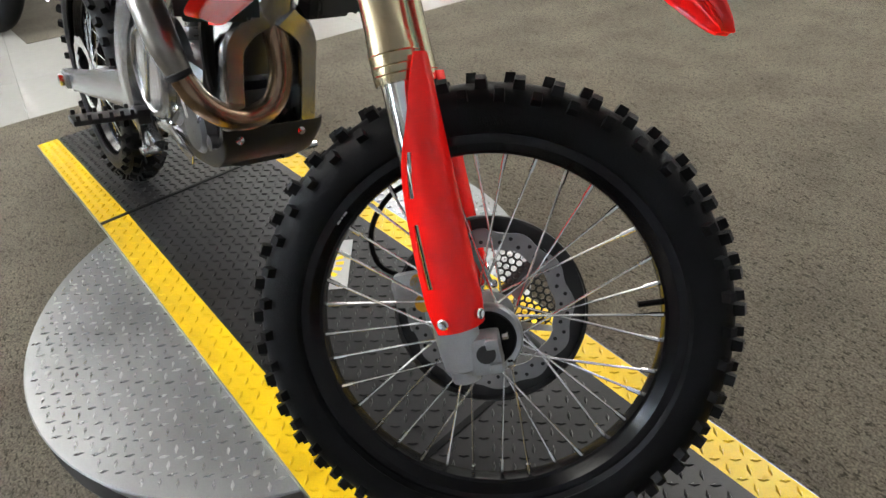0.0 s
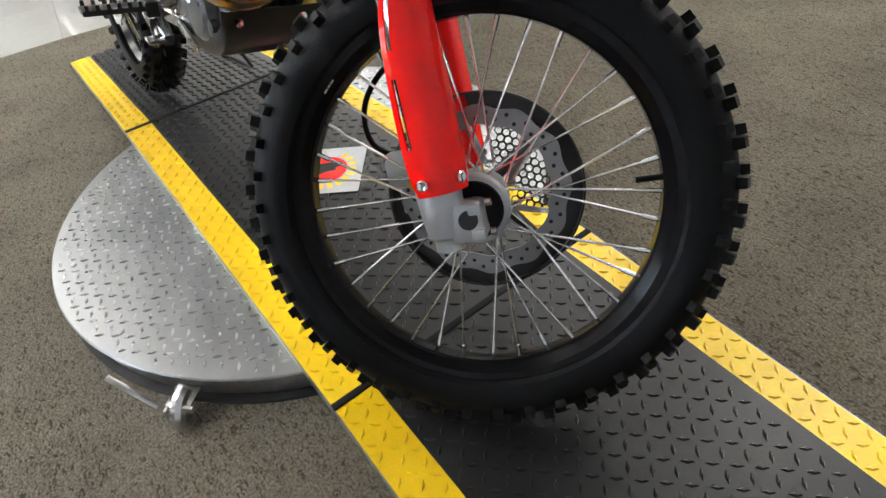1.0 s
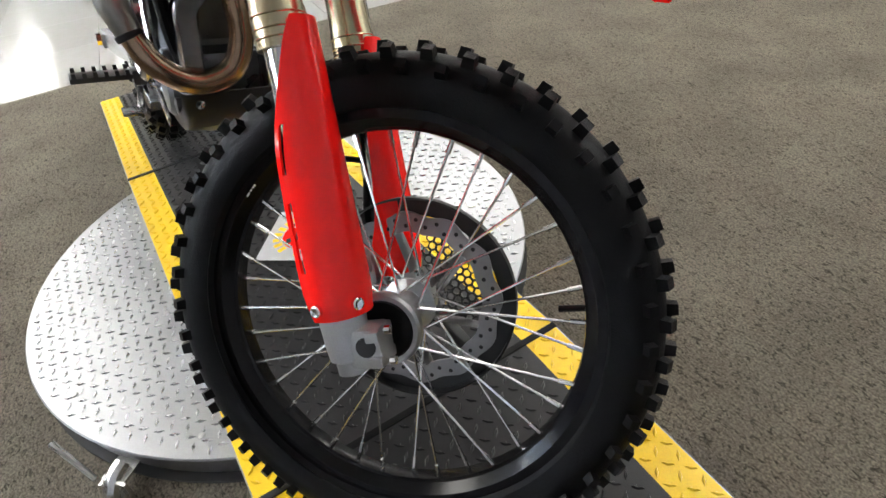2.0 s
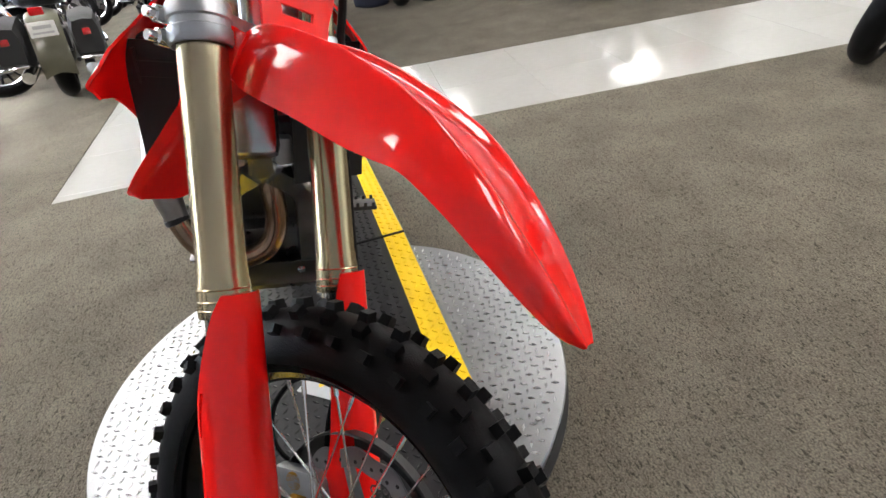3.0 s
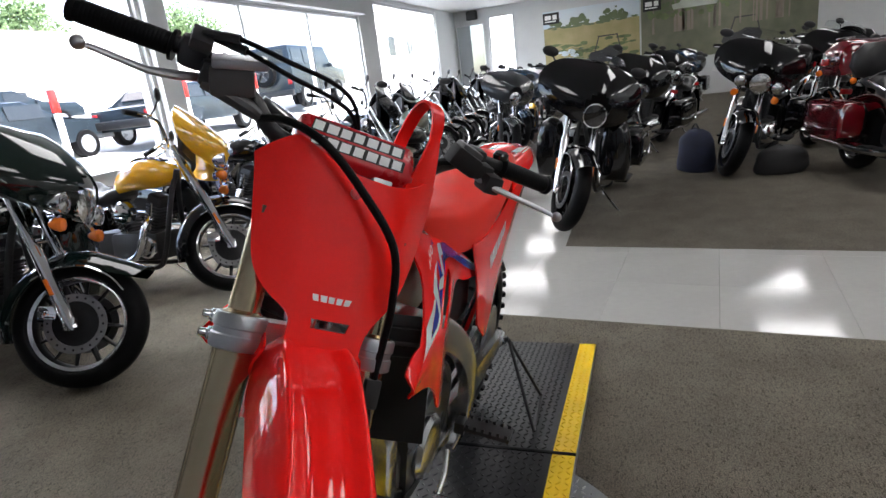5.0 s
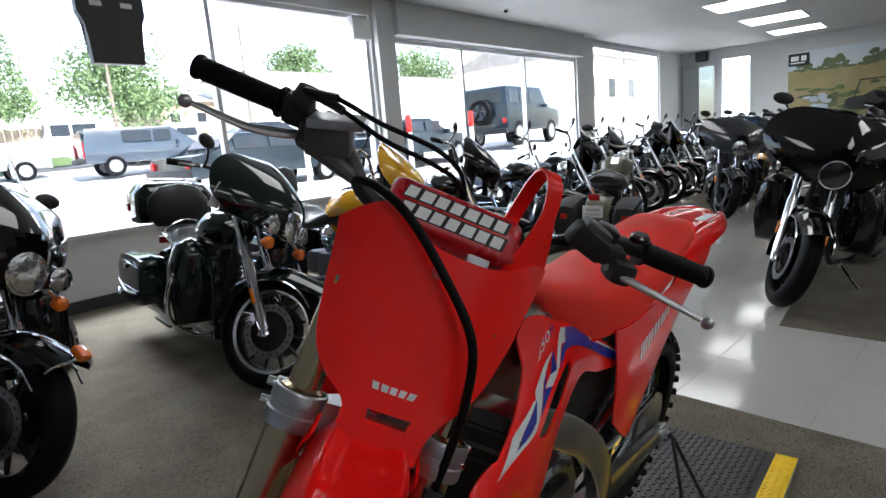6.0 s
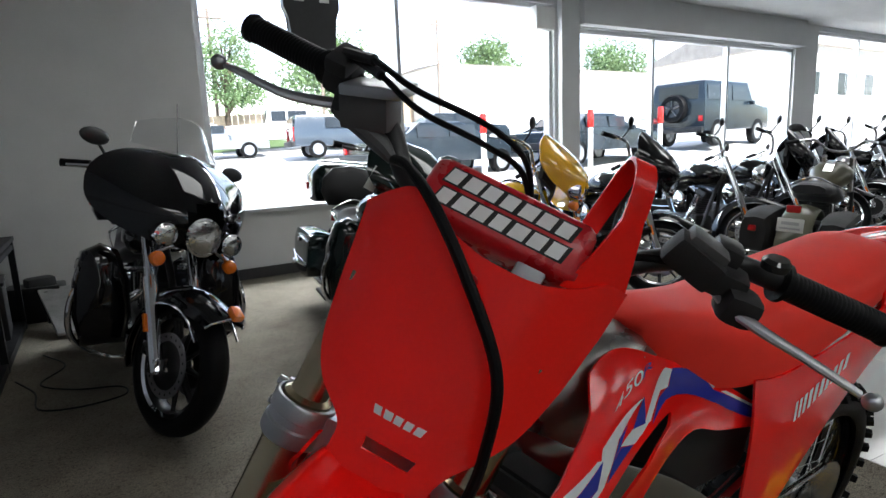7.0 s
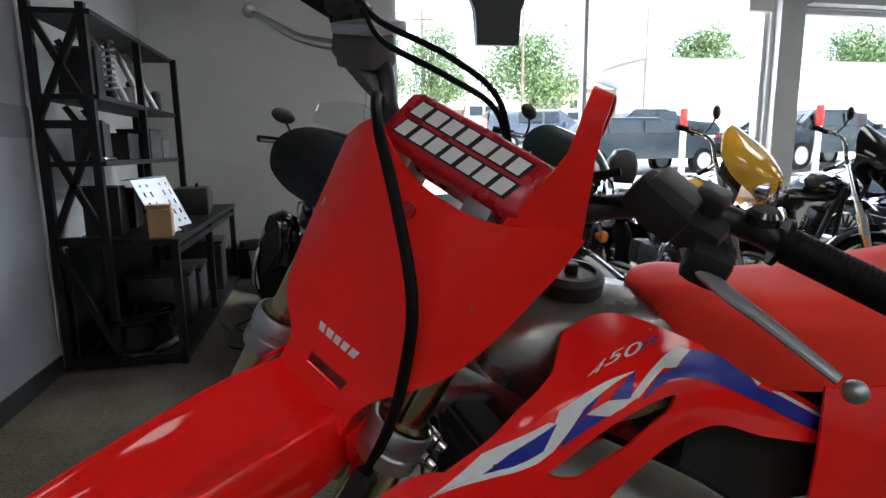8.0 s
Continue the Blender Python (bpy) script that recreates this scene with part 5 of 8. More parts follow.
BLUE_C = [((0.245, 0.344), (0.340, 0.312), (0.464, 0.303), (0.434, 0.380)), ((0.245, 0.344), (0.434, 0.380), (0.401, 0.381), (0.337, 0.374)), ((0.462, 0.414), (0.483, 0.370), (0.513, 0.353), (0.544, 0.421)),
          ((0.483, 0.370), (0.516, 0.314), (0.542, 0.303), (0.513, 0.348)), ((0.552, 0.348), (0.578, 0.300), (0.606, 0.254), (0.587, 0.386))]
BLUE_F = [((0.603, 0.434), (0.643, 0.311), (0.687, 0.253), (0.660, 0.353)), ((0.660, 0.353), (0.685, 0.253), (0.718, 0.088), (0.696, 0.354)), ((0.696, 0.354), (0.718, 0.088), (0.808, 0.000), (0.827, 0.449)),
          ((0.827, 0.449), (0.808, 0.000), (0.837, 0.226), (0.837, 0.446)), ((0.837, 0.446), (0.837, 0.226), (0.974, 0.245), (0.992, 0.732))]
LINES = [((0.808, 0.000), (0.830, 0.000), (0.851, 0.130), (0.838, 0.214)), ((0.863, 0.210), (0.881, 0.152), (0.976, 0.180), (0.972, 0.285))]
NUMBER = (("450", "white_mark", ((0.514, 0.219), (0.613, 0.185), (0.632, 0.117), (0.531, 0.193))), ("R", "blue_decal", ((0.617, 0.174), (0.658, 0.108), (0.670, 0.046), (0.634, 0.113))))
SHROUD_TOP = [(0.0, 0.05), (0.143, 0.24), (0.286, 0.21), (0.43, 0.15), (0.468, 0.12), (0.492, 0.0), (1.0, 0.0)]
VENT_TOP = [(0.438, 0.508), (0.521, 0.500), (0.611, 0.487), (0.669, 0.485)]
VENT_LOW = [(0.438, 0.508), (0.463, 0.585), (0.496, 0.664), (0.574, 0.711), (0.653, 0.615), (0.669, 0.485)]


def text_film(text, g, corners, lift, side):
    """Characters of the built-in font as a thin film between four corners (u, v) on a grid's surface."""
    cu = bpy.data.curves.new("text", "FONT")
    cu.body = text
    tmp = new("text", cu)
    bpy.context.view_layer.update()
    me = bpy.data.meshes.new_from_object(tmp.evaluated_get(bpy.context.evaluated_depsgraph_get()))
    bpy.data.objects.remove(tmp)
    b = bmesh.new()
    b.from_mesh(me)
    bpy.data.meshes.remove(me)
    bmesh.ops.subdivide_edges(b, edges=b.edges[:], cuts=1)
    xs_, ys_ = [v.co.x for v in b.verts], [v.co.y for v in b.verts]
    x0, x1, y0, y1 = min(xs_), max(xs_), min(ys_), max(ys_)
    a, c_, d, e = [Vector(q) for q in corners]
    for v in b.verts:
        s_, t_ = (v.co.x - x0) / (x1 - x0), (v.co.y - y0) / (y1 - y0)
        q = (a * (1 - s_) + c_ * s_) * (1 - t_) + (e * (1 - s_) + d * s_) * t_
        p, n = grid_point(g, q.x, q.y)
        v.co = p + n * lift * side
    return b


def along(line, u):
    """The height of a line of (u, v) points at u."""
    for (a, p), (b_, q) in zip(line, line[1:]):
        if a <= u <= b_:
            return p + (q - p) * (u - a) / max(1e-6, b_ - a)
    return None


for sd in (-1, 1):
    rows = [[V((x, (y - 0.002) * sd - 0.022 * min(1, max(0, (x + 0.77) / 0.38)), z)) for x, y, z in col] for col in SHROUD]
    sg = resample(rows, 24, 24)
    shape, NU, NV, JA, JB = [], 168, 60, 28, 38
    for i in range(NU + 1):
        u = i / NU
        lo_, hi_ = VENT_TOP[0][0], VENT_TOP[-1][0]
        if lo_ < u < hi_:
            va, vb = along(VENT_TOP, u), along(VENT_LOW, u)
        else:
            far = min(1.0, max(lo_ - u, u - hi_) / 0.06)
            end = VENT_TOP[0][1] if u <= lo_ else VENT_TOP[-1][1]
            va, vb = end + (JA / NV - end) * far - 0.002, end + (JB / NV - end) * far + 0.002
        knots = ((0, along(SHROUD_TOP, u)), (JA, va), (JB, vb), (NV, 1.0))
        shape.append([grid_point(sg, u, along(knots, j))[0] for j in range(NV + 1)])
    vent = lambda u, v: VENT_TOP[0][0] < u < VENT_TOP[-1][0] and JA / NV < v < JB / NV
    shroud = part("radiator_shroud", open_panel(bmesh.new(), shape, 0.004, vent), "red_plastic", bike, "glossy red radiator shroud with blue and white graphics", sharp=45)
    out = 1 if (grid_point(sg, 0.5, 0.5)[1].y * sd) > 0 else -1
    for nm, mt, quads, lift, lb in (("white_film", "white_decal", WHITE_C + WHITE_F, 0.0032, "white graphic film"), ("blue_film", "blue_decal", BLUE_C + BLUE_F, 0.0037, "dark blue graphic film"), ("white_line", "white_decal", LINES, 0.0042, "white graphic line")):
        for q in quads:
            part(nm, decal(bmesh.new(), sg, q, lift, 8, 4, out), mt, shroud, lb)
    for text, mt, quad in NUMBER:
        quad = quad if sd > 0 else (quad[1], quad[0], quad[3], quad[2])
        part("number_film", text_film(text, sg, quad, 0.0042, out), mt, shroud, "slanted engine size lettering", smooth=False)

# tank and cap
rings = []
for x, hw, z0, z1 in ((-0.50, 0.030, 0.93, 0.985), (-0.53, 0.056, 0.90, 1.012), (-0.59, 0.072, 0.88, 1.034), (-0.66, 0.074, 0.88, 1.038), (-0.72, 0.068, 0.88, 1.030), (-0.78, 0.05, 0.88, 1.01)):
    rings.append([V((x, a * hw, z0 + (z1 - z0) * c)) for a, c in ((-1, 0.0), (-1.05, 0.5), (-0.92, 0.82), (-0.6, 0.96), (0, 1.0), (0.6, 0.96), (0.92, 0.82), (1.05, 0.5), (1, 0.0))])
b = bmesh.new()
skin(b, rings)
part("fuel_tank", b, "titanium_tank", bike, "bare titanium fuel tank", sharp=60)
b = turned([(0.040, 0.0), (0.041, 0.018), (0.036, 0.026), (0.030, 0.027), (0.028, 0.022), (0.008, 0.022), (0.008, 0.034), (0.005, 0.036)], Matrix.Translation((-0.640, 0, 1.032)), 28)
part("fuel_cap", b, "black_plastic", bike, "black screw cap with a vent")
part("breather_hose", tube(bmesh.new(), [(-0.622, 0, 1.06), (-0.60, 0.0, 1.10), (-0.56, 0.01, 1.13), (-0.525, 0.02, 1.12), (-0.50, 0.02, 1.05)], 0.004, 8, 5), "black_rubber", bike)
# seat
rings = []
for x, hw, zb, zt in ((-0.728, 0.020, 1.012, 1.032), (-0.745, 0.045, 0.995, 1.042), (-0.79, 0.064, 0.965, 1.046), (-0.86, 0.078, 0.925, 1.036), (-0.95, 0.090, 0.905, 1.026), (-1.06, 0.102, 0.912, 1.028), (-1.18, 0.104, 0.935, 1.036), (-1.30, 0.098, 0.965, 1.050), (-1.40, 0.088, 0.995, 1.062), (-1.46, 0.07, 1.02, 1.060)):
    rings.append([V((x, a * hw, zb + (zt - zb) * c)) for a, c in ((-0.96, 0.0), (-1.0, 0.35), (-0.97, 0.68), (-0.84, 0.9), (-0.45, 0.985), (0, 1.0), (0.45, 0.985), (0.84, 0.9), (0.97, 0.68), (1.0, 0.35), (0.96, 0.0))])
cols = [spline([r[j] for r in rings], 4) for j in range(11)]
b = bmesh.new()
skin(b, [[c[i] for c in cols] for i in range(len(cols[0]))])
part("seat", b, "red_seat", bike, "red textured vinyl seat", sharp=70)
# rear mudguard
rows = []
for x, hw, z, drop in ((-1.34, 0.100, 1.030, 0.06), (-1.44, 0.102, 1.040, 0.06), (-1.55, 0.100, 1.044, 0.055), (-1.66, 0.094, 1.040, 0.045), (-1.76, 0.080, 1.030, 0.03), (-1.83, 0.058, 1.020, 0.018), (-1.868, 0.034, 1.012, 0.008)):
    rows.append([V((x, s * hw, z - d * drop + r)) for s, d, r in ((-1, 1, 0), (-0.92, 0.4, 0), (-0.7, 0.05, 0.004), (-0.45, 0.02, -0.004), (0, 0, 0.006), (0.45, 0.02, -0.004), (0.7, 0.05, 0.004), (0.92, 0.4, 0), (1, 1, 0))])
rg = resample(rows, 4, 3)
rear_guard = part("rear_mudguard", panel(bmesh.new(), rg, 0.004), "red_plastic", bike, "glossy red rear mudguard with a paper sticker", sharp=50)
b = bmesh.new()
decal(b, rg, [(0.34, 0.60), (0.58, 0.60), (0.58, 0.78), (0.34, 0.78)], 0.0032, 4, 3, 1 if grid_point(rg, 0.5, 0.5)[1].z > 0 else -1)
part("sticker", b, "white_mark", rear_guard, "blank white paper sticker")
# side panels
for sd in (-1, 1):
    cols = [((-0.965, 0.092, 0.915), (-0.962, 0.112, 0.82), (-0.965, 0.122, 0.705)), ((-1.02, 0.098, 0.910), (-1.025, 0.118, 0.79), (-1.03, 0.124, 0.645)), ((-1.10, 0.101, 0.918), (-1.10, 0.116, 0.78), (-1.085, 0.120, 0.625)),
            ((-1.24, 0.104, 0.945), (-1.225, 0.112, 0.84), (-1.20, 0.112, 0.725)), ((-1.38, 0.102, 0.985), (-1.37, 0.106, 0.92), (-1.35, 0.104, 0.845)), ((-1.54, 0.098, 0.998), (-1.54, 0.098, 0.968), (-1.53, 0.097, 0.940))]
    sg = resample([[V((x, y * sd, z)) for x, y, z in c] for c in cols], 5, 6)
    sp_ = part("side_panel", panel(bmesh.new(), sg, 0.004), "red_plastic", bike, "glossy red side number panel", sharp=45)
    out = 1 if (grid_point(sg, 0.5, 0.5)[1].y * sd) > 0 else -1
    b = bmesh.new()
    for k in range(5):
        u0 = 0.36 + 0.050 * k
        decal(b, sg, [(u0, 0.24 - 0.012 * k), (u0 + 0.015, 0.235 - 0.012 * k), (u0 + 0.015, 0.37 - 0.012 * k), (u0, 0.375 - 0.012 * k)], 0.0034, 2, 2, out)
        decal(b, sg, [(u0 + 0.026, 0.235 - 0.012 * k), (u0 + 0.041, 0.23 - 0.012 * k), (u0 + 0.041, 0.365 - 0.012 * k), (u0 + 0.026, 0.37 - 0.012 * k)], 0.0034, 2, 2, out)
    tagged(part("panel_mark", b, "white_decal", sp_, "white bars of a maker's mark"), kind="stuff")
# air box, subframe, shock
part("air_box", boxes(((-0.92, 0, 0.80), (0.26, 0.15, 0.20), None, 0.02), ((-1.12, 0, 0.86), (0.24, 0.13, 0.13), None, 0.02)), "black_matte", bike, "black plastic air box")
for sd in (-1, 1):
    part("subframe_tube", tube(bmesh.new(), [(-0.90, 0.085 * sd, 0.64), (-1.12, 0.085 * sd, 0.74), (-1.35, 0.08 * sd, 0.90), (-1.45, 0.075 * sd, 0.97)], 0.011, 10, 4), "frame_alloy", bike)
b = turned([(0.022, 0.0), (0.022, 0.20), (0.03, 0.20), (0.03, 0.24)], Matrix.Translation((-1.0, 0, 0.42)) @ Matrix.Rotation(radians(12), 4, "Y"), 18)
part("shock_absorber", b, "steel_bare", bike)
# swingarm
RX, RY, RZ = -1.61, -0.052, 0.320
for sd in (-1, 1):
    pts = [(-0.92, 0.085 * sd + MID, 0.425), (-1.05, 0.096 * sd + MID, 0.420), (-1.25, 0.104 * sd - 0.028, 0.390), (-1.45, 0.108 * sd - 0.042, 0.350), (RX - 0.02, 0.110 * sd + RY, RZ)]
    b = beam(pts, [0.015] * 5, [0.045, 0.048, 0.042, 0.034, 0.027], 4)
    part("swingarm", b, "frame_alloy", bike, "bare aluminium swingarm")
    part("axle_block", boxes(((RX, 0.111 * sd + RY, RZ), (0.06, 0.036, 0.045), None, 0.006)), "clamp_alloy", bike)
    part("axle_nut", turned([(0.018, 0.0), (0.018, 0.014), (0.008, 0.016)], Matrix.Translation((RX, 0.128 * sd + RY, RZ)) @ Matrix.Rotation(radians(-90 * sd), 4, "X"), 6), "bright_chrome", bike)
part("swingarm_bridge", boxes(((-0.98, MID, 0.41), (0.09, 0.17, 0.07), None, 0.015)), "frame_alloy", bike)
# rear wheel, disc, sprocket and chain
rear_wheel, AXR = knobby_wheel("rear_wheel", Matrix.Translation((RX, RY, RZ)), 0.337, 0.056, 0.222, 0.048, 0.045, "black spoked rear rim with a knobby tyre", 34, (0.026, 0.024, 0.016))
part("rear_disc", brake_disc(bmesh.new(), AXR, -0.066, 0.090, 0.120), "steel_bare", rear_wheel)
b = bmesh.new()
n = 98
skin(b, [[AXR @ V(((r + (0.006 if i % 2 else 0)) * math.cos(2 * math.pi * i / n), (r + (0.006 if i % 2 else 0)) * math.sin(2 * math.pi * i / n), h)) for i in range(n)] for r, h in ((0.118, 0.066), (0.118, 0.072))])
part("sprocket", b, "steel_bare", rear_wheel)
b = bmesh.new()
tube(b, [(RX, 0.069 + RY, RZ + 0.119), (-1.20, 0.069 - 0.03, 0.465), (-0.88, 0.069 + MID, 0.475)], 0.008, 6, 8, flat=0.6)
tube(b, [(RX, 0.069 + RY, RZ - 0.119), (-1.20, 0.069 - 0.03, 0.325), (-0.88, 0.069 + MID, 0.405)], 0.008, 6, 8, flat=0.6)
part("drive_chain", b, "steel_bare", bike)
part("chain_guide", boxes(((-1.40, 0.026, 0.255), (0.09, 0.03, 0.06), None, 0.008)), "black_plastic", bike)
# pegs and pedals
for sd in (-1, 1):
    y0 = MID + 0.205 * sd
    b = boxes(((-0.955, y0, 0.408), (0.052, 0.125, 0.012), None, 0.003), ((-0.95, MID + 0.130 * sd, 0.404), (0.04, 0.03, 0.035), None, 0.006))
    for k in range(6):
        for e in (-0.023, 0.023):
            box(b, (-0.955 + e, y0 + (k - 2.5) * 0.021, 0.418), (0.005, 0.008, 0.012))
    part("footpeg", b, "black_plastic", bike, "toothed black footpeg")
b = tube(bmesh.new(), [(-0.95, -0.15, 0.375), (-0.89, -0.165, 0.345), (-0.81, -0.185, 0.375), (-0.77, -0.188, 0.385)], 0.008, 8, 5)
box(b, (-0.765, -0.190, 0.390), (0.035, 0.034, 0.010), None, 0.003)
part("brake_pedal", b, "frame_alloy", bike)
b = tube(bmesh.new(), [(-0.86, 0.105, 0.385), (-0.80, 0.120, 0.365), (-0.73, 0.125, 0.355)], 0.007, 8, 5)
tube(b, [(-0.73, 0.115, 0.355), (-0.73, 0.165, 0.355)], 0.009, 8, 1)
part("gear_lever", b, "frame_alloy", bike)

# stand that carries the rear axle, on the deck
tri = thing("triangle_stand", place(0, 0, 0), "black steel rod triangle stand under the rear axle", "stand")
top = M_BIKE @ V((RX - 0.01, RY + 0.150, RZ + 0.002))
f1, f2 = V((-1.353, 0.146, 0.070)), V((-1.078, 0.168, 0.093))
for a, c in ((top, f1), (top, f2), (f1, f2)):
    part("rod", tube(bmesh.new(), [a, c], 0.0065, 10, 1), "black_plastic", tri)
part("hook", tube(bmesh.new(), [top, top + V((0.0, -0.03, 0.004))], 0.010, 10, 1), "black_plastic", tri)

# printed maker's sheet on the deck: a square with a round badge, as plain shapes
sheet = thing("printed_sheet", place(-0.30, 0.05, DECK + 0.0028, 0, 0, 52), "printed square sheet with a red and yellow round badge", "sheet")
part("paper", boxes(((0, 0, 0.0004), (0.20, 0.20, 0.0008))), "grey_mark", sheet, smooth=False)
b = bmesh.new()
lathe(b, [(0.0001, 0.0011), (0.058, 0.0011)], None, 40)
part("badge", b, "red_plate", sheet, "round red badge")
b = bmesh.new()
for k in range(20):
    a = 2 * math.pi * k / 20
    if k in (4, 5, 14):
        continue
    box(b, (0.073 * math.cos(a), 0.073 * math.sin(a), 0.0011), (0.022, 0.013, 0.0006), Matrix.Rotation(a, 4, "Z"))
tagged(part("badge_mark", b, "yellow_paint", sheet, "ring of yellow bars", smooth=False), kind="stuff")
part("badge_shape", boxes(((0.0, 0.0, 0.0014), (0.10, 0.018, 0.0006), Matrix.Rotation(0.6, 4, "Z")), ((0.0, 0.01, 0.0016), (0.05, 0.04, 0.0004), Matrix.Rotation(0.2, 4, "Z"))), "black_matte", sheet, smooth=False)

# ---- road motorcycles ----
mat("paint_black", (0.003, 0.003, 0.004), 0.05, var=0.2, scale=3, spec=0.5, coat=0.15, rvar=0.02)
mat("paint_green", (0.003, 0.009, 0.008), 0.06, var=0.2, scale=3, coat=0.2, rvar=0.03)
mat("paint_yellow", (0.72, 0.36, 0.008), 0.12, var=0.06, scale=4, coat=1.0, rvar=0.03)
mat("paint_red", (0.12, 0.004, 0.008), 0.10, var=0.1, scale=4, coat=1.0, rvar=0.03)
mat("paint_olive", (0.09, 0.085, 0.055), 0.35, var=0.1, scale=6, coat=0.3)
mat("paint_grey", (0.025, 0.028, 0.032), 0.16, var=0.1, scale=4, coat=0.8)
mat("paint_blue", (0.012, 0.035, 0.08), 0.14, var=0.1, scale=4, coat=0.8)
mat("paint_white", (0.62, 0.62, 0.63), 0.16, var=0.05, scale=4, coat=0.8)
mat("leather", (0.012, 0.012, 0.013), 0.42, var=0.25, scale=12, bump=0.35, bscale=260)
mat("chrome", (0.80, 0.81, 0.83), 0.06, metal=1.0, var=0.04, scale=8, rvar=0.03)
mat("engine_black", (0.03, 0.03, 0.032), 0.4, metal=0.4, var=0.2, scale=20, bump=0.1, bscale=400)
mat("rim_dark", (0.02, 0.02, 0.021), 0.35, metal=0.5, var=0.2, scale=10)
mat("amber_lens", (0.75, 0.16, 0.01), 0.2, var=0.08, scale=30, coat=0.5)
mat("red_lens", (0.35, 0.008, 0.01), 0.15, var=0.08, scale=30, coat=0.5)
mat("lamp_glass", (0.80, 0.81, 0.80), 0.06, metal=1.0, var=0.35, scale=40, bump=0.6, bscale=55, coat=1.0)
mat("tag_white", (0.68, 0.68, 0.66), 0.5, var=0.05, scale=20)
mat("red_frame", (0.60, 0.02, 0.015), 0.25, var=0.06, scale=8, coat=0.4)
glass("smoke_screen", (0.86, 0.88, 0.89), 0.01, 1.0)


def cast_wheel(bikeob, name, x, r, half, rim_r, rim_mat, spokes, disc=True, thin=False, y0=0.0, steer=None):
    """A road wheel: a rim with cast spokes, which holds its tyre and discs."""
    m = Matrix.Translation((x, y0, r)) @ Matrix.Rotation(radians(-90), 4, "X")
    if steer is not None:
        m = steer @ m
    b = bmesh.new()
    w = half * 0.72
    lathe(b, [(rim_r + 0.012, -w), (rim_r + 0.014, -w + 0.005), (rim_r - 0.004, -w + 0.010), (rim_r - 0.012, -w * 0.3), (rim_r - 0.012, w * 0.3), (rim_r - 0.004, w - 0.010), (rim_r + 0.014, w - 0.005), (rim_r + 0.012, w), (rim_r, w * 0.4), (rim_r, -w * 0.4)], m, 48, close=True)
    spoke_arms = []
    for k in range(spokes):
        a = 2 * math.pi * k / spokes
        spoke_arms.append(tube(bmesh.new(), [m @ V((0.04 * math.cos(a), 0.04 * math.sin(a), 0)), m @ V((rim_r * math.cos(a + 0.06), rim_r * math.sin(a + 0.06), 0))], [0.004, 0.0035] if thin else [0.021, 0.012], 6, 1, flat=1.0 if thin else 0.6))
    wheel = part(name, b, rim_mat, bikeob)
    part("hub", turned([(0.035, -w * 0.9), (0.048, -w * 0.6), (0.048, w * 0.6), (0.035, w * 0.9)], m, 20), rim_mat, wheel)
    for arm in spoke_arms:
        part("spoke", arm, "chrome" if thin else rim_mat, wheel)
    if rim_mat == "rim_dark":
        b = bmesh.new()
        for sg_ in (-1, 1):
            lathe(b, [(rim_r - 0.006, sg_ * (w - 0.007)), (rim_r + 0.013, sg_ * (w - 0.0025)), (rim_r + 0.014, sg_ * (w + 0.002)), (rim_r + 0.006, sg_ * (w - 0.001))], m, 48, close=True)
        part("rim_lip", b, "chrome", wheel)
    b = bmesh.new()
    tp = [(rim_r + 0.010, -w), (rim_r + 0.02, -half * 0.95)] + [((r - half) + half * math.cos(radians(a)), half * math.sin(radians(a))) for a in range(-100, 101, 20)] + [(rim_r + 0.02, half * 0.95), (rim_r + 0.010, w)]
    lathe(b, tp, m, 56, close=True)
    part("tyre", b, "black_rubber", wheel)
    if disc:
        for sd in (-1, 1):
            b = bmesh.new()
            h = sd * (half * 0.55 + 0.030)
            lathe(b, [(0.112, h - 0.003), (0.150, h - 0.003), (0.150, h + 0.003), (0.112, h + 0.003)], m, 40, close=True)
            rotor = part("disc", b, "disc_steel", wheel)
            b = bmesh.new()
            for k in range(20):
                a = 2 * math.pi * k / 20
                lathe(b, [(0.0, sd * 0.0036), (0.0062, sd * 0.0036)], m @ Matrix.Translation((0.131 * math.cos(a), 0.131 * math.sin(a), h)), 8)
            tagged(part("disc_hole", b, "black_matte", rotor, smooth=False), kind="stuff")
            b = bmesh.new()
            lathe(b, [(0.03, h), (0.070, h), (0.076, h - sd * 0.003), (0.114, h - sd * 0.001), (0.114, h - sd * 0.004), (0.070, h - sd * 0.01), (0.03, h - sd * 0.012)], m, 24, close=True)
            part("disc_carrier", b, rim_mat, rotor)
    return wheel


def shell(rows, nu, nv, thick):
    return panel(bmesh.new(), resample([[V(q) for q in r] for r in rows], nu, nv), thick)


def teardrop(stations, ring):
    """A closed body through stations of (x, half width, bottom, top)."""
    rings = [[V((x, a * hw, zb + (zt - zb) * c)) for a, c in ring] for x, hw, zb, zt in stations]
    cols = [spline([r[j] for r in rings], 4) for j in range(len(ring))]
    b = bmesh.new()
    skin(b, [[c[i] for c in cols] for i in range(len(cols[0]))])
    return b


OVAL = ((-0.75, 0.0), (-1.0, 0.3), (-0.95, 0.65), (-0.6, 0.93), (0, 1.0), (0.6, 0.93), (0.95, 0.65), (1.0, 0.3), (0.75, 0.0))


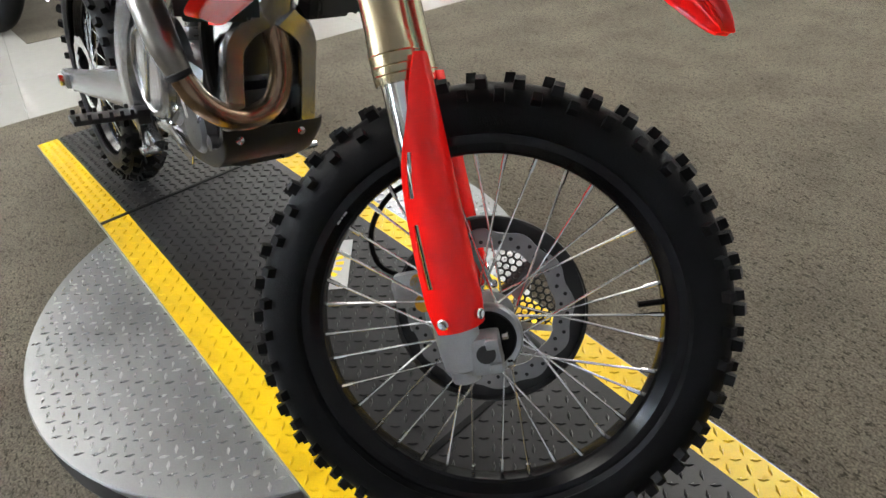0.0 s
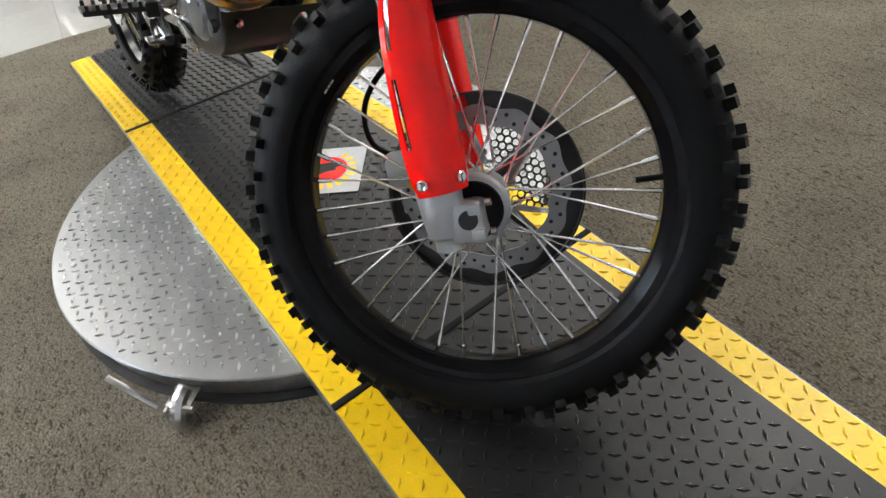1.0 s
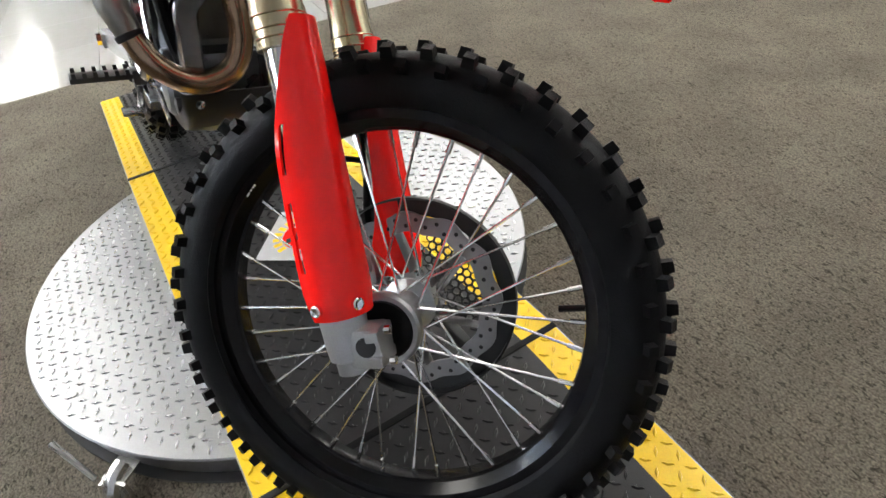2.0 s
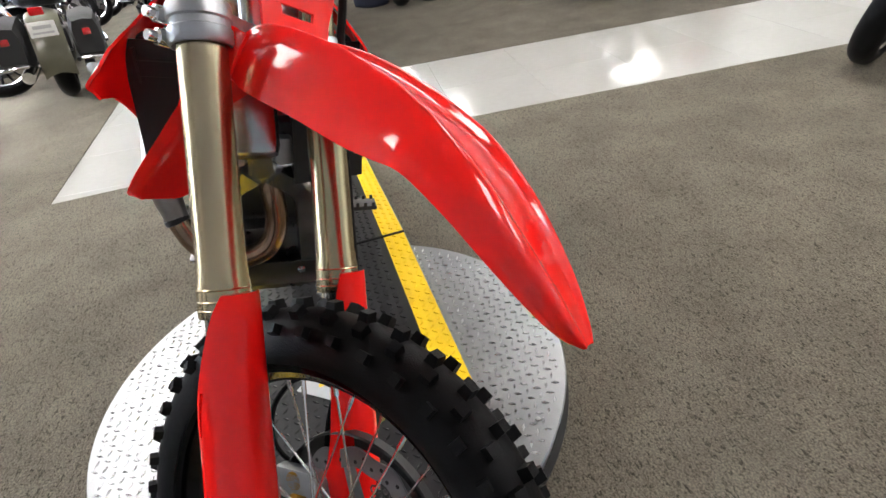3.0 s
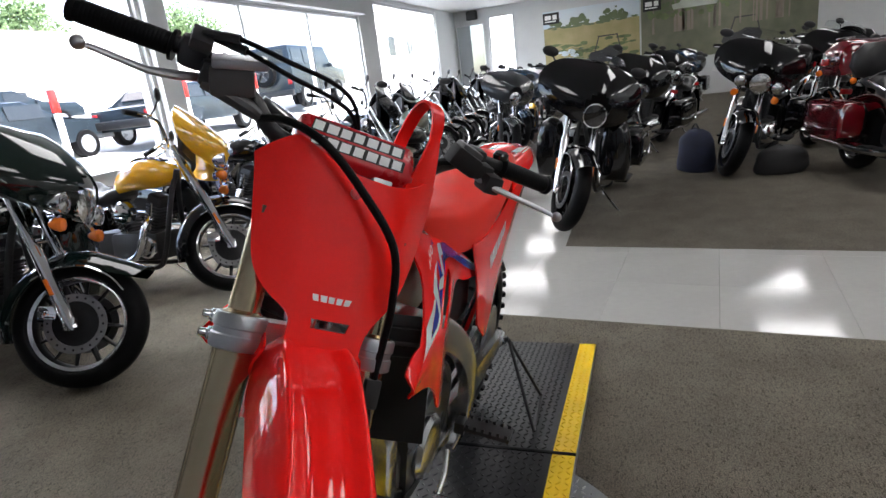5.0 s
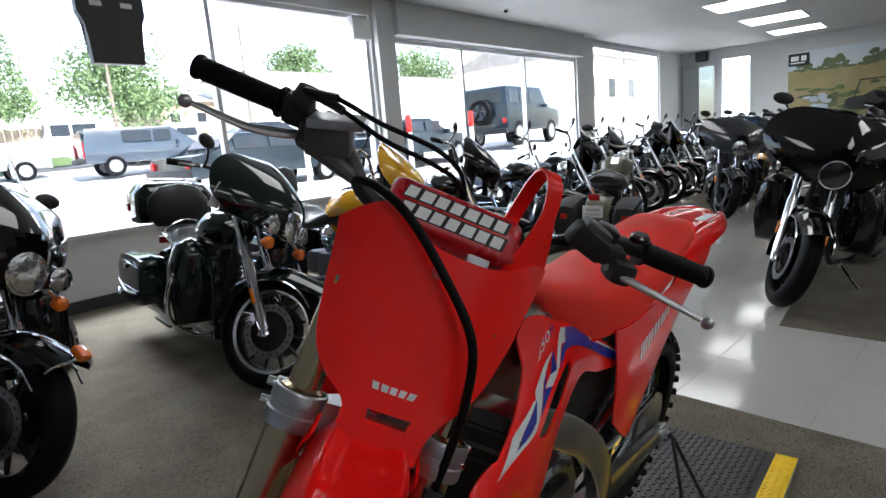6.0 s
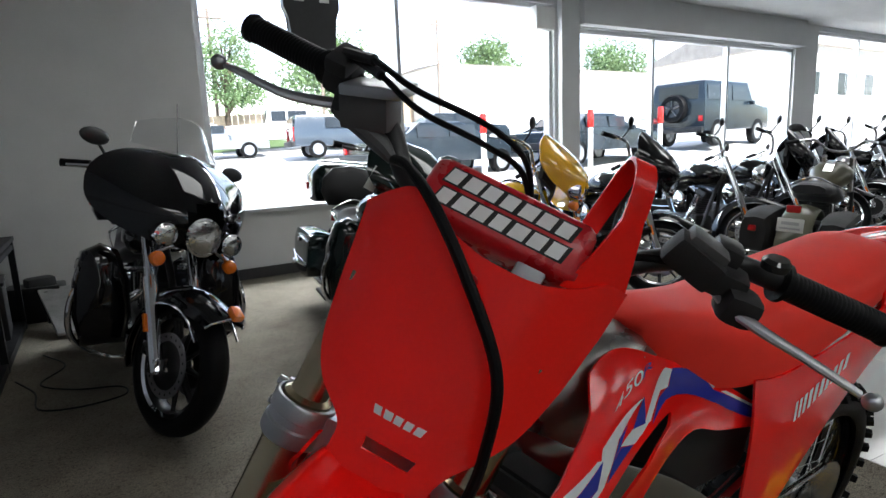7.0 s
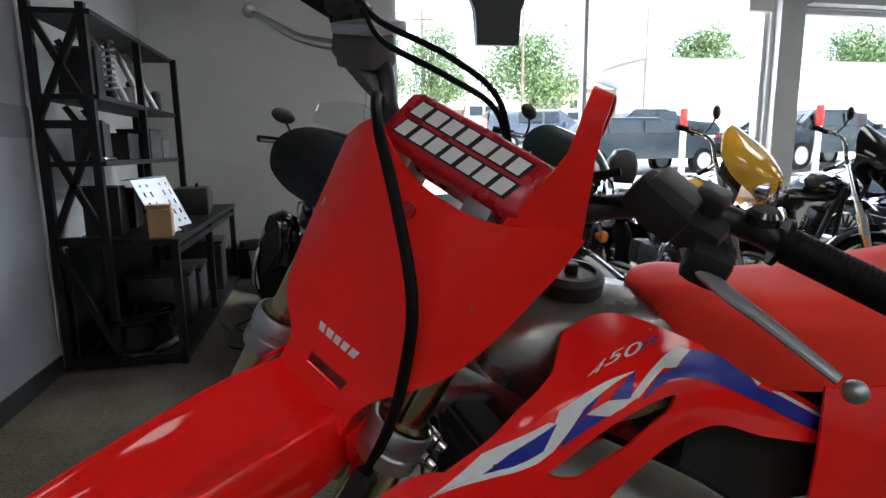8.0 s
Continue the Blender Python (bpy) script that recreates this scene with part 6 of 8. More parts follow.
def road_bike(m, label, paint, fairing=True, screen=0.0, pack=False, bags=True, lowers=False, bars=False, spots=True, rim="rim_dark", spokes=9, accent=None,
              chromework="chrome", turn=0.0, plate=False, antenna=False, tag=False, backrest=False, apron=False, group="parked motorcycles", fender_lamp=False, bagpaint=None, tankpaint=None, lens="lamp_glass"):
    """A heavy V-twin road bike; its front axle stands over the origin and it points along x."""
    bk = thing("motorcycle", m @ Matrix.Scale(1.07, 4), label, "motorcycle", group)
    RF_, RR_, WB = 0.325, 0.315, 1.625
    st = None
    piv = V((-0.06, 0, RF_))
    axd = V((-math.sin(radians(28)), 0, math.cos(radians(28))))
    if turn:
        st = Matrix.Translation(piv) @ Matrix.Rotation(radians(turn), 4, axd) @ Matrix.Translation(-piv)
    tr = lambda b: moved(b, st) if st is not None else b
    fp = lambda y, h: V((0, y, RF_)) + axd * h
    cast_wheel(bk, "front_wheel", 0, RF_, 0.065, 0.225, rim, spokes, steer=st)
    cast_wheel(bk, "rear_wheel", -WB, RR_, 0.075, 0.205, rim, spokes, disc=False)
    for sd in (-1, 1):
        b = tube(bmesh.new(), [fp(0.115 * sd, -0.03), fp(0.115 * sd, 0.04), fp(0.115 * sd, 0.42)], [0.030, 0.033, 0.033], 16, 1)
        box(b, fp(0.115 * sd, 0.0) , (0.06, 0.05, 0.07), None, 0.012)
        leg = part("fork_leg", tr(b), chromework)
        leg.parent = bk
        part("fork_stanchion", tr(tube(bmesh.new(), [fp(0.115 * sd, 0.40), fp(0.115 * sd, 0.80)], 0.025, 14, 1)), "chrome", bk)
        part("reflector", tr(boxes((fp(0.155 * sd, 0.20), (0.016, 0.012, 0.085), Matrix.Rotation(radians(-28), 4, "Y"), 0.004))), "amber_lens", bk)
        b = boxes((fp(0.09 * sd, 0.06) + V((-0.09, 0, 0)), (0.09, 0.035, 0.07), None, 0.012))
        part("caliper", tr(b), chromework, bk)
    # front mudguard over the wheel
    rows = []
    for a in range(-48, 116, 14):
        t = radians(a)
        r = RF_ + 0.045
        wv = 0.105 if -30 < a < 105 else 0.095
        rows.append([((r - 0.085 * abs(s) ** 3) * math.sin(-t) + max(0, -a - 28) * 0.0028, s * wv, RF_ + (r - 0.085 * abs(s) ** 3) * math.cos(t) + max(0, -a - 28) * 0.0022) for s in (-1, -0.93, -0.8, -0.5, 0, 0.5, 0.8, 0.93, 1)])
    guard = part("front_mudguard", tr(shell(rows, 3, 3, 0.006)), paint, bk, sharp=60)
    if fender_lamp:
        part("mudguard_lamp", tr(boxes(((0.325, 0, RF_ + 0.312), (0.07, 0.05, 0.035), Matrix.Rotation(radians(35), 4, "Y"), 0.01))), "amber_lens", bk)
        part("mudguard_trim", tr(tube(bmesh.new(), [(0.268, -0.096, RF_ + 0.234), (0.302, -0.076, RF_ + 0.264), (0.334, 0, RF_ + 0.292), (0.302, 0.076, RF_ + 0.264), (0.268, 0.096, RF_ + 0.234)], 0.007, 8, 4)), "chrome", bk)
    for sd in (-1, 1):
        part("guard_trim", tr(tube(bmesh.new(), [(0.235, 0.110 * sd, RF_ + 0.165), (0.16, 0.113 * sd, RF_ + 0.238), (0.04, 0.113 * sd, RF_ + 0.284), (-0.10, 0.113 * sd, RF_ + 0.268), (-0.20, 0.113 * sd, RF_ + 0.208)], 0.006, 6, 4)), "chrome", bk)
    # nacelle, lamps, bars
    lz, lx = 0.93, -0.02
    def lamp(y, r, z, x, nm):
        lm = Matrix.Translation((x, y, z)) @ Matrix.Rotation(radians(90), 4, "Y")
        l = part(nm, tr(turned([(r * 0.55, -0.09), (r * 0.98, -0.045), (r * 1.06, -0.004), (r * 1.06, 0.004), (r * 0.95, 0.006), (r * 0.9, 0.0)], lm, 28)), "chrome", bk)
        part("lens", tr(turned([(r * 0.92, -0.004), (r * 0.9, 0.006), (r * 0.5, 0.014)], lm, 24)), lens, l)
        return l
    lamp(0, 0.088, lz, lx, "headlight")
    if spots:
        for sd in (-1, 1):
            lamp(0.175 * sd, 0.052, lz - 0.015, lx - 0.02, "spot_lamp")
            b = turned([(0.014, -0.05), (0.032, -0.02), (0.036, 0.0), (0.030, 0.014), (0.012, 0.022)], Matrix.Translation((lx - 0.02, 0.19 * sd, lz - 0.125)) @ Matrix.Rotation(radians(90), 4, "Y"), 18)
            part("indicator", tr(b), "amber_lens", bk)
        part("lamp_bar", tr(tube(bmesh.new(), [(lx - 0.05, -0.19, lz - 0.10), (lx - 0.06, -0.1, lz - 0.06), (lx - 0.06, 0.1, lz - 0.06), (lx - 0.05, 0.19, lz - 0.10)], 0.012, 8, 3)), "chrome", bk)
    hb = [(-0.62, -0.40, 1.15), (-0.54, -0.31, 1.17), (-0.46, -0.20, 1.18), (-0.42, -0.08, 1.09), (-0.42, 0.08, 1.09), (-0.46, 0.20, 1.18), (-0.54, 0.31, 1.17), (-0.62, 0.40, 1.15)]
    part("handlebar", tr(tube(bmesh.new(), hb, 0.013, 10, 4)), "chrome", bk)
    for sd in (-1, 1):
        part("grip", tr(tube(bmesh.new(), [(-0.545, 0.32 * sd, 1.169), (-0.63, 0.412 * sd, 1.148)], 0.019, 12, 1)), "black_rubber", bk)
        part("lever", tr(tube(bmesh.new(), [(-0.50, 0.29 * sd, 1.17), (-0.48, 0.34 * sd, 1.16), (-0.55, 0.42 * sd, 1.14)], 0.008, 8, 3)), "chrome", bk)
        part("mirror_arm", tr(tube(bmesh.new(), [(-0.50, 0.27 * sd, 1.18), (-0.46, 0.31 * sd, 1.23), (-0.44, 0.36 * sd, 1.275)], 0.007, 8, 3)), "engine_black", bk)
        b = bmesh.new()
        bmesh.ops.create_uvsphere(b, u_segments=14, v_segments=8, radius=1.0, matrix=Matrix.Translation((-0.44, 0.375 * sd, 1.295)) @ Matrix.Diagonal((0.022, 0.068, 0.040, 1)))
        part("mirror", tr(b), "black_plastic", bk)
    if fairing:
        rows = []
        for z, hw, x0, sw in ((0.90, 0.10, -0.12, 0.03), (0.93, 0.21, -0.10, 0.11), (0.975, 0.325, -0.075, 0.24), (1.05, 0.405, -0.07, 0.32), (1.13, 0.425, -0.105, 0.31), (1.205, 0.41, -0.17, 0.26), (1.27, 0.36, -0.245, 0.18), (1.318, 0.27, -0.315, 0.11), (1.340, 0.16, -0.355, 0.05)):
            rows.append([(x0 + 0.075 - sw * abs(s) ** 1.8 + 0.008 * math.cos(s * 6), s * hw, z - 0.05 + 0.02 * (1 - abs(s))) for s in [-1 + k / 6 for k in range(13)]])
        g = resample([[V(q) for q in r] for r in rows], 4, 2)
        hole = lambda u, v: ((u - 0.31) / 0.20) ** 2 + ((v - 0.5) / 0.115) ** 2 < 1
        part("fairing", tr(open_panel(bmesh.new(), g, 0.012, hole)), accent or paint, bk, sharp=60)
        part("fairing_inner", tr(shell([[(-0.25 - 0.06 * abs(s), s * 0.30, z) for s in (-1, -0.5, 0, 0.5, 1)] for z in (0.93, 1.02, 1.11, 1.20)], 2, 3, 0.03)), "black_matte", bk)
        if screen:
            rows = [[(-0.262 - 0.45 * (z - 1.33) - 0.14 * abs(s) ** 2, s * (0.23 - 0.25 * (z - 1.33)), z - 0.4 * (z - 1.33) * abs(s) ** 2) for s in (-1, -0.6, -0.2, 0.2, 0.6, 1)] for z in (1.30, 1.30 + screen * 0.5, 1.30 + screen)]
            part("windscreen", tr(shell(rows, 3, 3, 0.004)), "smoke_screen", bk, "clear curved windscreen")
    # frame, tank, seat
    part("frame", tube(tube(bmesh.new(), [(-0.36, 0, 0.90), (-0.42, 0.04, 0.70), (-0.50, 0.10, 0.30), (-0.62, 0.12, 0.20), (-1.15, 0.12, 0.20)], 0.019, 10, 4), [(-0.36, 0, 0.90), (-0.42, -0.04, 0.70), (-0.50, -0.10, 0.30), (-0.62, -0.12, 0.20), (-1.15, -0.12, 0.20)], 0.019, 10, 4), "engine_black", bk)
    part("fuel_tank", teardrop(((-0.38, 0.05, 0.84, 0.90), (-0.44, 0.12, 0.80, 0.95), (-0.55, 0.165, 0.78, 0.99), (-0.70, 0.165, 0.78, 0.985), (-0.84, 0.12, 0.76, 0.92), (-0.92, 0.06, 0.75, 0.84)), OVAL), tankpaint or paint, bk, sharp=70)
    part("tank_console", shell([[(x, s * 0.035, z) for s in (-1, 0, 1)] for x, z in ((-0.46, 0.972), (-0.58, 1.0), (-0.72, 0.99), (-0.86, 0.915))], 3, 2, 0.012), "chrome", bk)
    part("seat", teardrop(((-0.84, 0.07, 0.74, 0.82), (-0.92, 0.15, 0.70, 0.80), (-1.04, 0.185, 0.66, 0.765), (-1.16, 0.185, 0.67, 0.80), (-1.24, 0.17, 0.70, 0.86), (-1.32, 0.16, 0.74, 0.855), (-1.48, 0.15, 0.76, 0.86), (-1.58, 0.12, 0.78, 0.85)), OVAL), "leather", bk, sharp=70)
    part("seat_rail", tube(bmesh.new(), [(-1.06, -0.19, 0.74), (-1.22, -0.20, 0.80), (-1.36, -0.17, 0.83), (-1.40, 0, 0.90), (-1.36, 0.17, 0.83), (-1.22, 0.20, 0.80), (-1.06, 0.19, 0.74)], 0.008, 8, 4), "chrome", bk)
    if backrest:
        part("backrest", teardrop(((-1.52, 0.10, 0.92, 1.16), (-1.56, 0.14, 0.90, 1.20), (-1.62, 0.14, 0.92, 1.19), (-1.65, 0.10, 0.94, 1.15)), OVAL), "leather", bk, sharp=70)
    # engine
    b = boxes(((-0.76, 0, 0.36), (0.46, 0.26, 0.22), None, 0.05), ((-1.02, 0, 0.38), (0.24, 0.24, 0.20), None, 0.05))
    eng = part("engine_case", b, "engine_black", bk)
    for ang, x in ((-22, -0.665), (24, -0.855)):
        mm = Matrix.Translation((x, 0, 0.44)) @ Matrix.Rotation(radians(-ang), 4, "Y")
        b = bmesh.new()
        levels = [(0.0, 0.05, 0.06)]
        for k in range(9):
            z_ = 0.024 + 0.024 * k
            levels += [(z_, 0.05, 0.06), (z_ + 0.001, 0.0625, 0.075), (z_ + 0.011, 0.0625, 0.075), (z_ + 0.012, 0.05, 0.06)]
        levels += [(0.25, 0.05, 0.06), (0.252, 0.065, 0.07), (0.30, 0.062, 0.066), (0.315, 0.045, 0.05)]
        skin(b, [[V((sx * px, sy * py, z_)) for px, py in ((-1, -0.8), (-0.8, -1), (0.8, -1), (1, -0.8), (1, 0.8), (0.8, 1), (-0.8, 1), (-1, 0.8))] for z_, sx, sy in levels])
        part("cylinder", moved(b, mm), "engine_black", eng)
        for sd in (-1,):
            part("pushrod_tube", moved(tube(bmesh.new(), [(0.03, -0.09, -0.02), (0.01, -0.085, 0.26)], 0.012, 8, 1), mm), "chrome", eng)
    b = turned([(0.078, 0.0), (0.085, 0.01), (0.085, 0.05), (0.07, 0.062), (0.03, 0.066)], Matrix.Translation((-0.755, -0.125, 0.62)) @ Matrix.Rotation(radians(90), 4, "X"), 28)
    part("air_cleaner", b, "chrome", bk)
    b = turned([(0.085, 0.0), (0.085, 0.02), (0.07, 0.03)], Matrix.Translation((-0.62, -0.13, 0.36)) @ Matrix.Rotation(radians(90), 4, "X"), 28)
    part("timing_cover", b, "chrome", bk)
    part("primary_cover", teardrop(((-0.56, 0.05, 0.28, 0.42), (-0.64, 0.06, 0.25, 0.45), (-0.95, 0.06, 0.27, 0.46), (-1.08, 0.04, 0.30, 0.42)), tuple((a + 2.6, c) for a, c in OVAL)), "chrome", bk, sharp=60)
    for sd, y in ((-1, -0.19), (1, 0.20)):
        pts = [(-0.60, -0.06, 0.58), (-0.58, -0.17, 0.50), (-0.66, -0.19, 0.32), (-0.85, -0.20, 0.25), (-1.2, -0.21, 0.24), (-2.02, -0.22, 0.25)]
        if sd > 0:
            pts = [(-1.05, 0.10, 0.22), (-1.2, 0.20, 0.23), (-1.5, 0.22, 0.24), (-2.02, 0.22, 0.25)]
        part("exhaust_pipe", tube(bmesh.new(), pts, [0.024] * 3 + [0.030, 0.045, 0.045] if sd < 0 else [0.024, 0.035, 0.045, 0.045], 14, 5), "chrome", bk)
    rows = []
    for a in range(-100, 60, 16):
        t = radians(a)
        rows.append([(-WB + (RR_ + 0.05) * math.sin(t), s * 0.115, RR_ + (RR_ + 0.06) * math.cos(t) - 0.04 * s * s) for s in (-1, -0.8, 0, 0.8, 1)])
    part("rear_mudguard", shell(rows, 3, 3, 0.006), paint, bk, sharp=60)
    part("tail_lamp", boxes(((-2.03, 0, 0.70), (0.05, 0.10, 0.06), None, 0.015)), "red_lens", bk)
    if bags:
        for sd in (-1, 1):
            b = teardrop(((-1.30, 0.085, 0.36, 0.60), (-1.36, 0.105, 0.30, 0.64), (-1.60, 0.11, 0.29, 0.655), (-1.90, 0.11, 0.31, 0.645), (-2.03, 0.09, 0.36, 0.61)), ((-0.9, 0.0), (-1.0, 0.15), (-1.0, 0.7), (-0.8, 0.95), (0, 1.0), (0.8, 0.95), (1.0, 0.7), (1.0, 0.15), (0.9, 0.0)))
            bag = part("saddlebag", moved(b, Matrix.Translation((0, 0.265 * sd, 0))), bagpaint or paint, bk, sharp=50)
            part("bag_latch", boxes(((-1.66, 0.382 * sd, 0.56), (0.06, 0.012, 0.035), None, 0.004)), "chrome", bag)
            part("bag_rail", tube(bmesh.new(), [(-1.32, 0.385 * sd, 0.40), (-1.60, 0.395 * sd, 0.385), (-1.98, 0.365 * sd, 0.42)], 0.010, 8, 3), "chrome", bag)
            part("bag_bumper", tube(bmesh.new(), [(-1.86, 0.392 * sd, 0.33), (-2.02, 0.372 * sd, 0.33), (-2.075, 0.28 * sd, 0.34), (-2.06, 0.18 * sd, 0.34)], 0.012, 8, 4), "chrome", bag)
            part("bag_trim", tube(bmesh.new(), [(-1.33, 0.372 * sd, 0.575), (-1.60, 0.380 * sd, 0.598), (-1.98, 0.355 * sd, 0.575)], 0.005, 6, 4), "chrome", bag)
            part("tail_light", boxes(((-2.035, 0.27 * sd, 0.52), (0.03, 0.06, 0.05), None, 0.01)), "red_lens", bk)
    if pack:
        b = teardrop(((-1.62, 0.22, 0.88, 1.10), (-1.68, 0.27, 0.86, 1.17), (-1.86, 0.28, 0.86, 1.18), (-2.04, 0.27, 0.87, 1.14), (-2.10, 0.22, 0.90, 1.08)), ((-0.9, 0.0), (-1.0, 0.2), (-1.0, 0.7), (-0.8, 0.95), (0, 1.0), (0.8, 0.95), (1.0, 0.7), (1.0, 0.2), (0.9, 0.0)))
        tp_ = part("tour_pack", b, paint, bk, sharp=50)
        part("passenger_pad", teardrop(((-1.54, 0.16, 0.86, 1.12), (-1.58, 0.22, 0.84, 1.16), (-1.64, 0.22, 0.86, 1.15)), OVAL), "leather", bk, sharp=70)
        part("pack_rack", tube(bmesh.new(), [(-1.70, -0.18, 1.20), (-2.0, -0.18, 1.19), (-2.03, 0, 1.19), (-2.0, 0.18, 1.19), (-1.70, 0.18, 1.20)], 0.009, 8, 3), "chrome", tp_)
        for sd in (-1, 1):
            part("side_light", boxes(((-1.95, 0.285 * sd, 0.98), (0.14, 0.012, 0.06), None, 0.004)), "red_lens", tp_)
    if lowers:
        for sd in (-1, 1):
            b = teardrop(((-0.36, 0.05, 0.46, 0.76), (-0.39, 0.11, 0.37, 0.83), (-0.47, 0.13, 0.33, 0.85), (-0.56, 0.11, 0.34, 0.82), (-0.61, 0.06, 0.40, 0.74)), OVAL)
            part("leg_fairing", moved(b, Matrix.Translation((0, 0.27 * sd, 0))), paint, bk, sharp=70)
    if bars:
        for sd in (-1, 1):
            part("crash_bar", tube(bmesh.new(), [(-0.44, 0.08 * sd, 0.72), (-0.42, 0.30 * sd, 0.70), (-0.43, 0.40 * sd, 0.58), (-0.46, 0.40 * sd, 0.38), (-0.52, 0.26 * sd, 0.25), (-0.58, 0.10 * sd, 0.22)], 0.015, 10, 5), "chrome", bk)
    for sd in (-1, 1):
        b = boxes(((-0.84, 0.30 * sd, 0.285), (0.32, 0.11, 0.022), None, 0.008))
        box(b, (-0.84, 0.20 * sd, 0.27), (0.05, 0.12, 0.03), None, 0.008)
        part("footboard", b, "black_rubber", bk)
    part("kickstand", tube(bmesh.new(), [(-0.70, 0.13, 0.20), (-0.66, 0.26, 0.07), (-0.62, 0.34, 0.012), (-0.56, 0.36, 0.012)], 0.010, 8, 3), "chrome", bk)
    if plate:
        part("number_plate", boxes(((-2.085, 0, 0.58), (0.006, 0.18, 0.105), None, 0.002)), "tag_white", bk, "white paper plate")
        part("plate_bar", boxes(((-2.0895, 0, 0.595), (0.002, 0.12, 0.024)), ((-2.0895, 0, 0.555), (0.002, 0.14, 0.014))), "grey_mark", bk, smooth=False)
    if antenna:
        part("antenna", tube(bmesh.new(), [(-1.98, 0.29, 1.0), (-2.03, 0.30, 1.72)], 0.003, 6, 1), "black_plastic", bk)
    if tag:
        part("price_tag", tr(boxes(((-0.30, -0.36, 1.0), (0.004, 0.09, 0.14), Matrix.Rotation(radians(15), 4, "Y"), 0.001))), "tag_white", bk, "blank white price card")
    return bk


def parked(x, y, heading, lean=-6):
    """The pose of a parked bike whose front tyre stands at x, y, leaning on its stand."""
    return place(x, y, 0, 0, 0, heading) @ pose(0, 0, 0, lean, 0, 0)


road_bike(parked(0.10, -2.36, 91), "black touring motorcycle with fairing, windscreen and chrome lamps", "paint_black", screen=0.19, lowers=True, bars=True, pack=True, turn=26, antenna=True, fender_lamp=True, spokes=9)
road_bike(parked(-1.22, -2.34, 81), "dark green touring motorcycle with tour pack and crash bars", "paint_green", screen=0.0, pack=True, bars=True, lowers=True, turn=40, tag=True, spokes=12)
road_bike(parked(-2.62, -2.46, 91), "yellow and black cruiser with a glossy yellow fairing", "paint_black", accent="paint_yellow", tankpaint="paint_yellow", backrest=True, bags=True, turn=44, spokes=12, bagpaint="paint_black")
blk = road_bike(parked(-3.77, -2.54, 84), "black cruiser with chrome engine and black fairing", "paint_black", turn=44, spots=False, spokes=10)
naked = road_bike(parked(-5.40, -2.66, 86), "black cruiser with wire wheels and no fairing", "paint_black", fairing=False, spots=False, bags=False, turn=34, spokes=16)
for k in range(12):
    x = -6.45 - 0.98 * k
    copy_thing(naked if k % 3 == 2 else blk, parked(x, -2.72 - 0.045 * k, (85, 88, 83)[k % 3]))
olive = road_bike(parked(-6.62, -2.45, 196, 4), "olive cruiser seen from behind with black saddlebags and plate", "paint_olive", fairing=False, spots=False, plate=True, bagpaint="black_matte", chromework="engine_black", spokes=10)
road_bike(parked(-7.9, -1.55, 20), "near black sport tourer in the row", "paint_grey", fairing=True, spots=False, bags=False, chromework="engine_black", rim="black_gloss", spokes=6, turn=20)
sport = road_bike(parked(-9.3, -1.65, 15), "dark blue and grey motorcycle in the row", "paint_blue", fairing=True, spots=False, bags=False, chromework="engine_black", rim="black_gloss", spokes=6, turn=20)
road_bike(parked(-10.8, -1.75, 12), "yellow and black motorcycle in the row", "paint_yellow", fairing=False, spots=False, bags=False, chromework="engine_black", rim="black_gloss", spokes=6)
white = road_bike(parked(-12.2, -1.9, 10), "white motorcycle in the far row", "paint_white", fairing=True, spots=False, bags=False, chromework="engine_black", rim="black_gloss", spokes=6)
for x, y, h, src in ((-13.6, -2.0, 12, sport), (-14.9, -2.1, 10, white), (-16.2, -2.2, 12, sport)):
    copy_thing(src, parked(x, y, h))
# right of the aisle
road_bike(parked(-4.13, -0.14, -7), "black bagger with batwing fairing and black fork", "paint_black", screen=0.08, lowers=True, turn=32, spots=False, rim="black_gloss", spokes=7, lens="black_gloss")
big = road_bike(parked(-6.15, 1.35, -22), "black touring motorcycle with tour pack", "paint_black", screen=0.1, pack=True, turn=30, tag=True)
for x, y, h, src in ((-7.6, 0.1, -20, blk), (-7.9, 2.5, -20, big), (-9.4, 0.6, -18, naked), (-9.7, 3.2, -18, blk), (-11.2, 0.6, -15, blk), (-11.5, 3.2, -15, naked), (-13.2, 0.9, -12, sport), (-13.4, 3.4, -12, big), (-15.4, 1.2, -12, blk), (-15.6, 3.6, -10, naked), (-17.2, 0.6, -8, blk)):
    copy_thing(src, parked(x, y, h))
road_bike(parked(-4.52, 2.90, 12), "dark red touring motorcycle with chrome engine", "paint_red", screen=0.1, pack=True, bars=True, turn=24, spokes=8)
copy_thing(blk, parked(-5.3, 4.5, 14))
copy_thing(naked, parked(-7.6, 5.1, 14))
copy_thing(big, parked(-9.9, 5.6, 14))
copy_thing(naked, parked(-1.64, 3.13, -96))


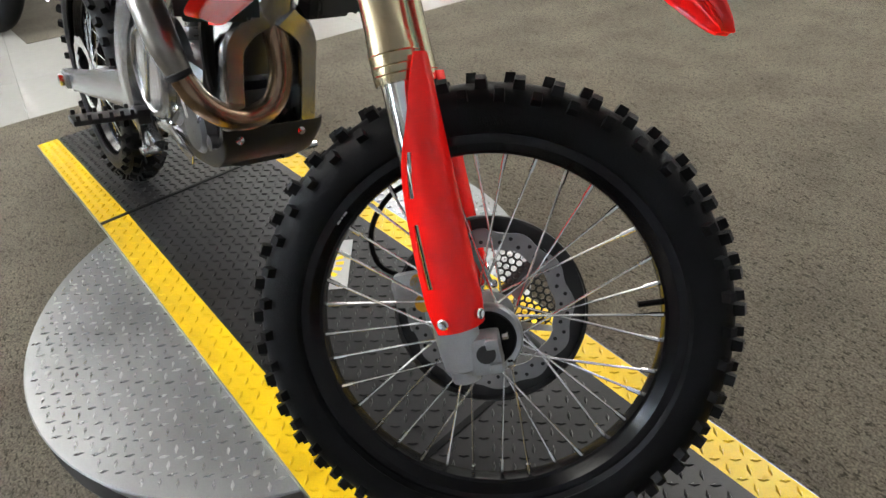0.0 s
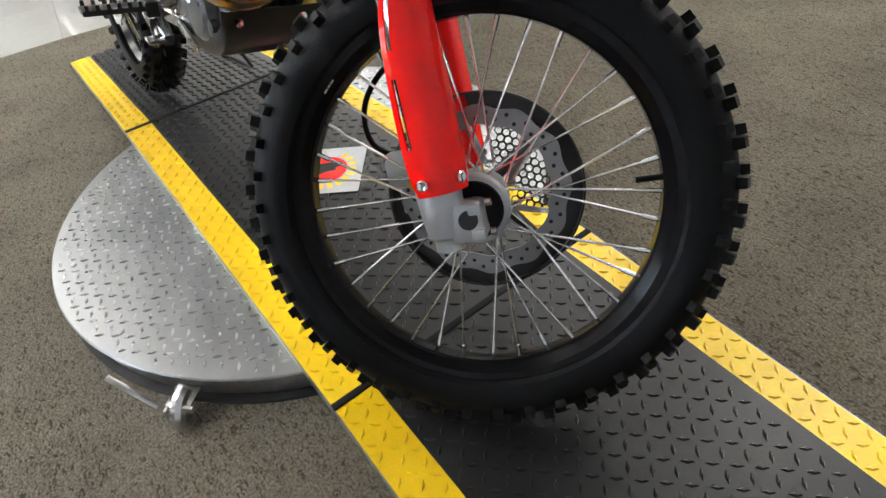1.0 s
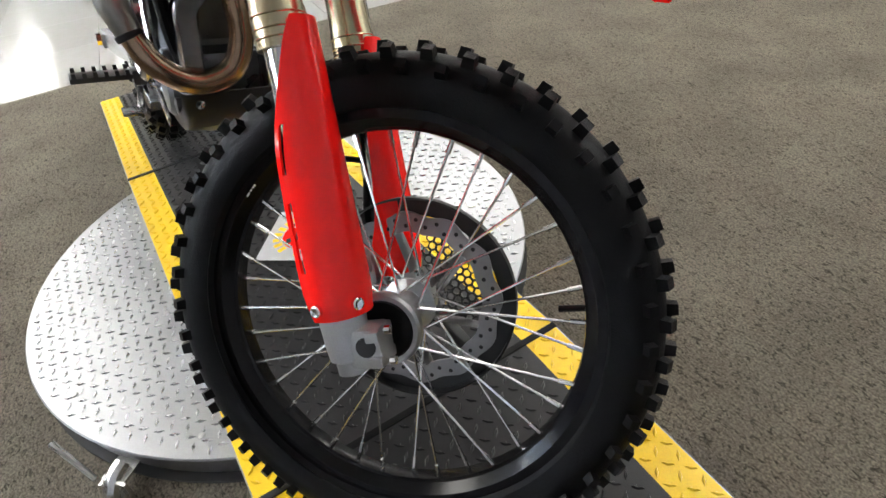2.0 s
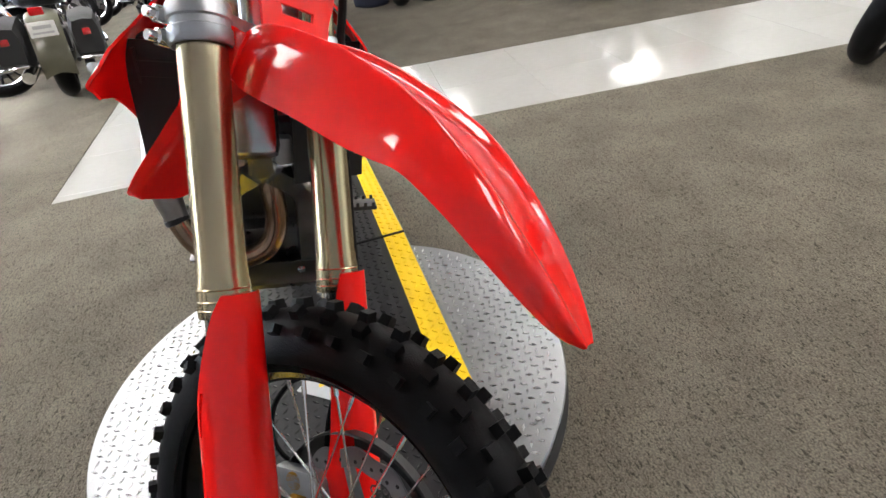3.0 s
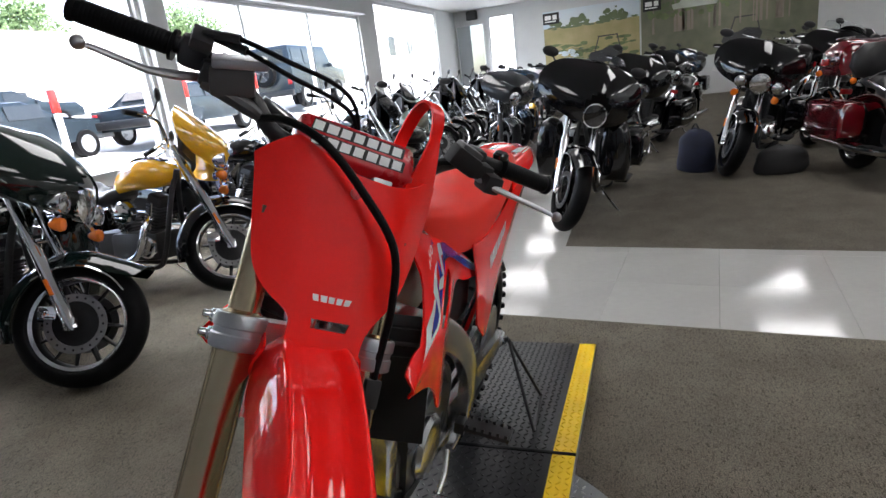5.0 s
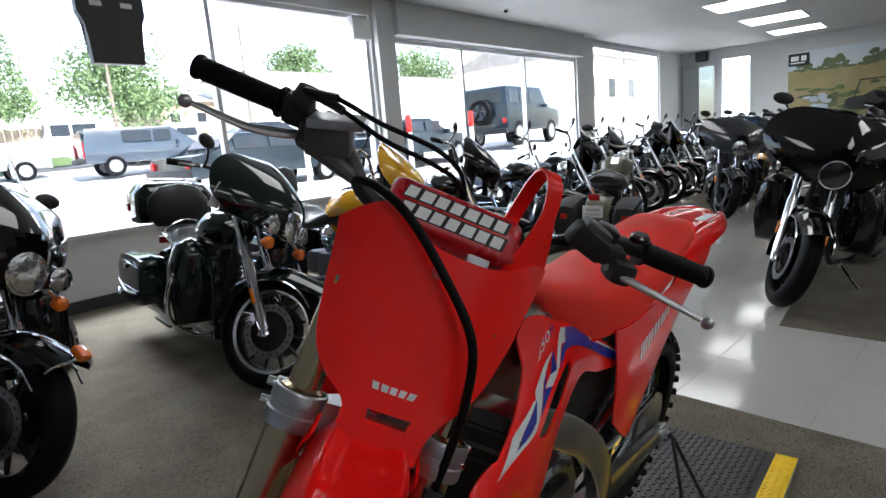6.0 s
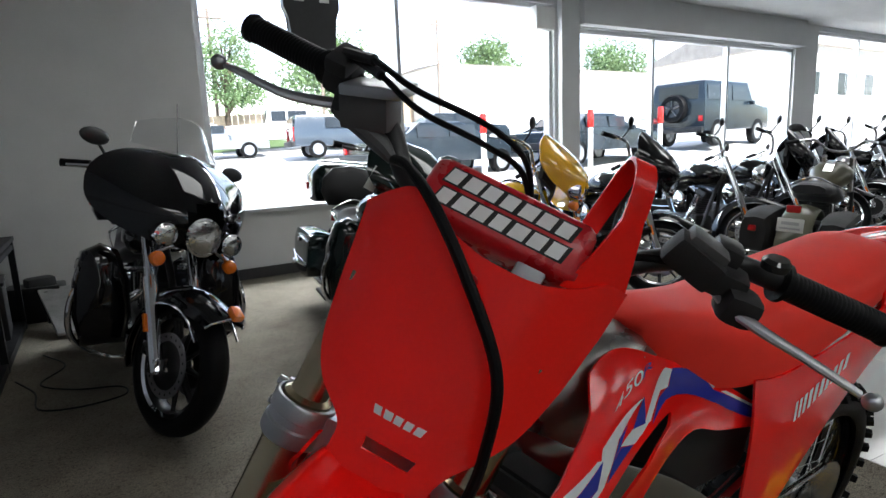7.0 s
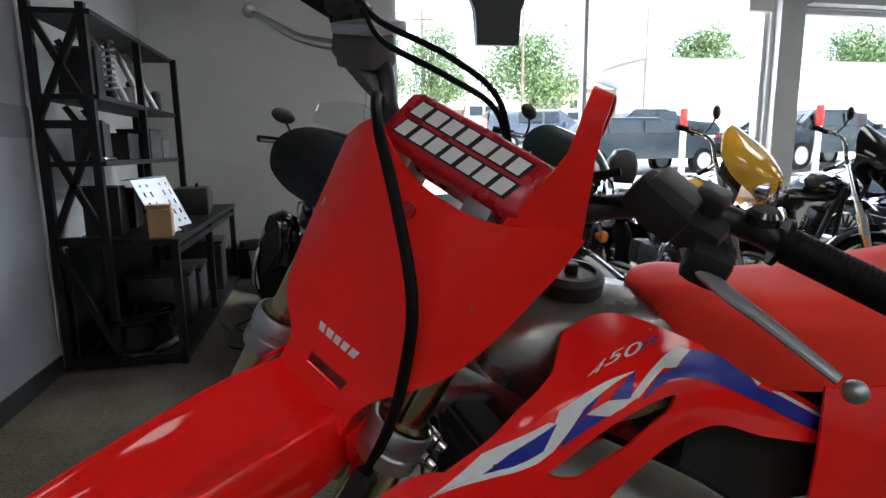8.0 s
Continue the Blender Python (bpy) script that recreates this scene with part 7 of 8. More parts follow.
def small_dirt_bike(m):
    bk = thing("small_dirt_bike", m, "small white and red dirt bike with wire wheels", "motorcycle", "parked motorcycles")
    for nm, x, r in (("front_wheel", 0.0, 0.25), ("rear_wheel", -0.98, 0.22)):
        cast_wheel(bk, nm, x, r, 0.032, r - 0.06, "bright_chrome", 28, disc=False, thin=True)
    for sd in (-1, 1):
        part("fork_leg", tube(bmesh.new(), [(0, 0.07 * sd, 0.25), (-0.24, 0.07 * sd, 0.74)], 0.018, 10, 1), "steel_bare", bk)
    part("front_mudguard", shell([[(x, s * hw, z - 0.02 * s * s) for s in (-1, -0.5, 0, 0.5, 1)] for x, hw, z in ((-0.22, 0.05, 0.60), (-0.05, 0.06, 0.60), (0.12, 0.05, 0.56), (0.2, 0.02, 0.52))], 3, 2, 0.004), "red_frame", bk)
    part("number_board", shell([[(-0.20 - 0.03 * s * s, s * 0.11, z) for s in (-1, -0.5, 0, 0.5, 1)] for z in (0.62, 0.72, 0.82)], 3, 2, 0.005), "paint_white", bk)
    part("handlebar", tube(bmesh.new(), [(-0.34, -0.33, 0.86), (-0.28, -0.15, 0.84), (-0.27, 0.15, 0.84), (-0.34, 0.33, 0.86)], 0.011, 8, 4), "black_plastic", bk)
    part("tank", teardrop(((-0.30, 0.05, 0.58, 0.66), (-0.38, 0.11, 0.55, 0.70), (-0.52, 0.10, 0.55, 0.68), (-0.60, 0.06, 0.56, 0.64)), OVAL), "red_frame", bk, sharp=70)
    part("seat", teardrop(((-0.52, 0.06, 0.60, 0.68), (-0.62, 0.09, 0.58, 0.68), (-0.95, 0.09, 0.62, 0.70), (-1.05, 0.05, 0.65, 0.70)), OVAL), "leather", bk, sharp=70)
    part("side_panel", boxes(((-0.75, 0.0, 0.50), (0.22, 0.20, 0.14), None, 0.03)), "paint_white", bk)
    part("rear_mudguard", shell([[(x, s * 0.07, z - 0.02 * s * s) for s in (-1, 0, 1)] for x, z in ((-0.9, 0.66), (-1.1, 0.70), (-1.28, 0.70))], 3, 3, 0.004), "red_frame", bk)
    part("engine", boxes(((-0.48, 0, 0.36), (0.26, 0.18, 0.20), None, 0.04), ((-0.42, 0, 0.48), (0.12, 0.12, 0.14), None, 0.02)), "engine_black", bk)
    part("frame", tube(bmesh.new(), [(-0.26, 0, 0.70), (-0.34, 0, 0.36), (-0.5, 0, 0.26), (-0.75, 0, 0.28), (-0.80, 0, 0.56)], 0.015, 8, 4), "red_frame", bk)
    part("swingarm", tube(bmesh.new(), [(-0.66, 0.08, 0.30), (-0.98, 0.08, 0.22)], 0.016, 8, 1), "red_frame", bk)
    part("exhaust_pipe", tube(bmesh.new(), [(-0.40, -0.05, 0.46), (-0.36, -0.12, 0.32), (-0.6, -0.12, 0.30), (-0.95, -0.13, 0.46), (-1.15, -0.13, 0.50)], 0.022, 10, 4), "steel_bare", bk)
    part("kickstand", tube(bmesh.new(), [(-0.60, 0.08, 0.26), (-0.56, 0.20, 0.012)], 0.008, 8, 1), "steel_bare", bk)
    return bk


small_dirt_bike(place(-4.08, 3.36, 0, 0, 0, -72) @ pose(0, 0, 0, -6, 0, 0))

# ---- the corner: shelves, bench and what lies on them ----
mat("shelf_steel", (0.009, 0.0095, 0.011), 0.5, spec=0.25, var=0.25, scale=9, bump=0.1, bscale=200)
mat("raw_wood", (0.42, 0.25, 0.11), 0.6, var=0.15, scale=9, second=(0.32, 0.18, 0.08), bump=0.2, bscale=120)
mat("pale_sheet", (0.36, 0.37, 0.38), 0.35, metal=0.5, var=0.05, scale=6)
mat("bag_blue", (0.012, 0.016, 0.04), 0.75, var=0.3, scale=14, bump=0.5, bscale=160)
mat("bag_black", (0.012, 0.012, 0.013), 0.7, var=0.3, scale=14, bump=0.5, bscale=160)
mat("blind_white", (0.66, 0.66, 0.64), 0.7, var=0.04, scale=8)
mat("mirror_dark", (0.42, 0.44, 0.46), 0.03, metal=1.0, var=0.05, scale=3, rvar=0.01)
mat("poster_leaf", (0.11, 0.14, 0.05), 0.45, var=0.4, scale=4.0, second=(0.05, 0.07, 0.03))
mat("poster_pale", (0.40, 0.42, 0.36), 0.45, var=0.2, scale=3.0)
mat("pole_wood", (0.22, 0.18, 0.15), 0.85, var=0.2, scale=3)
mat("poster_sky", (0.40, 0.50, 0.60), 0.45, var=0.25, scale=0.9, second=(0.55, 0.58, 0.58))
mat("poster_tree", (0.05, 0.075, 0.03), 0.45, var=0.5, scale=3.0, second=(0.12, 0.14, 0.07))
mat("poster_sand", (0.30, 0.235, 0.125), 0.45, var=0.3, scale=2.0, second=(0.24, 0.22, 0.08))
mat("poster_wood", (0.05, 0.06, 0.035), 0.45, var=0.6, scale=2.4, second=(0.16, 0.15, 0.10))


def bar(p, q, w, name, parent, material="shelf_steel"):
    """A square steel section from p to q."""
    p, q = V(p), V(q)
    d = q - p
    rot = d.to_track_quat("Z", "Y").to_matrix().to_4x4()
    return part(name, boxes(((p + q) / 2, (w, w, d.length), rot, min(0.003, w * 0.15))), material, parent, smooth=False)


shelf = thing("shelf_unit", place(1.27, -3.9, 0), "black steel parts shelf with braced ends against the wall", "shelf")
SX, SY = 1.27, -3.9
loc = lambda x, y, z: (x - SX, y - SY, z)
for x, y, hgt in ((1.30, -2.86, 2.10), (1.57, -2.86, 2.10), (1.24, -4.62, 2.06), (1.57, -4.62, 2.06), (1.27, -3.72, 2.07)):
    bar(loc(x, y, 0.02), loc(x, y, hgt), 0.045, "upright", shelf)
for z in (1.23, 1.60, 2.05):
    part("shelf_board", boxes((loc(1.415, -3.74, z), (0.33, 1.80, 0.03), None, 0.003)), "shelf_steel", shelf, smooth=False)
for a, c in (((1.30, -2.86, 0.80), (1.57, -2.86, 1.42)), ((1.57, -2.86, 0.80), (1.30, -2.86, 1.42)), ((1.30, -2.86, 1.50), (1.56, -2.86, 2.04)), ((1.56, -2.86, 1.50), (1.31, -2.86, 2.04)), ((1.30, -2.86, 0.10), (1.57, -2.86, 0.76))):
    bar(loc(*a), loc(*c), 0.036, "brace", shelf)
for z in (1.45, 0.79, 0.06):
    bar(loc(1.30, -2.86, z), loc(1.57, -2.86, z), 0.045, "end_rail", shelf)
for y in (-3.15, -3.42):
    for z in (1.24, 1.61):
        bar(loc(1.34, y, z), loc(1.50, y + 0.12, z + 0.32), 0.03, "brace", shelf)

bench = thing("work_bench", place(1.2, -4.0, 0), "black steel bench with a lower shelf and greasy top", "bench")
bl = lambda x, y, z: (x - 1.2, y + 4.0, z)
part("bench_top", boxes((bl(1.045, -4.02, 0.765), (0.27, 2.36, 0.035), None, 0.004), (bl(1.36, -4.06, 0.765), (0.36, 2.28, 0.032), None, 0.004)), "shelf_steel", bench, smooth=False)
# unseen dark sheet, added so the space under the top reads black
part("back_board", boxes((bl(1.52, -4.02, 0.42), (0.015, 2.30, 0.66), None, 0.003)), "shelf_steel", bench, smooth=False)
part("lower_board", boxes((bl(1.23, -4.02, 0.055), (0.62, 2.30, 0.025), None, 0.003)), "shelf_steel", bench, smooth=False)
for x, y in ((0.94, -2.88), (0.94, -3.95), (0.94, -5.16), (1.50, -5.16)):
    bar(bl(x, y, 0.0), bl(x, y, 0.75), 0.045, "leg", bench)
for z in (0.70, 0.03):
    bar(bl(0.94, -2.90, z), bl(0.94, -5.14, z), 0.04, "rail", bench)
bar(bl(0.94, -2.88, 0.03), bl(1.5, -2.88, 0.03), 0.04, "rail", bench)

# the loose black wheel on the lower board
wheel_thing = thing("loose_wheel", place(1.24, -3.05, 0.068), "black alloy car wheel lying flat on the lower shelf", "wheel")
b = bmesh.new()
lathe(b, [(0.20, 0.0), (0.235, 0.01), (0.232, 0.03), (0.205, 0.05), (0.200, 0.19), (0.232, 0.21), (0.238, 0.235), (0.225, 0.24), (0.20, 0.215), (0.19, 0.05)], None, 56, close=True)
part("rim", b, "black_gloss", wheel_thing)
for k in range(10):
    a = 2 * math.pi * k / 10
    b = bmesh.new()
    tube(b, [(0.04 * math.cos(a), 0.04 * math.sin(a), 0.19), (0.13 * math.cos(a), 0.13 * math.sin(a), 0.21), (0.205 * math.cos(a), 0.205 * math.sin(a), 0.222)], [0.022, 0.014, 0.016], 8, 3, flat=0.7)
    part("spoke", b, "black_gloss", wheel_thing)
part("hub", turned([(0.05, 0.15), (0.055, 0.19), (0.035, 0.205)], None, 20), "black_gloss", wheel_thing)

wb = thing("wooden_block", place(1.03, -2.98, 0.7825, 0, 0, 8), "rough pine block with a notch on the bench", "block")
part("block", boxes(((0, 0, 0.085), (0.13, 0.15, 0.17), None, 0.006)), "raw_wood", wb, smooth=False)
part("lid_board", boxes(((0.01, -0.02, 0.182), (0.14, 0.10, 0.022), None, 0.004)), "raw_wood", wb, smooth=False)

# a folded and perforated sheet leaning on the shelf
ps = thing("perforated_panel", place(1.14, -3.42, 0.7825, 0, 0, -14), "bent pale sheet metal guard with rows of slots", "metal panel")
gridp = [[V((x, y, z)) for y in [-0.22 + 0.44 * k / 22 for k in range(23)]] for x, z in [(-0.10 + 0.16 * k / 20, 0.004 + 0.33 * k / 20) for k in range(21)]]
holes = lambda u, v: (int(u * 20) % 4 in (1, 2)) and (int(v * 22) % 4 == 2) and 0.1 < u < 0.9 and abs(v - 0.5) > 0.06
part("sheet", open_panel(bmesh.new(), gridp, 0.003, holes), "pale_sheet", ps, smooth=False)
part("fold", boxes(((0.09, 0, 0.338), (0.07, 0.44, 0.003), Matrix.Rotation(radians(12), 4, "Y"))), "pale_sheet", ps, smooth=False)
# chrome rail hanging under the shelf board
cr = thing("chrome_rail", place(1.34, -3.0, 1.235), "bent chrome luggage rail on the shelf", "rail")
part("rail", tube(bmesh.new(), [(0.02, 0.09, 0.022), (-0.05, 0.08, 0.022), (-0.06, -0.02, 0.022), (-0.05, -0.12, 0.022), (0.02, -0.13, 0.022)], 0.011, 10, 4), "chrome", cr)
part("stay", tube(bmesh.new(), [(-0.055, 0.0, 0.025), (0.0, 0.0, 0.022), (0.03, 0.0, 0.060)], 0.008, 8, 3), "chrome", cr)
# a spring unit on the upper board, and loose tubes
sp = thing("shock_spring", place(1.30, -3.22, 1.616), "black coil over shock absorber standing on the shelf", "shock absorber")
b = tube(bmesh.new(), [(0.035 * math.cos(k * 0.7), 0.035 * math.sin(k * 0.7), 0.05 + 0.0042 * k) for k in range(64)], 0.007, 6, 1)
part("coil", b, "edge_steel", sp)
part("damper", turned([(0.030, 0.0), (0.034, 0.02), (0.034, 0.05), (0.014, 0.055), (0.014, 0.33), (0.034, 0.335), (0.034, 0.35)], None, 18), "black_plastic", sp)
for k, (x, y, r, hgt, mt) in enumerate(((1.42, -3.50, 0.05, 0.18, "black_plastic"), (1.36, -3.80, 0.06, 0.14, "edge_steel"), (1.42, -4.10, 0.05, 0.22, "black_matte"), (1.34, -4.38, 0.055, 0.16, "black_plastic"))):
    c = thing("oil_can", place(x, y, 1.616), "dark round can on the shelf", "can", "cans on the shelf")
    part("body", turned([(r, 0.0), (r, hgt * 0.86), (r * 0.8, hgt * 0.93), (r * 0.4, hgt * 0.95)], None, 18), mt, c)
    part("cap", turned([(r * 0.4, hgt * 0.94), (r * 0.4, hgt)], None, 12), "black_plastic", c)
for x, y, w, d_, hgt, mt in ((1.40, -3.55, 0.20, 0.26, 0.16, "black_matte"), (1.36, -3.92, 0.22, 0.30, 0.20, "bag_black"), (1.38, -4.32, 0.20, 0.24, 0.14, "grey_cast")):
    c = thing("parts_box", place(x, y, 1.246, 0, 0, x * 40 % 9), "dark box of spare parts on the shelf", "box", "boxes on the shelf")
    part("body", boxes(((0, 0, hgt / 2), (w, d_, hgt), None, 0.006)), mt, c, smooth=False)
    part("lid", boxes(((0, 0, hgt + 0.006), (w + 0.008, d_ + 0.008, 0.014), None, 0.004)), mt, c, smooth=False)
for y, a in ((-2.95, 14), (-2.99, 22)):
    c = thing("chrome_tube", place(0.99, y - 0.22, 0.7935, 0, 0, a), "short chrome tube lying on the bench", "tube", "tubes on the bench")
    part("tube", tube(bmesh.new(), [(0, -0.14, 0), (0, 0.13, 0)], 0.011, 12, 1), "chrome", c)
for x, y, w, d_, hgt in ((1.12, -4.35, 0.26, 0.34, 0.22), (1.20, -4.80, 0.30, 0.30, 0.16)):
    c = thing("tool_case", place(x, y, 0.7825, 0, 0, 6), "black plastic tool case on the bench", "case")
    part("body", boxes(((0, 0, hgt / 2), (w, d_, hgt), None, 0.02)), "black_plastic", c)
    part("handle", tube(bmesh.new(), [(-0.04, -0.05, hgt), (-0.04, -0.05, hgt + 0.03), (-0.04, 0.05, hgt + 0.03), (-0.04, 0.05, hgt)], 0.008, 8, 3), "black_rubber", c)

# made-up bins, added to keep the space under the bench dark
for x, y, w, d_, hgt in ((1.22, -3.62, 0.40, 0.34, 0.36), (1.25, -4.12, 0.42, 0.44, 0.30), (1.20, -4.72, 0.46, 0.40, 0.42)):
    c = thing("storage_bin", place(x, y, 0.068, 0, 0, 4), "black plastic bin added to darken the space under the bench", "bin", "bins under the bench")
    part("body", boxes(((0, 0, hgt / 2), (w, d_, hgt), None, 0.02)), "black_plastic", c)
    part("lid", boxes(((0, 0, hgt + 0.012), (w + 0.02, d_ + 0.02, 0.03), None, 0.01)), "black_matte", c)
for x, y, z, w, d_, hgt in ((1.38, -3.05, 1.246, 0.16, 0.20, 0.22), (1.40, -3.20, 0.7825, 0.20, 0.24, 0.30), (1.42, -3.62, 0.7825, 0.18, 0.30, 0.26), (1.40, -3.05, 1.616, 0.20, 0.18, 0.26)):
    c = thing("parts_carton", place(x, y, z, 0, 0, 7), "dark worn carton among the shelf parts", "box", "boxes on the shelf")
    part("body", boxes(((0, 0, hgt / 2), (w, d_, hgt), None, 0.004)), "bag_black", c, smooth=False)
    part("flap", boxes(((0, d_ * 0.25, hgt + 0.004), (w, d_ * 0.48, 0.006), Matrix.Rotation(radians(6), 4, "X"))), "bag_black", c, smooth=False)
for y in (-3.30, -3.50, -3.95, -4.20):
    c = thing("fork_tube_part", place(1.30, y, 1.616, 0, 0, 0), "loose dark fork tube leaning on the shelf", "tube", "tubes on the shelf")
    part("tube", tube(bmesh.new(), [(0, 0, 0.0), (0.18, 0.03, 0.42)], 0.022, 12, 1), "edge_steel", c)

# floor in the corner: a hose reel of cord, a ramp and a dark crate
cord = thing("extension_cable", place(0.45, -3.3, 0.006), "black power cord lying in a loop on the carpet", "cable")
pts = [(0.30, -0.9, 0), (0.16, -0.55, 0), (0.28, -0.25, 0), (0.10, -0.02, 0), (-0.14, 0.10, 0), (-0.16, 0.26, 0), (0.06, 0.30, 0), (0.26, 0.20, 0), (0.30, -0.10, 0), (0.42, -0.40, 0)]
part("cord", tube(bmesh.new(), pts, 0.0055, 8, 8), "black_rubber", cord)
rp = thing("loading_ramp", place(0.62, -5.05, 0, 0, 0, 12), "dark folded steel loading ramp leaning low by the wall", "ramp")
part("plate", boxes(((0, 0.10, 0.16), (0.30, 0.72, 0.03), Matrix.Rotation(radians(-20), 4, "X"), 0.006)), "edge_steel", rp, smooth=False)
part("foot", boxes(((-0.10, -0.2, 0.14), (0.03, 0.05, 0.28), None, 0.004)), "shelf_steel", rp, smooth=False)
part("foot", boxes(((0.10, -0.2, 0.14), (0.03, 0.05, 0.28), None, 0.004)), "shelf_steel", rp, smooth=False)
cr_ = thing("storage_crate", place(0.86, -5.45, 0, 0, 0, -8), "black plastic crate with dark clutter in it", "crate")
part("body", boxes(((0, 0, 0.15), (0.44, 0.34, 0.30), None, 0.015)), "black_plastic", cr_)
part("rim", boxes(((0, 0.17, 0.30), (0.46, 0.02, 0.03), None, 0.005)), "black_plastic", cr_)
part("clutter", boxes(((-0.06, 0.02, 0.33), (0.22, 0.16, 0.10), Matrix.Rotation(0.5, 4, "Z"), 0.03)), "bag_black", cr_)

# window furniture
disp = thing("window_display", place(-1.79, -5.17, 2.34), "black sign box back hanging in the window", "sign")
b = bmesh.new()
prism(b, [(-0.225, 0.0), (0.225, 0.0), (0.235, 0.34), (0.29, 0.44), (0.29, 0.62), (-0.29, 0.62), (-0.29, 0.44), (-0.235, 0.34)], -0.05, 0.05, None, 0.012)
part("case", b, "black_plastic", disp, smooth=False)
for sd in (-1, 1):
    part("paper_label", boxes(((0.13 * sd, 0.054, 0.52), (0.10, 0.003, 0.045))), "tag_white", disp, smooth=False)
    part("rod", tube(bmesh.new(), [(0.2 * sd, 0, 0.6), (0.2 * sd, 0, CEIL - 2.34)], 0.008, 8, 1), "black_plastic", disp)
bx = thing("blind_box", place(-5.36, -5.735, 2.92), "pale roller blind cassette at the window head", "blind")
part("cassette", boxes(((0, 0, 0.15), (0.34, 0.14, 0.30), None, 0.02)), "blind_white", bx)
part("end_cap", boxes(((0.175, 0, 0.15), (0.012, 0.15, 0.31), None, 0.005)), "grey_mark", bx)
sn = thing("ceiling_sensor", place(-8.2, -5.1, CEIL), "small dark round ceiling sensor", "sensor")
part("base", turned([(0.06, -0.012), (0.06, 0.0)], None, 20), "white_mark", sn)
part("dome", turned([(0.012, -0.05), (0.036, -0.036), (0.042, -0.012)], None, 18), "black_plastic", sn)

# end wall: mirror, bright doorway, two large pictures with small sign plates
mr = thing("wall_mirror", place(BACK_X + 0.02, -5.26, 1.03), "tall dark mirror panel on the end wall", "mirror")
part("glass", boxes(((0, 0, 1.0), (0.02, 0.92, 2.0))), "mirror_dark", mr, smooth=False)
part("frame", boxes(((0.004, -0.48, 1.0), (0.04, 0.04, 2.06)), ((0.004, 0.48, 1.0), (0.04, 0.04, 2.06)), ((0.004, 0, 2.02), (0.04, 0.92, 0.04))), "window_frame", mr, smooth=False)
sp = thing("wall_speaker", place(BACK_X, -5.14, 3.2), "small black loudspeaker box high on the end wall", "speaker")
part("cabinet", boxes(((0.1, 0, 0.14), (0.2, 0.34, 0.28), None, 0.015)), "black_matte", sp)
part("grille", boxes(((0.205, 0, 0.14), (0.012, 0.29, 0.23), None, 0.004)), "base_dark", sp)
dw = thing("door_1", place(BACK_X + 0.02, -4.17, 0), "bright two part glazed door in the end wall", "door", kind="structure")
part("leaf", boxes(((0, 0, 1.62), (0.04, 0.94, 3.24), None, 0.004)), "window_frame", dw, smooth=False)
# daylight beyond the door is put in as glowing panes
glow("door_light", (0.92, 0.97, 1.0), 1.6)
part("pane", boxes(((0.024, -0.235, 1.75), (0.006, 0.27, 2.84))), "door_light", dw, "glass pane with daylight put in as a glow", smooth=False)
part("pane", boxes(((0.024, 0.16, 1.75), (0.006, 0.46, 2.84))), "door_light", dw, "glass pane with daylight put in as a glow", smooth=False)


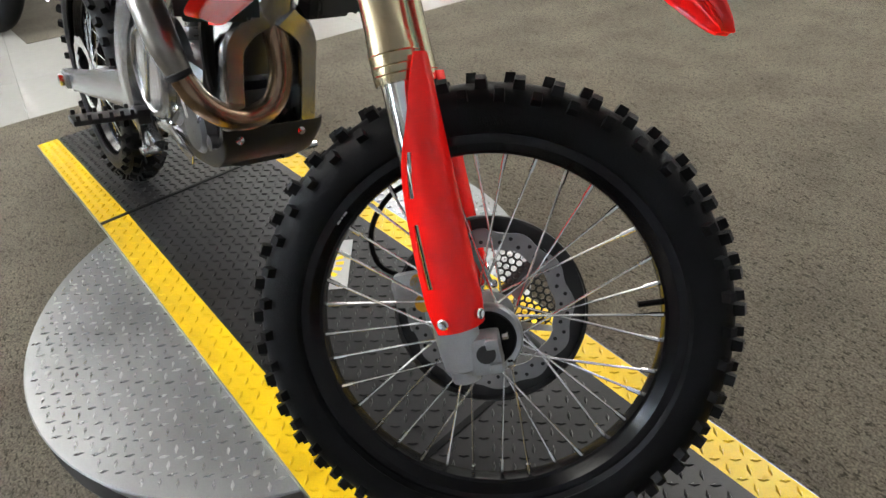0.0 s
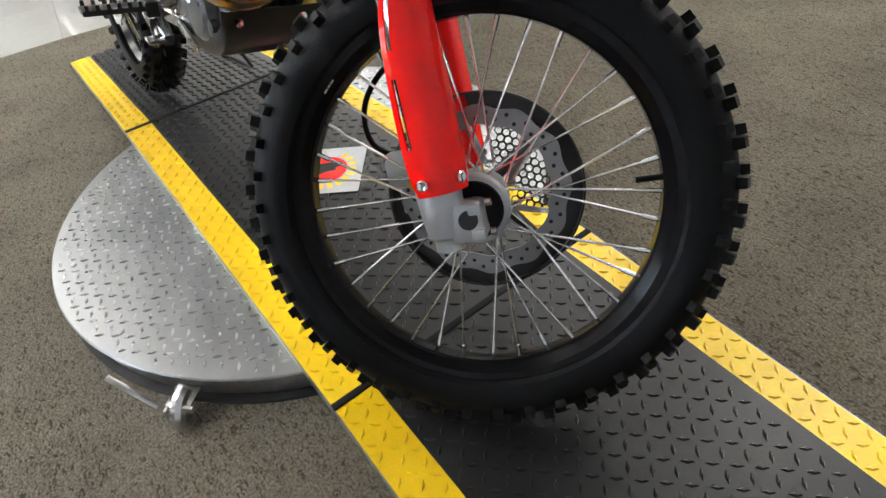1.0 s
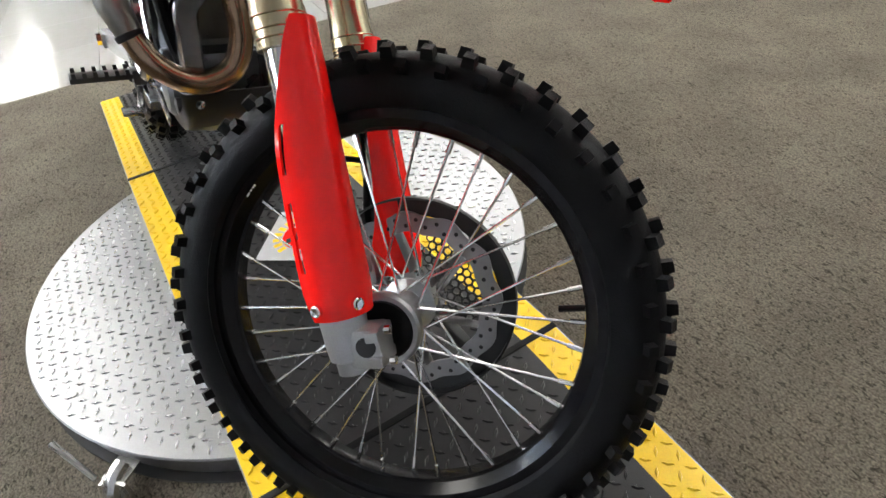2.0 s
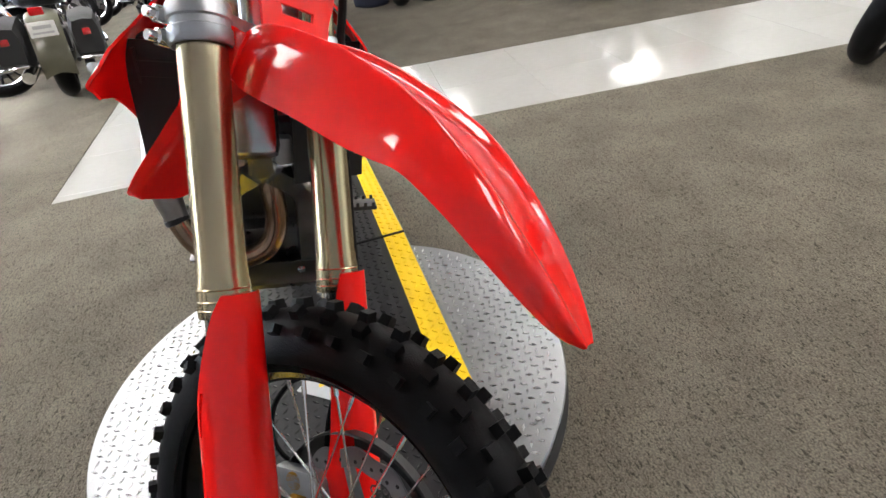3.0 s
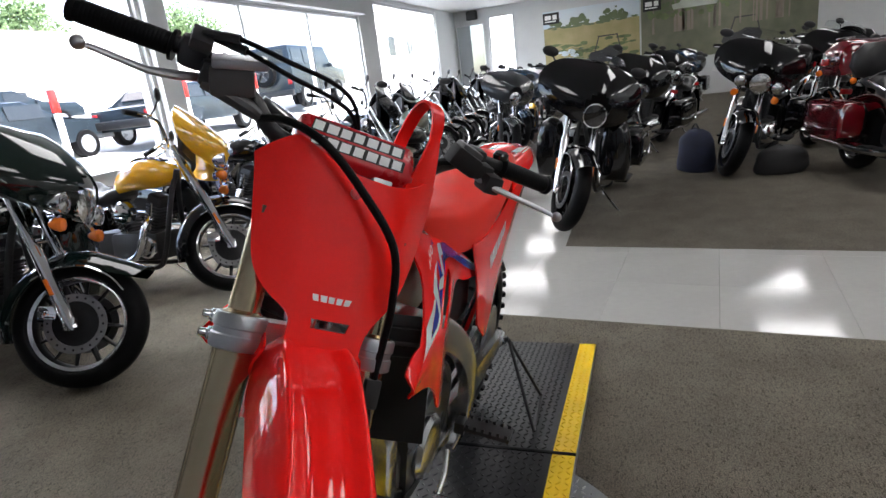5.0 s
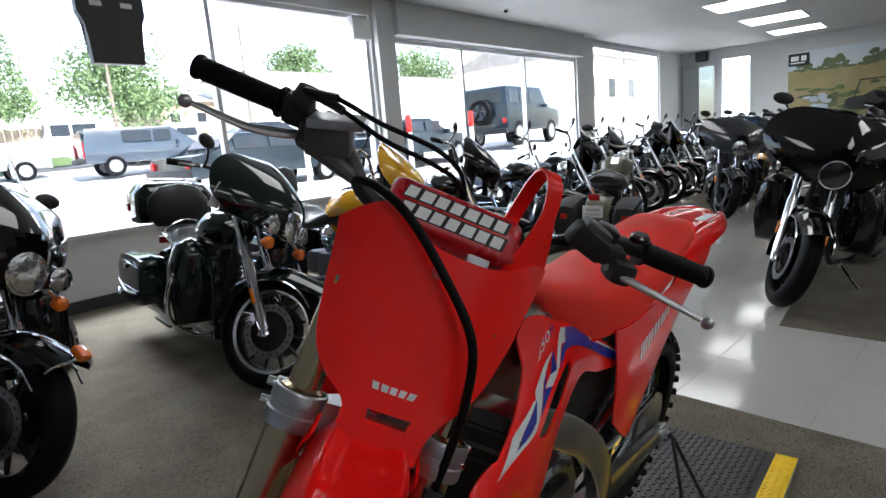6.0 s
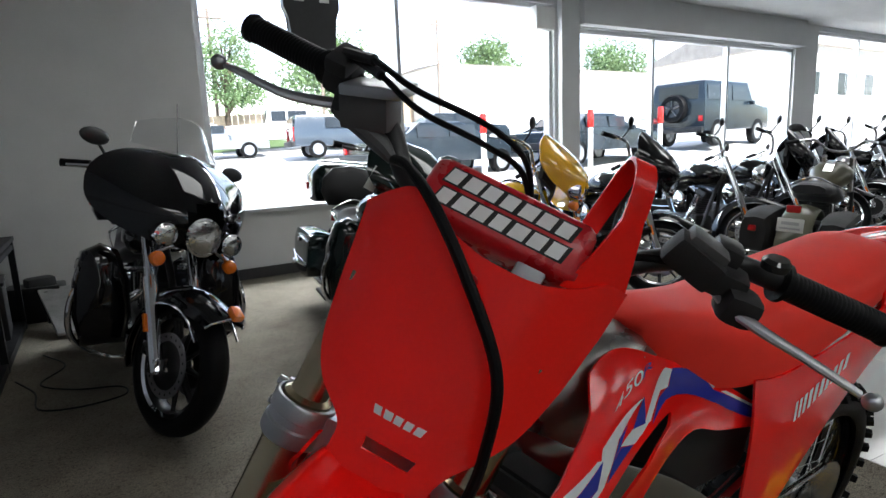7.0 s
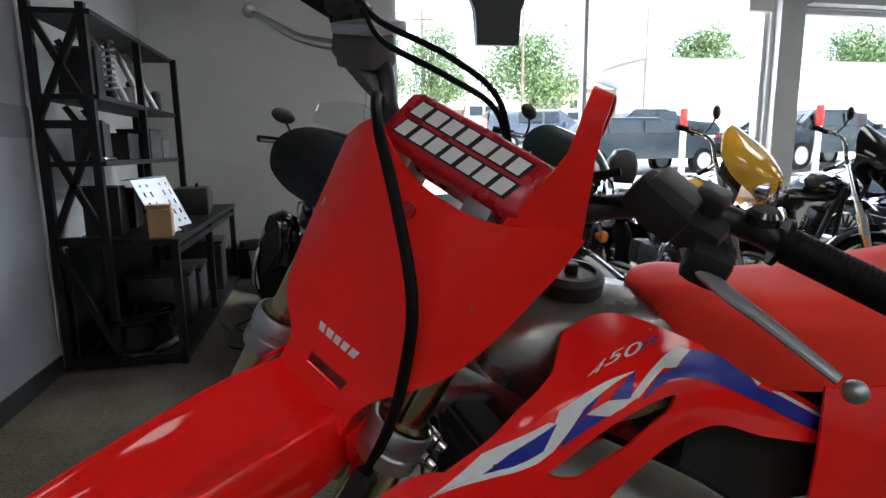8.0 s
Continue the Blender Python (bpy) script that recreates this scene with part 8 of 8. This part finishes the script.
def mural(y0, y1, z0, z1, label, sky, ground, trees, seed):
    """A large printed landscape: sky, ground and clumps of trees as flat shapes on a board."""
    ob = thing("wall_picture", place(BACK_X + 0.012, (y0 + y1) / 2, z0), label, "picture", "pictures on the end wall")
    w, h = y1 - y0, z1 - z0
    part("board", boxes(((0, 0, h / 2), (0.024, w, h), None, 0.003)), sky, ob, smooth=False)
    part("ground_print", boxes(((0.014, 0, h * 0.37), (0.004, w - 0.02, h * 0.72))), ground, ob, smooth=False)
    rng = random.Random(seed)
    blob = lambda b, x, y, z, ry, rz, n=11: b.faces.new([b.verts.new((x, y + ry * math.cos(6.283 * i / n) * rng.uniform(0.75, 1.15), z + rz * math.sin(6.283 * i / n) * rng.uniform(0.7, 1.15))) for i in range(n)])
    b = bmesh.new()
    for k in range(70):
        f = rng.choice((-0.36, -0.16, -0.10, 0.18, 0.26, 0.34))
        y, z, r = w * (f + rng.gauss(0, 0.035)), h * (0.76 + abs(rng.gauss(0, 0.06))), rng.uniform(0.03, 0.09)
        blob(b, 0.0165 + 0.00006 * k, y, min(z, h * 0.93), r * 1.3, r)
    for k in range(40):
        blob(b, 0.0165 + 0.00006 * k, rng.uniform(-w / 2 + 0.15, w / 2 - 0.15), h * rng.uniform(0.71, 0.75), rng.uniform(0.05, 0.14), 0.03)
    tagged(part("tree_print", b, trees, ob, smooth=False), kind="stuff")
    if ground != sky:
        b = bmesh.new()
        for k in range(60):
            blob(b, 0.0162 + 0.00003 * k, w * rng.uniform(-0.42, 0.44), h * (0.06 + 0.40 * rng.random() ** 1.5), rng.uniform(0.08, 0.28), rng.uniform(0.03, 0.08))
        tagged(part("grass_print", b, "poster_leaf", ob, smooth=False), kind="stuff")
        b = bmesh.new()
        for k in range(9):
            blob(b, 0.0182 + 0.00004 * k, w * rng.uniform(-0.32, -0.16), h * rng.uniform(0.10, 0.34), rng.uniform(0.1, 0.2), rng.uniform(0.03, 0.09))
        tagged(part("pond_print", b, "poster_sky", ob, smooth=False), kind="stuff")
    if ground == sky:
        b = bmesh.new()
        for k in range(26):
            y, wd_ = rng.uniform(-w / 2 + 0.2, w / 2 - 0.2), rng.uniform(0.015, 0.05)
            b.faces.new([b.verts.new((0.0226, y + dy, z)) for dy, z in ((-wd_, h * 0.4), (wd_, h * 0.4), (wd_ * 0.6, h * rng.uniform(0.8, 0.97)), (-wd_ * 0.6, h * 0.95))])
        tagged(part("trunk_print", b, "pole_wood", ob, smooth=False), kind="stuff")
        b = bmesh.new()
        for k in range(90):
            y, z, r = rng.uniform(-w / 2 + 0.2, w / 2 - 0.2), h * rng.uniform(0.62, 0.92), rng.uniform(0.04, 0.12)
            b.faces.new([b.verts.new((0.0228 + 0.00005 * k, y + r * math.cos(6.283 * i / 7) * rng.uniform(0.7, 1.2), z + r * math.sin(6.283 * i / 7) * rng.uniform(0.6, 1.1))) for i in range(7)])
        tagged(part("leaf_print", b, "poster_leaf", ob, smooth=False), kind="stuff")
        b = bmesh.new()
        prism(b, [(-0.6, 0.04), (0.6, 0.04), (0.64, 0.18), (0.38, 0.22), (0.22, 0.36), (-0.30, 0.36), (-0.42, 0.21), (-0.64, 0.18)], 0, 0.004, Matrix.Translation((0.034, -w * 0.18, h * 0.70)) @ Matrix.Rotation(radians(90), 4, "Z"))
        part("pale_vehicle_print", b, "poster_pale", ob, smooth=False)
    b = bmesh.new()
    put = Matrix.Translation((0.0225, 0.45, h * 0.08)) @ Matrix.Rotation(radians(90), 4, "Z")
    prism(b, [(-0.46, 0.04), (0.42, 0.0), (0.52, 0.30), (0.46, 0.44), (0.10, 0.50), (-0.12, 0.40), (-0.48, 0.36), (-0.56, 0.18)], 0, 0.006, put)
    for q in ([(-0.36, 0.36), (-0.22, 0.80), (-0.19, 0.80), (-0.32, 0.36)], [(-0.22, 0.79), (0.36, 0.80), (0.40, 0.83), (-0.24, 0.83)], [(0.34, 0.80), (0.43, 0.44), (0.46, 0.44), (0.38, 0.80)]):
        prism(b, q, 0, 0.006, put)
    part("vehicle_print", b, "base_dark", ob, smooth=False)
    return ob


mural(-2.77, 0.22, 1.15, 3.08, "large landscape print with sky, trees and dry grass", "poster_sky", "poster_sand", "poster_tree", 3)
mural(0.26, 5.0, 1.15, 3.15, "large dark woodland print with a pale vehicle", "poster_wood", "poster_wood", "poster_tree", 8)
for y, z in ((-2.5, 2.69), (0.58, 2.64)):
    sg_ = thing("sign_plate", place(BACK_X + 0.035, y, z), "small black sign plate with white bars", "sign", "sign plates")
    part("plate", boxes(((0.012, 0, 0.17), (0.024, 0.52, 0.34), None, 0.004)), "black_matte", sg_, smooth=False)
    part("mark", boxes(((0.026, 0.12, 0.20), (0.004, 0.13, 0.14))), "white_mark", sg_, smooth=False)
    part("mark", boxes(((0.026, -0.10, 0.20), (0.004, 0.20, 0.13))), "white_mark", sg_, smooth=False)
    part("mark", boxes(((0.026, -0.03, 0.08), (0.004, 0.36, 0.035))), "white_mark", sg_, smooth=False)


def soft_bag(name, m, w, d_, h, material, label, seed):
    """A slumped cloth bag with its straps."""
    rng = random.Random(seed)
    ob = thing(name, m, label, "bag")
    rings = []
    for k, (zz, sc) in enumerate(((0.0, 0.86), (0.04, 1.0), (0.25, 1.04), (0.5, 1.0), (0.75, 0.9), (0.92, 0.7), (1.0, 0.42))):
        rings.append([V((math.cos(a) * w / 2 * sc * rng.uniform(0.92, 1.06) + 0.06 * zz * w, math.sin(a) * d_ / 2 * sc * rng.uniform(0.9, 1.08), h * zz * rng.uniform(0.97, 1.03) if zz else 0.0)) for a in [2 * math.pi * i / 14 for i in range(14)]])
    b = bmesh.new()
    cols = [spline([r[j] for r in rings], 3) for j in range(14)]
    skin(b, [[c[i] for c in cols] for i in range(len(cols[0]))])
    part("body", b, material, ob, sharp=70)
    part("strap", tube(bmesh.new(), [(-w * 0.3, 0.0, h * 0.75), (-w * 0.1, 0.03, h * 1.12), (w * 0.2, 0.0, h * 0.85)], 0.012, 8, 5, flat=0.4), "bag_black", ob)
    part("zip_flap", tube(bmesh.new(), [(-w * 0.42, d_ * 0.2, h * 0.55), (0, d_ * 0.42, h * 0.6), (w * 0.42, d_ * 0.2, h * 0.55)], 0.008, 6, 5), "black_plastic", ob)
    return ob


soft_bag("backpack", place(-6.6, 1.05, 0, 0, 0, 30), 0.50, 0.36, 0.48, "bag_blue", "slumped dark blue backpack on the carpet", 5)
soft_bag("duffel_bag", place(-6.2, 1.85, 0, 0, 0, 100), 0.52, 0.30, 0.28, "bag_black", "small black duffel bag on the carpet", 9)

# ---- outside the windows ----
mat("lot", (0.62, 0.61, 0.59), 0.8, var=0.12, scale=0.4, second=(0.52, 0.51, 0.49), bump=0.3, bscale=20)
mat("lawn", (0.07, 0.12, 0.03), 0.9, var=0.3, scale=1.2)
mat("leaf", (0.15, 0.23, 0.10), 0.7, var=0.25, scale=3.0, second=(0.10, 0.16, 0.065))
mat("bark", (0.10, 0.075, 0.055), 0.9, var=0.25, scale=8, bump=0.6, bscale=40)
mat("car_dark", (0.018, 0.026, 0.034), 0.18, var=0.1, scale=2, coat=0.2)
mat("car_white", (0.70, 0.70, 0.70), 0.2, var=0.04, scale=2, coat=0.8)
mat("car_silver", (0.32, 0.34, 0.37), 0.25, metal=0.4, var=0.05, scale=2, coat=0.8)
mat("car_slate", (0.05, 0.065, 0.085), 0.2, var=0.05, scale=2, coat=0.8)
mat("car_glass", (0.03, 0.035, 0.04), 0.08, var=0.1, scale=2)
mat("beige_brick", (0.42, 0.33, 0.24), 0.85, var=0.12, scale=3, bump=0.4, bscale=12)
mat("roof_tile", (0.40, 0.36, 0.32), 0.85, var=0.2, scale=2)
mat("house_white", (0.72, 0.71, 0.68), 0.8, var=0.05, scale=1)
mat("fence_wood", (0.30, 0.24, 0.18), 0.85, var=0.2, scale=3)


def lot_z(x, y):
    return -0.05 + 0.045 * min(8, max(0, -y - 6.0)) + 0.07 * max(0, -y - 14.0) * max(0, 1 - max(0, -y - 30) / 400) + 0.042 * min(40, max(0, -x)) * min(1, max(0, -y - 6) / 6)


xs = [60, 20, 5, 0, -4, -8, -12, -16, -20, -26, -34, -46, -70, -120, -300]
ys = [-5.95, -7, -8.5, -10, -12, -14, -17, -20, -25, -30, -40, -55, -80, -130, -300]
bm = bmesh.new()
vs = [[bm.verts.new((x, y, lot_z(x, y))) for x in xs] for y in ys]
for i in range(len(ys) - 1):
    for j in range(len(xs) - 1):
        bm.faces.new((vs[i][j], vs[i][j + 1], vs[i + 1][j + 1], vs[i + 1][j]))
structure("ground", bm, "lot", "pale sunlit concrete parking lot rising to the street", "ground", smooth=True)
bm = bmesh.new()
gx, gy = [12, 6, 0, -6, -10], [-28.5, -30, -33, -36]
vs = [[bm.verts.new((x, y, lot_z(x, y) + 0.03)) for x in gx] for y in gy]
for i in range(len(gy) - 1):
    for j in range(len(gx) - 1):
        bm.faces.new((vs[i][j], vs[i][j + 1], vs[i + 1][j + 1], vs[i + 1][j]))
structure("lawn", bm, "lawn", "strip of green lawn by the street", "lawn")


def vehicle(name, m, label, category, paint, length, width, roof_z, belt, hood, kind):
    """A parked car, nose along x, standing on its wheels."""
    car = thing(name, m, label, category, "parked cars")
    L, W = length / 2, width / 2
    if kind == "jeep":
        side = [(-L, 0.50), (-L, belt), (-L + 0.02, roof_z - 0.10), (-L + 0.10, roof_z), (L - 1.62, roof_z), (L - 1.28, belt + 0.02), (L - 0.1, belt - 0.06), (L, belt - 0.20), (L, 0.55)]
    elif kind == "pickup":
        side = [(-L, 0.52), (-L, belt), (-L + 1.75, belt), (-L + 1.85, roof_z), (L - 2.1, roof_z), (L - 1.45, belt + 0.04), (L - 0.2, hood), (L, hood - 0.2), (L, 0.45)]
    elif kind == "van":
        side = [(-L, 0.45), (-L, belt), (-L + 0.12, roof_z), (L - 1.7, roof_z), (L - 1.0, belt), (L - 0.15, hood), (L, hood - 0.25), (L, 0.45)]
    else:
        side = [(-L, 0.40), (-L + 0.03, belt), (-L + 0.75, belt + 0.06), (-L + 1.35, roof_z), (L - 2.1, roof_z), (L - 1.35, belt + 0.04), (L - 0.2, hood), (L, hood - 0.22), (L, 0.40)]
    b = bmesh.new()
    prism(b, side, -W, W, None, 0.05)
    for v in b.verts:
        if v.co.z > belt:
            v.co.y *= 1 - 0.16 * (v.co.z - belt) / max(0.1, roof_z - belt) * (0.4 if kind == "jeep" else 1)
    part("body", b, paint, car, sharp=40)
    hgt = roof_z - belt
    if kind == "jeep":
        spans = [(-L + 0.18, -L + 0.95), (-L + 1.05, -L + 1.75), (-L + 1.83, L - 1.70)]
    elif kind == "pickup":
        spans = [(-L + 2.0, -L + 2.65), (-L + 2.75, L - 2.0)]
    else:
        spans = [(-L + 1.2, -L + 2.1), (-L + 2.2, L - 1.75)]
    for a, c in spans:
        for sd in (-1, 1):
            part("side_window", boxes((((a + c) / 2, sd * (W * 0.945 if kind != "jeep" else W * 0.975), belt + hgt * 0.52), (c - a, 0.03, hgt * 0.62), Matrix.Rotation(radians(sd * (9 if kind != "jeep" else 4)), 4, "X"), 0.008)), "car_glass", car, smooth=False)
    part("rear_window", boxes(((-L + (0.02 if kind in ("jeep", "van") else (1.78 if kind == "pickup" else 1.0)), 0, belt + hgt * 0.55), (0.04, W * 1.5, hgt * 0.6), None if kind in ("jeep", "pickup", "van") else Matrix.Rotation(radians(48), 4, "Y"), 0.01)), "car_glass", car, smooth=False)
    wr = 0.45 if kind == "jeep" else 0.34
    for x in (-L + 0.85, L - 0.85):
        for sd in (-1, 1):
            m2 = Matrix.Translation((x, sd * (W - 0.10), wr)) @ Matrix.Rotation(radians(-90 * sd), 4, "X")
            wh = part("wheel", turned([(wr * 0.62, -0.10), (wr * 0.62, 0.115), (wr * 0.2, 0.10)], m2, 20), "car_silver", car)
            b = bmesh.new()
            lathe(b, [(wr * 0.62, -0.11), (wr * 0.94, -0.11), (wr, -0.07), (wr, 0.08), (wr * 0.94, 0.12), (wr * 0.62, 0.12)], m2, 28, close=True)
            part("tyre", b, "black_rubber", wh)
    for sd in (-1, 1):
        part("tail_light", boxes(((-L - 0.008, sd * (W - 0.14), belt - 0.16 if kind != "jeep" else 0.92), (0.05, 0.14, 0.18 if kind != "van" else 0.7), None, 0.01)), "red_lens", car)
        part("headlight", boxes(((L - 0.02, sd * (W - 0.25), hood - 0.22), (0.06, 0.26, 0.14), None, 0.03)), "lamp_glass", car)
        part("door_mirror", boxes(((L - 1.55, sd * (W + 0.09), belt + 0.08), (0.12, 0.18, 0.14), None, 0.03)), paint, car)
    part("bumper", boxes(((-L - 0.06, 0, 0.56), (0.16, W * 1.96, 0.2), None, 0.04)), "black_plastic", car)
    if kind == "jeep":
        m2 = Matrix.Translation((-L - 0.16, 0.05, 1.27)) @ Matrix.Rotation(radians(-90), 4, "Y")
        sw = part("spare_wheel", turned([(0.29, -0.1), (0.29, 0.09), (0.1, 0.05)], m2, 24), "grey_cast", car)
        b = bmesh.new()
        lathe(b, [(0.28, -0.13), (0.43, -0.13), (0.465, -0.07), (0.465, 0.07), (0.43, 0.13), (0.28, 0.13)], m2, 36, close=True)
        part("tyre", b, "black_rubber", sw)
        for k in range(5):
            a = 2 * math.pi * k / 5
            part("spoke", tube(bmesh.new(), [m2 @ V((0.05 * math.cos(a), 0.05 * math.sin(a), 0.115)), m2 @ V((0.28 * math.cos(a), 0.28 * math.sin(a), 0.10))], 0.04, 6, 1), "black_gloss", sw)
    return car


def on_lot(x, y, heading):
    return place(x, y, lot_z(x, y), 0, 0, heading)


vehicle("off_road_car", on_lot(-19.2, -12.3, 186), "dark grey off road car with a spare wheel behind", "car", "car_dark", 4.6, 1.92, 2.14, 1.36, 1.30, "jeep")
vehicle("sedan", on_lot(-7.9, -13.0, 184), "dark blue grey sedan parked outside the window", "car", "car_dark", 4.8, 1.84, 1.42, 0.92, 0.90, "sedan")
vehicle("sedan", on_lot(-12.4, -11.8, 186), "dark sedan parked close to the window", "car", "car_dark", 4.7, 1.84, 1.42, 0.92, 0.90, "sedan")
vehicle("pickup_truck", on_lot(-8.0, -27.0, 170), "white pickup truck across the lot", "pickup truck", "car_white", 5.6, 2.0, 1.9, 1.15, 1.15, "pickup")
vehicle("sedan", on_lot(-11.4, -24.5, 160), "silver sedan across the lot", "car", "car_silver", 4.7, 1.8, 1.45, 0.92, 0.90, "sedan")
vehicle("sedan", on_lot(-13.2, -20.5, 170), "dark sedan across the lot", "car", "car_dark", 4.7, 1.8, 1.45, 0.92, 0.90, "sedan")
vehicle("sedan", on_lot(-4.0, -25.0, 175), "pale silver sedan parked by the lawn", "car", "car_silver", 4.7, 1.8, 1.45, 0.92, 0.90, "sedan")
vehicle("hatchback", on_lot(-8.6, -21.0, 172), "dark blue grey wagon across the lot", "car", "car_slate", 4.5, 1.80, 1.60, 0.98, 0.98, "van")
for x, y in ((-8.05, -11.0), (-11.3, -10.6), (-13.9, -10.4)):
    ps_ = thing("bollard", on_lot(x, y, 0), "red and white traffic post outside the window", "post", "traffic posts")
    h0 = 0.92
    part("post", turned([(0.07, 0.0), (0.07, h0 + 0.28)], None, 16), "house_white", ps_)
    part("red_band", turned([(0.082, h0 + 0.30), (0.085, h0 + 0.32), (0.085, h0 + 0.72), (0.07, h0 + 0.76)], None, 16), "red_frame", ps_)


def tree(name, x, y, base, top, spread, seed, label):
    """A tapered trunk with limbs and a crown of many small leaves in uneven clumps."""
    rng = random.Random(seed)
    h = top - base
    ob = thing(name, place(x, y, base), label, "tree", "trees by the street")
    b = tube(bmesh.new(), [(0, 0, 0), (0.1, 0.05, h * 0.25), (0.0, 0.1, h * 0.55), (0.1, 0.0, h * 0.85)], [0.03 * h, 0.024 * h, 0.016 * h, 0.006 * h], 10, 4)
    clumps = []
    for k in range(30):
        a, z = rng.uniform(0, 6.283), h * rng.uniform(0.38, 0.94)
        r = spread * (1 - 0.55 * abs(z / h - 0.58) / 0.42) * rng.uniform(0.35, 0.85)
        c = V((math.cos(a) * r, math.sin(a) * r, z))
        clumps.append(c)
        tube(b, [(0.03, 0.03, z * 0.62), c * 0.5 + V((0, 0, z * 0.42)), c], [0.010 * h, 0.006 * h, 0.002 * h], 6, 3)
    part("trunk", b, "bark", ob)
    verts, faces = [], []
    for c in clumps:
        rad = spread * rng.uniform(0.30, 0.56)
        for k in range(260):
            d = V((rng.gauss(0, 1), rng.gauss(0, 1), rng.gauss(0, 0.7))).normalized() * rad * rng.uniform(0.45, 1.05)
            q, s_ = c + d, spread * rng.uniform(0.022, 0.046)
            u = V((rng.gauss(0, 1), rng.gauss(0, 1), rng.gauss(0, 1))).normalized()
            w = u.cross(V((rng.gauss(0, 1), rng.gauss(0, 1), rng.gauss(0, 1)))).normalized()
            n0 = len(verts)
            verts += [q - u * s_, q + w * s_ * 0.6, q + u * s_, q - w * s_ * 0.6]
            faces.append((n0, n0 + 1, n0 + 2, n0 + 3))
    me = bpy.data.meshes.new("crown")
    me.from_pydata([tuple(v) for v in verts], [], faces)
    me.materials.append(M["leaf"])
    cr = new("crown", me)
    cr.parent = ob
    tagged(cr, kind="stuff")
    return ob


for i, (x, y, top, spr) in enumerate(((-4.5, -42, 9.6, 2.6), (-16.6, -43, 9.6, 4.0), (-42.2, -57, 13.4, 4.6), (-63.5, -57, 14.4, 5.2), (-1.0, -36, 8.0, 2.2), (-7.7, -38.4, 9.2, 2.5))):
    tree("street_tree", x, y, lot_z(x, y) - 0.1, top, spr, 20 + i, "leafy green street tree beyond the parking lot")
for x, y, z in ((-14.7, -40, 12.0), (-7.5, -41, 11.0), (-27, -44, 12.5)):
    po = thing("utility_pole", on_lot(x, y, 0), "tall wooden utility pole with a crossarm", "pole", "utility poles")
    h = z - lot_z(x, y)
    part("mast", turned([(0.13, 0.0), (0.09, h)], None, 12), "pole_wood", po)
    part("crossarm", boxes(((0, 0, h - 0.6), (1.8, 0.10, 0.12))), "pole_wood", po, smooth=False)
for k in range(3):
    pw = thing("power_line", place(0, 0, 0), "thin dark power line along the street", "cable", "power lines")
    part("wire", tube(bmesh.new(), [(20, -41 + k * 0.4, 10.6 + k * 0.3), (0, -41 + k * 0.4, 9.9 + k * 0.3), (-20, -41 + k * 0.4, 10.4 + k * 0.3), (-60, -43 + k * 0.4, 12.2 + k * 0.3)], 0.02, 5, 6), "base_dark", pw)


def building(name, x0, x1, y, z0, z1, depth, wall_mat, roof_h, windows, label):
    ob = thing(name, place((x0 + x1) / 2, y, z0), label, "building", "buildings across the street")
    w, h = x1 - x0, z1 - z0
    part("wall", boxes(((0, -depth / 2, h / 2), (w, depth, h))), wall_mat, ob, smooth=False)
    b = bmesh.new()
    prism(b, [(-depth - 0.4, h), (0.4, h), (-depth / 2, h + roof_h)], -w / 2 - 0.4, w / 2 + 0.4, Matrix.Rotation(radians(90), 4, "Z") @ Matrix.Diagonal((1, -1, 1, 1)))
    part("roof", b, "roof_tile", ob, smooth=False)
    for k in range(windows):
        x = -w / 2 + w * (k + 0.5) / windows
        wn = part("window", boxes(((x, 0.02, h * 0.55), (w / windows * 0.42, 0.06, h * 0.34))), "house_white", ob, smooth=False)
        part("pane", boxes(((x, 0.055, h * 0.55), (w / windows * 0.36, 0.01, h * 0.28))), "car_glass", wn, smooth=False)
    return ob


building("low_house", -33, -23, -52, 3.8, 6.9, 9, "beige_brick", 1.3, 4, "low beige brick house with a brown roof across the street")
building("shop_building", -76, -28.7, -46, 3.7, 9.0, 9, "house_white", 0.2, 0, "long white flat-roofed shop building across the street")
building("white_house", -44, -34, -17, 1.6, 6.2, 10, "house_white", 1.8, 3, "white house with a pitched roof beside the lot")
building("garden_house", -3, 4, -56, 3.6, 6.6, 8, "house_white", 1.6, 2, "pale house behind a wooden fence")
fence = thing("wooden_fence", place(0, -38.5, 0), "weathered board fence along the street", "fence")
b0 = bmesh.new()
box(b0, (0, 0, 0.85), (0.36, 0.03, 1.7), None, 0.006)
first = part("board", b0, "fence_wood", fence, smooth=False)
for k in range(44):
    ob = first if k == 0 else new("board", first.data)
    ob.parent = fence
    x = 6 - 0.38 * k
    ob.location = (x, 0, lot_z(x, -38.5) - 0.05)
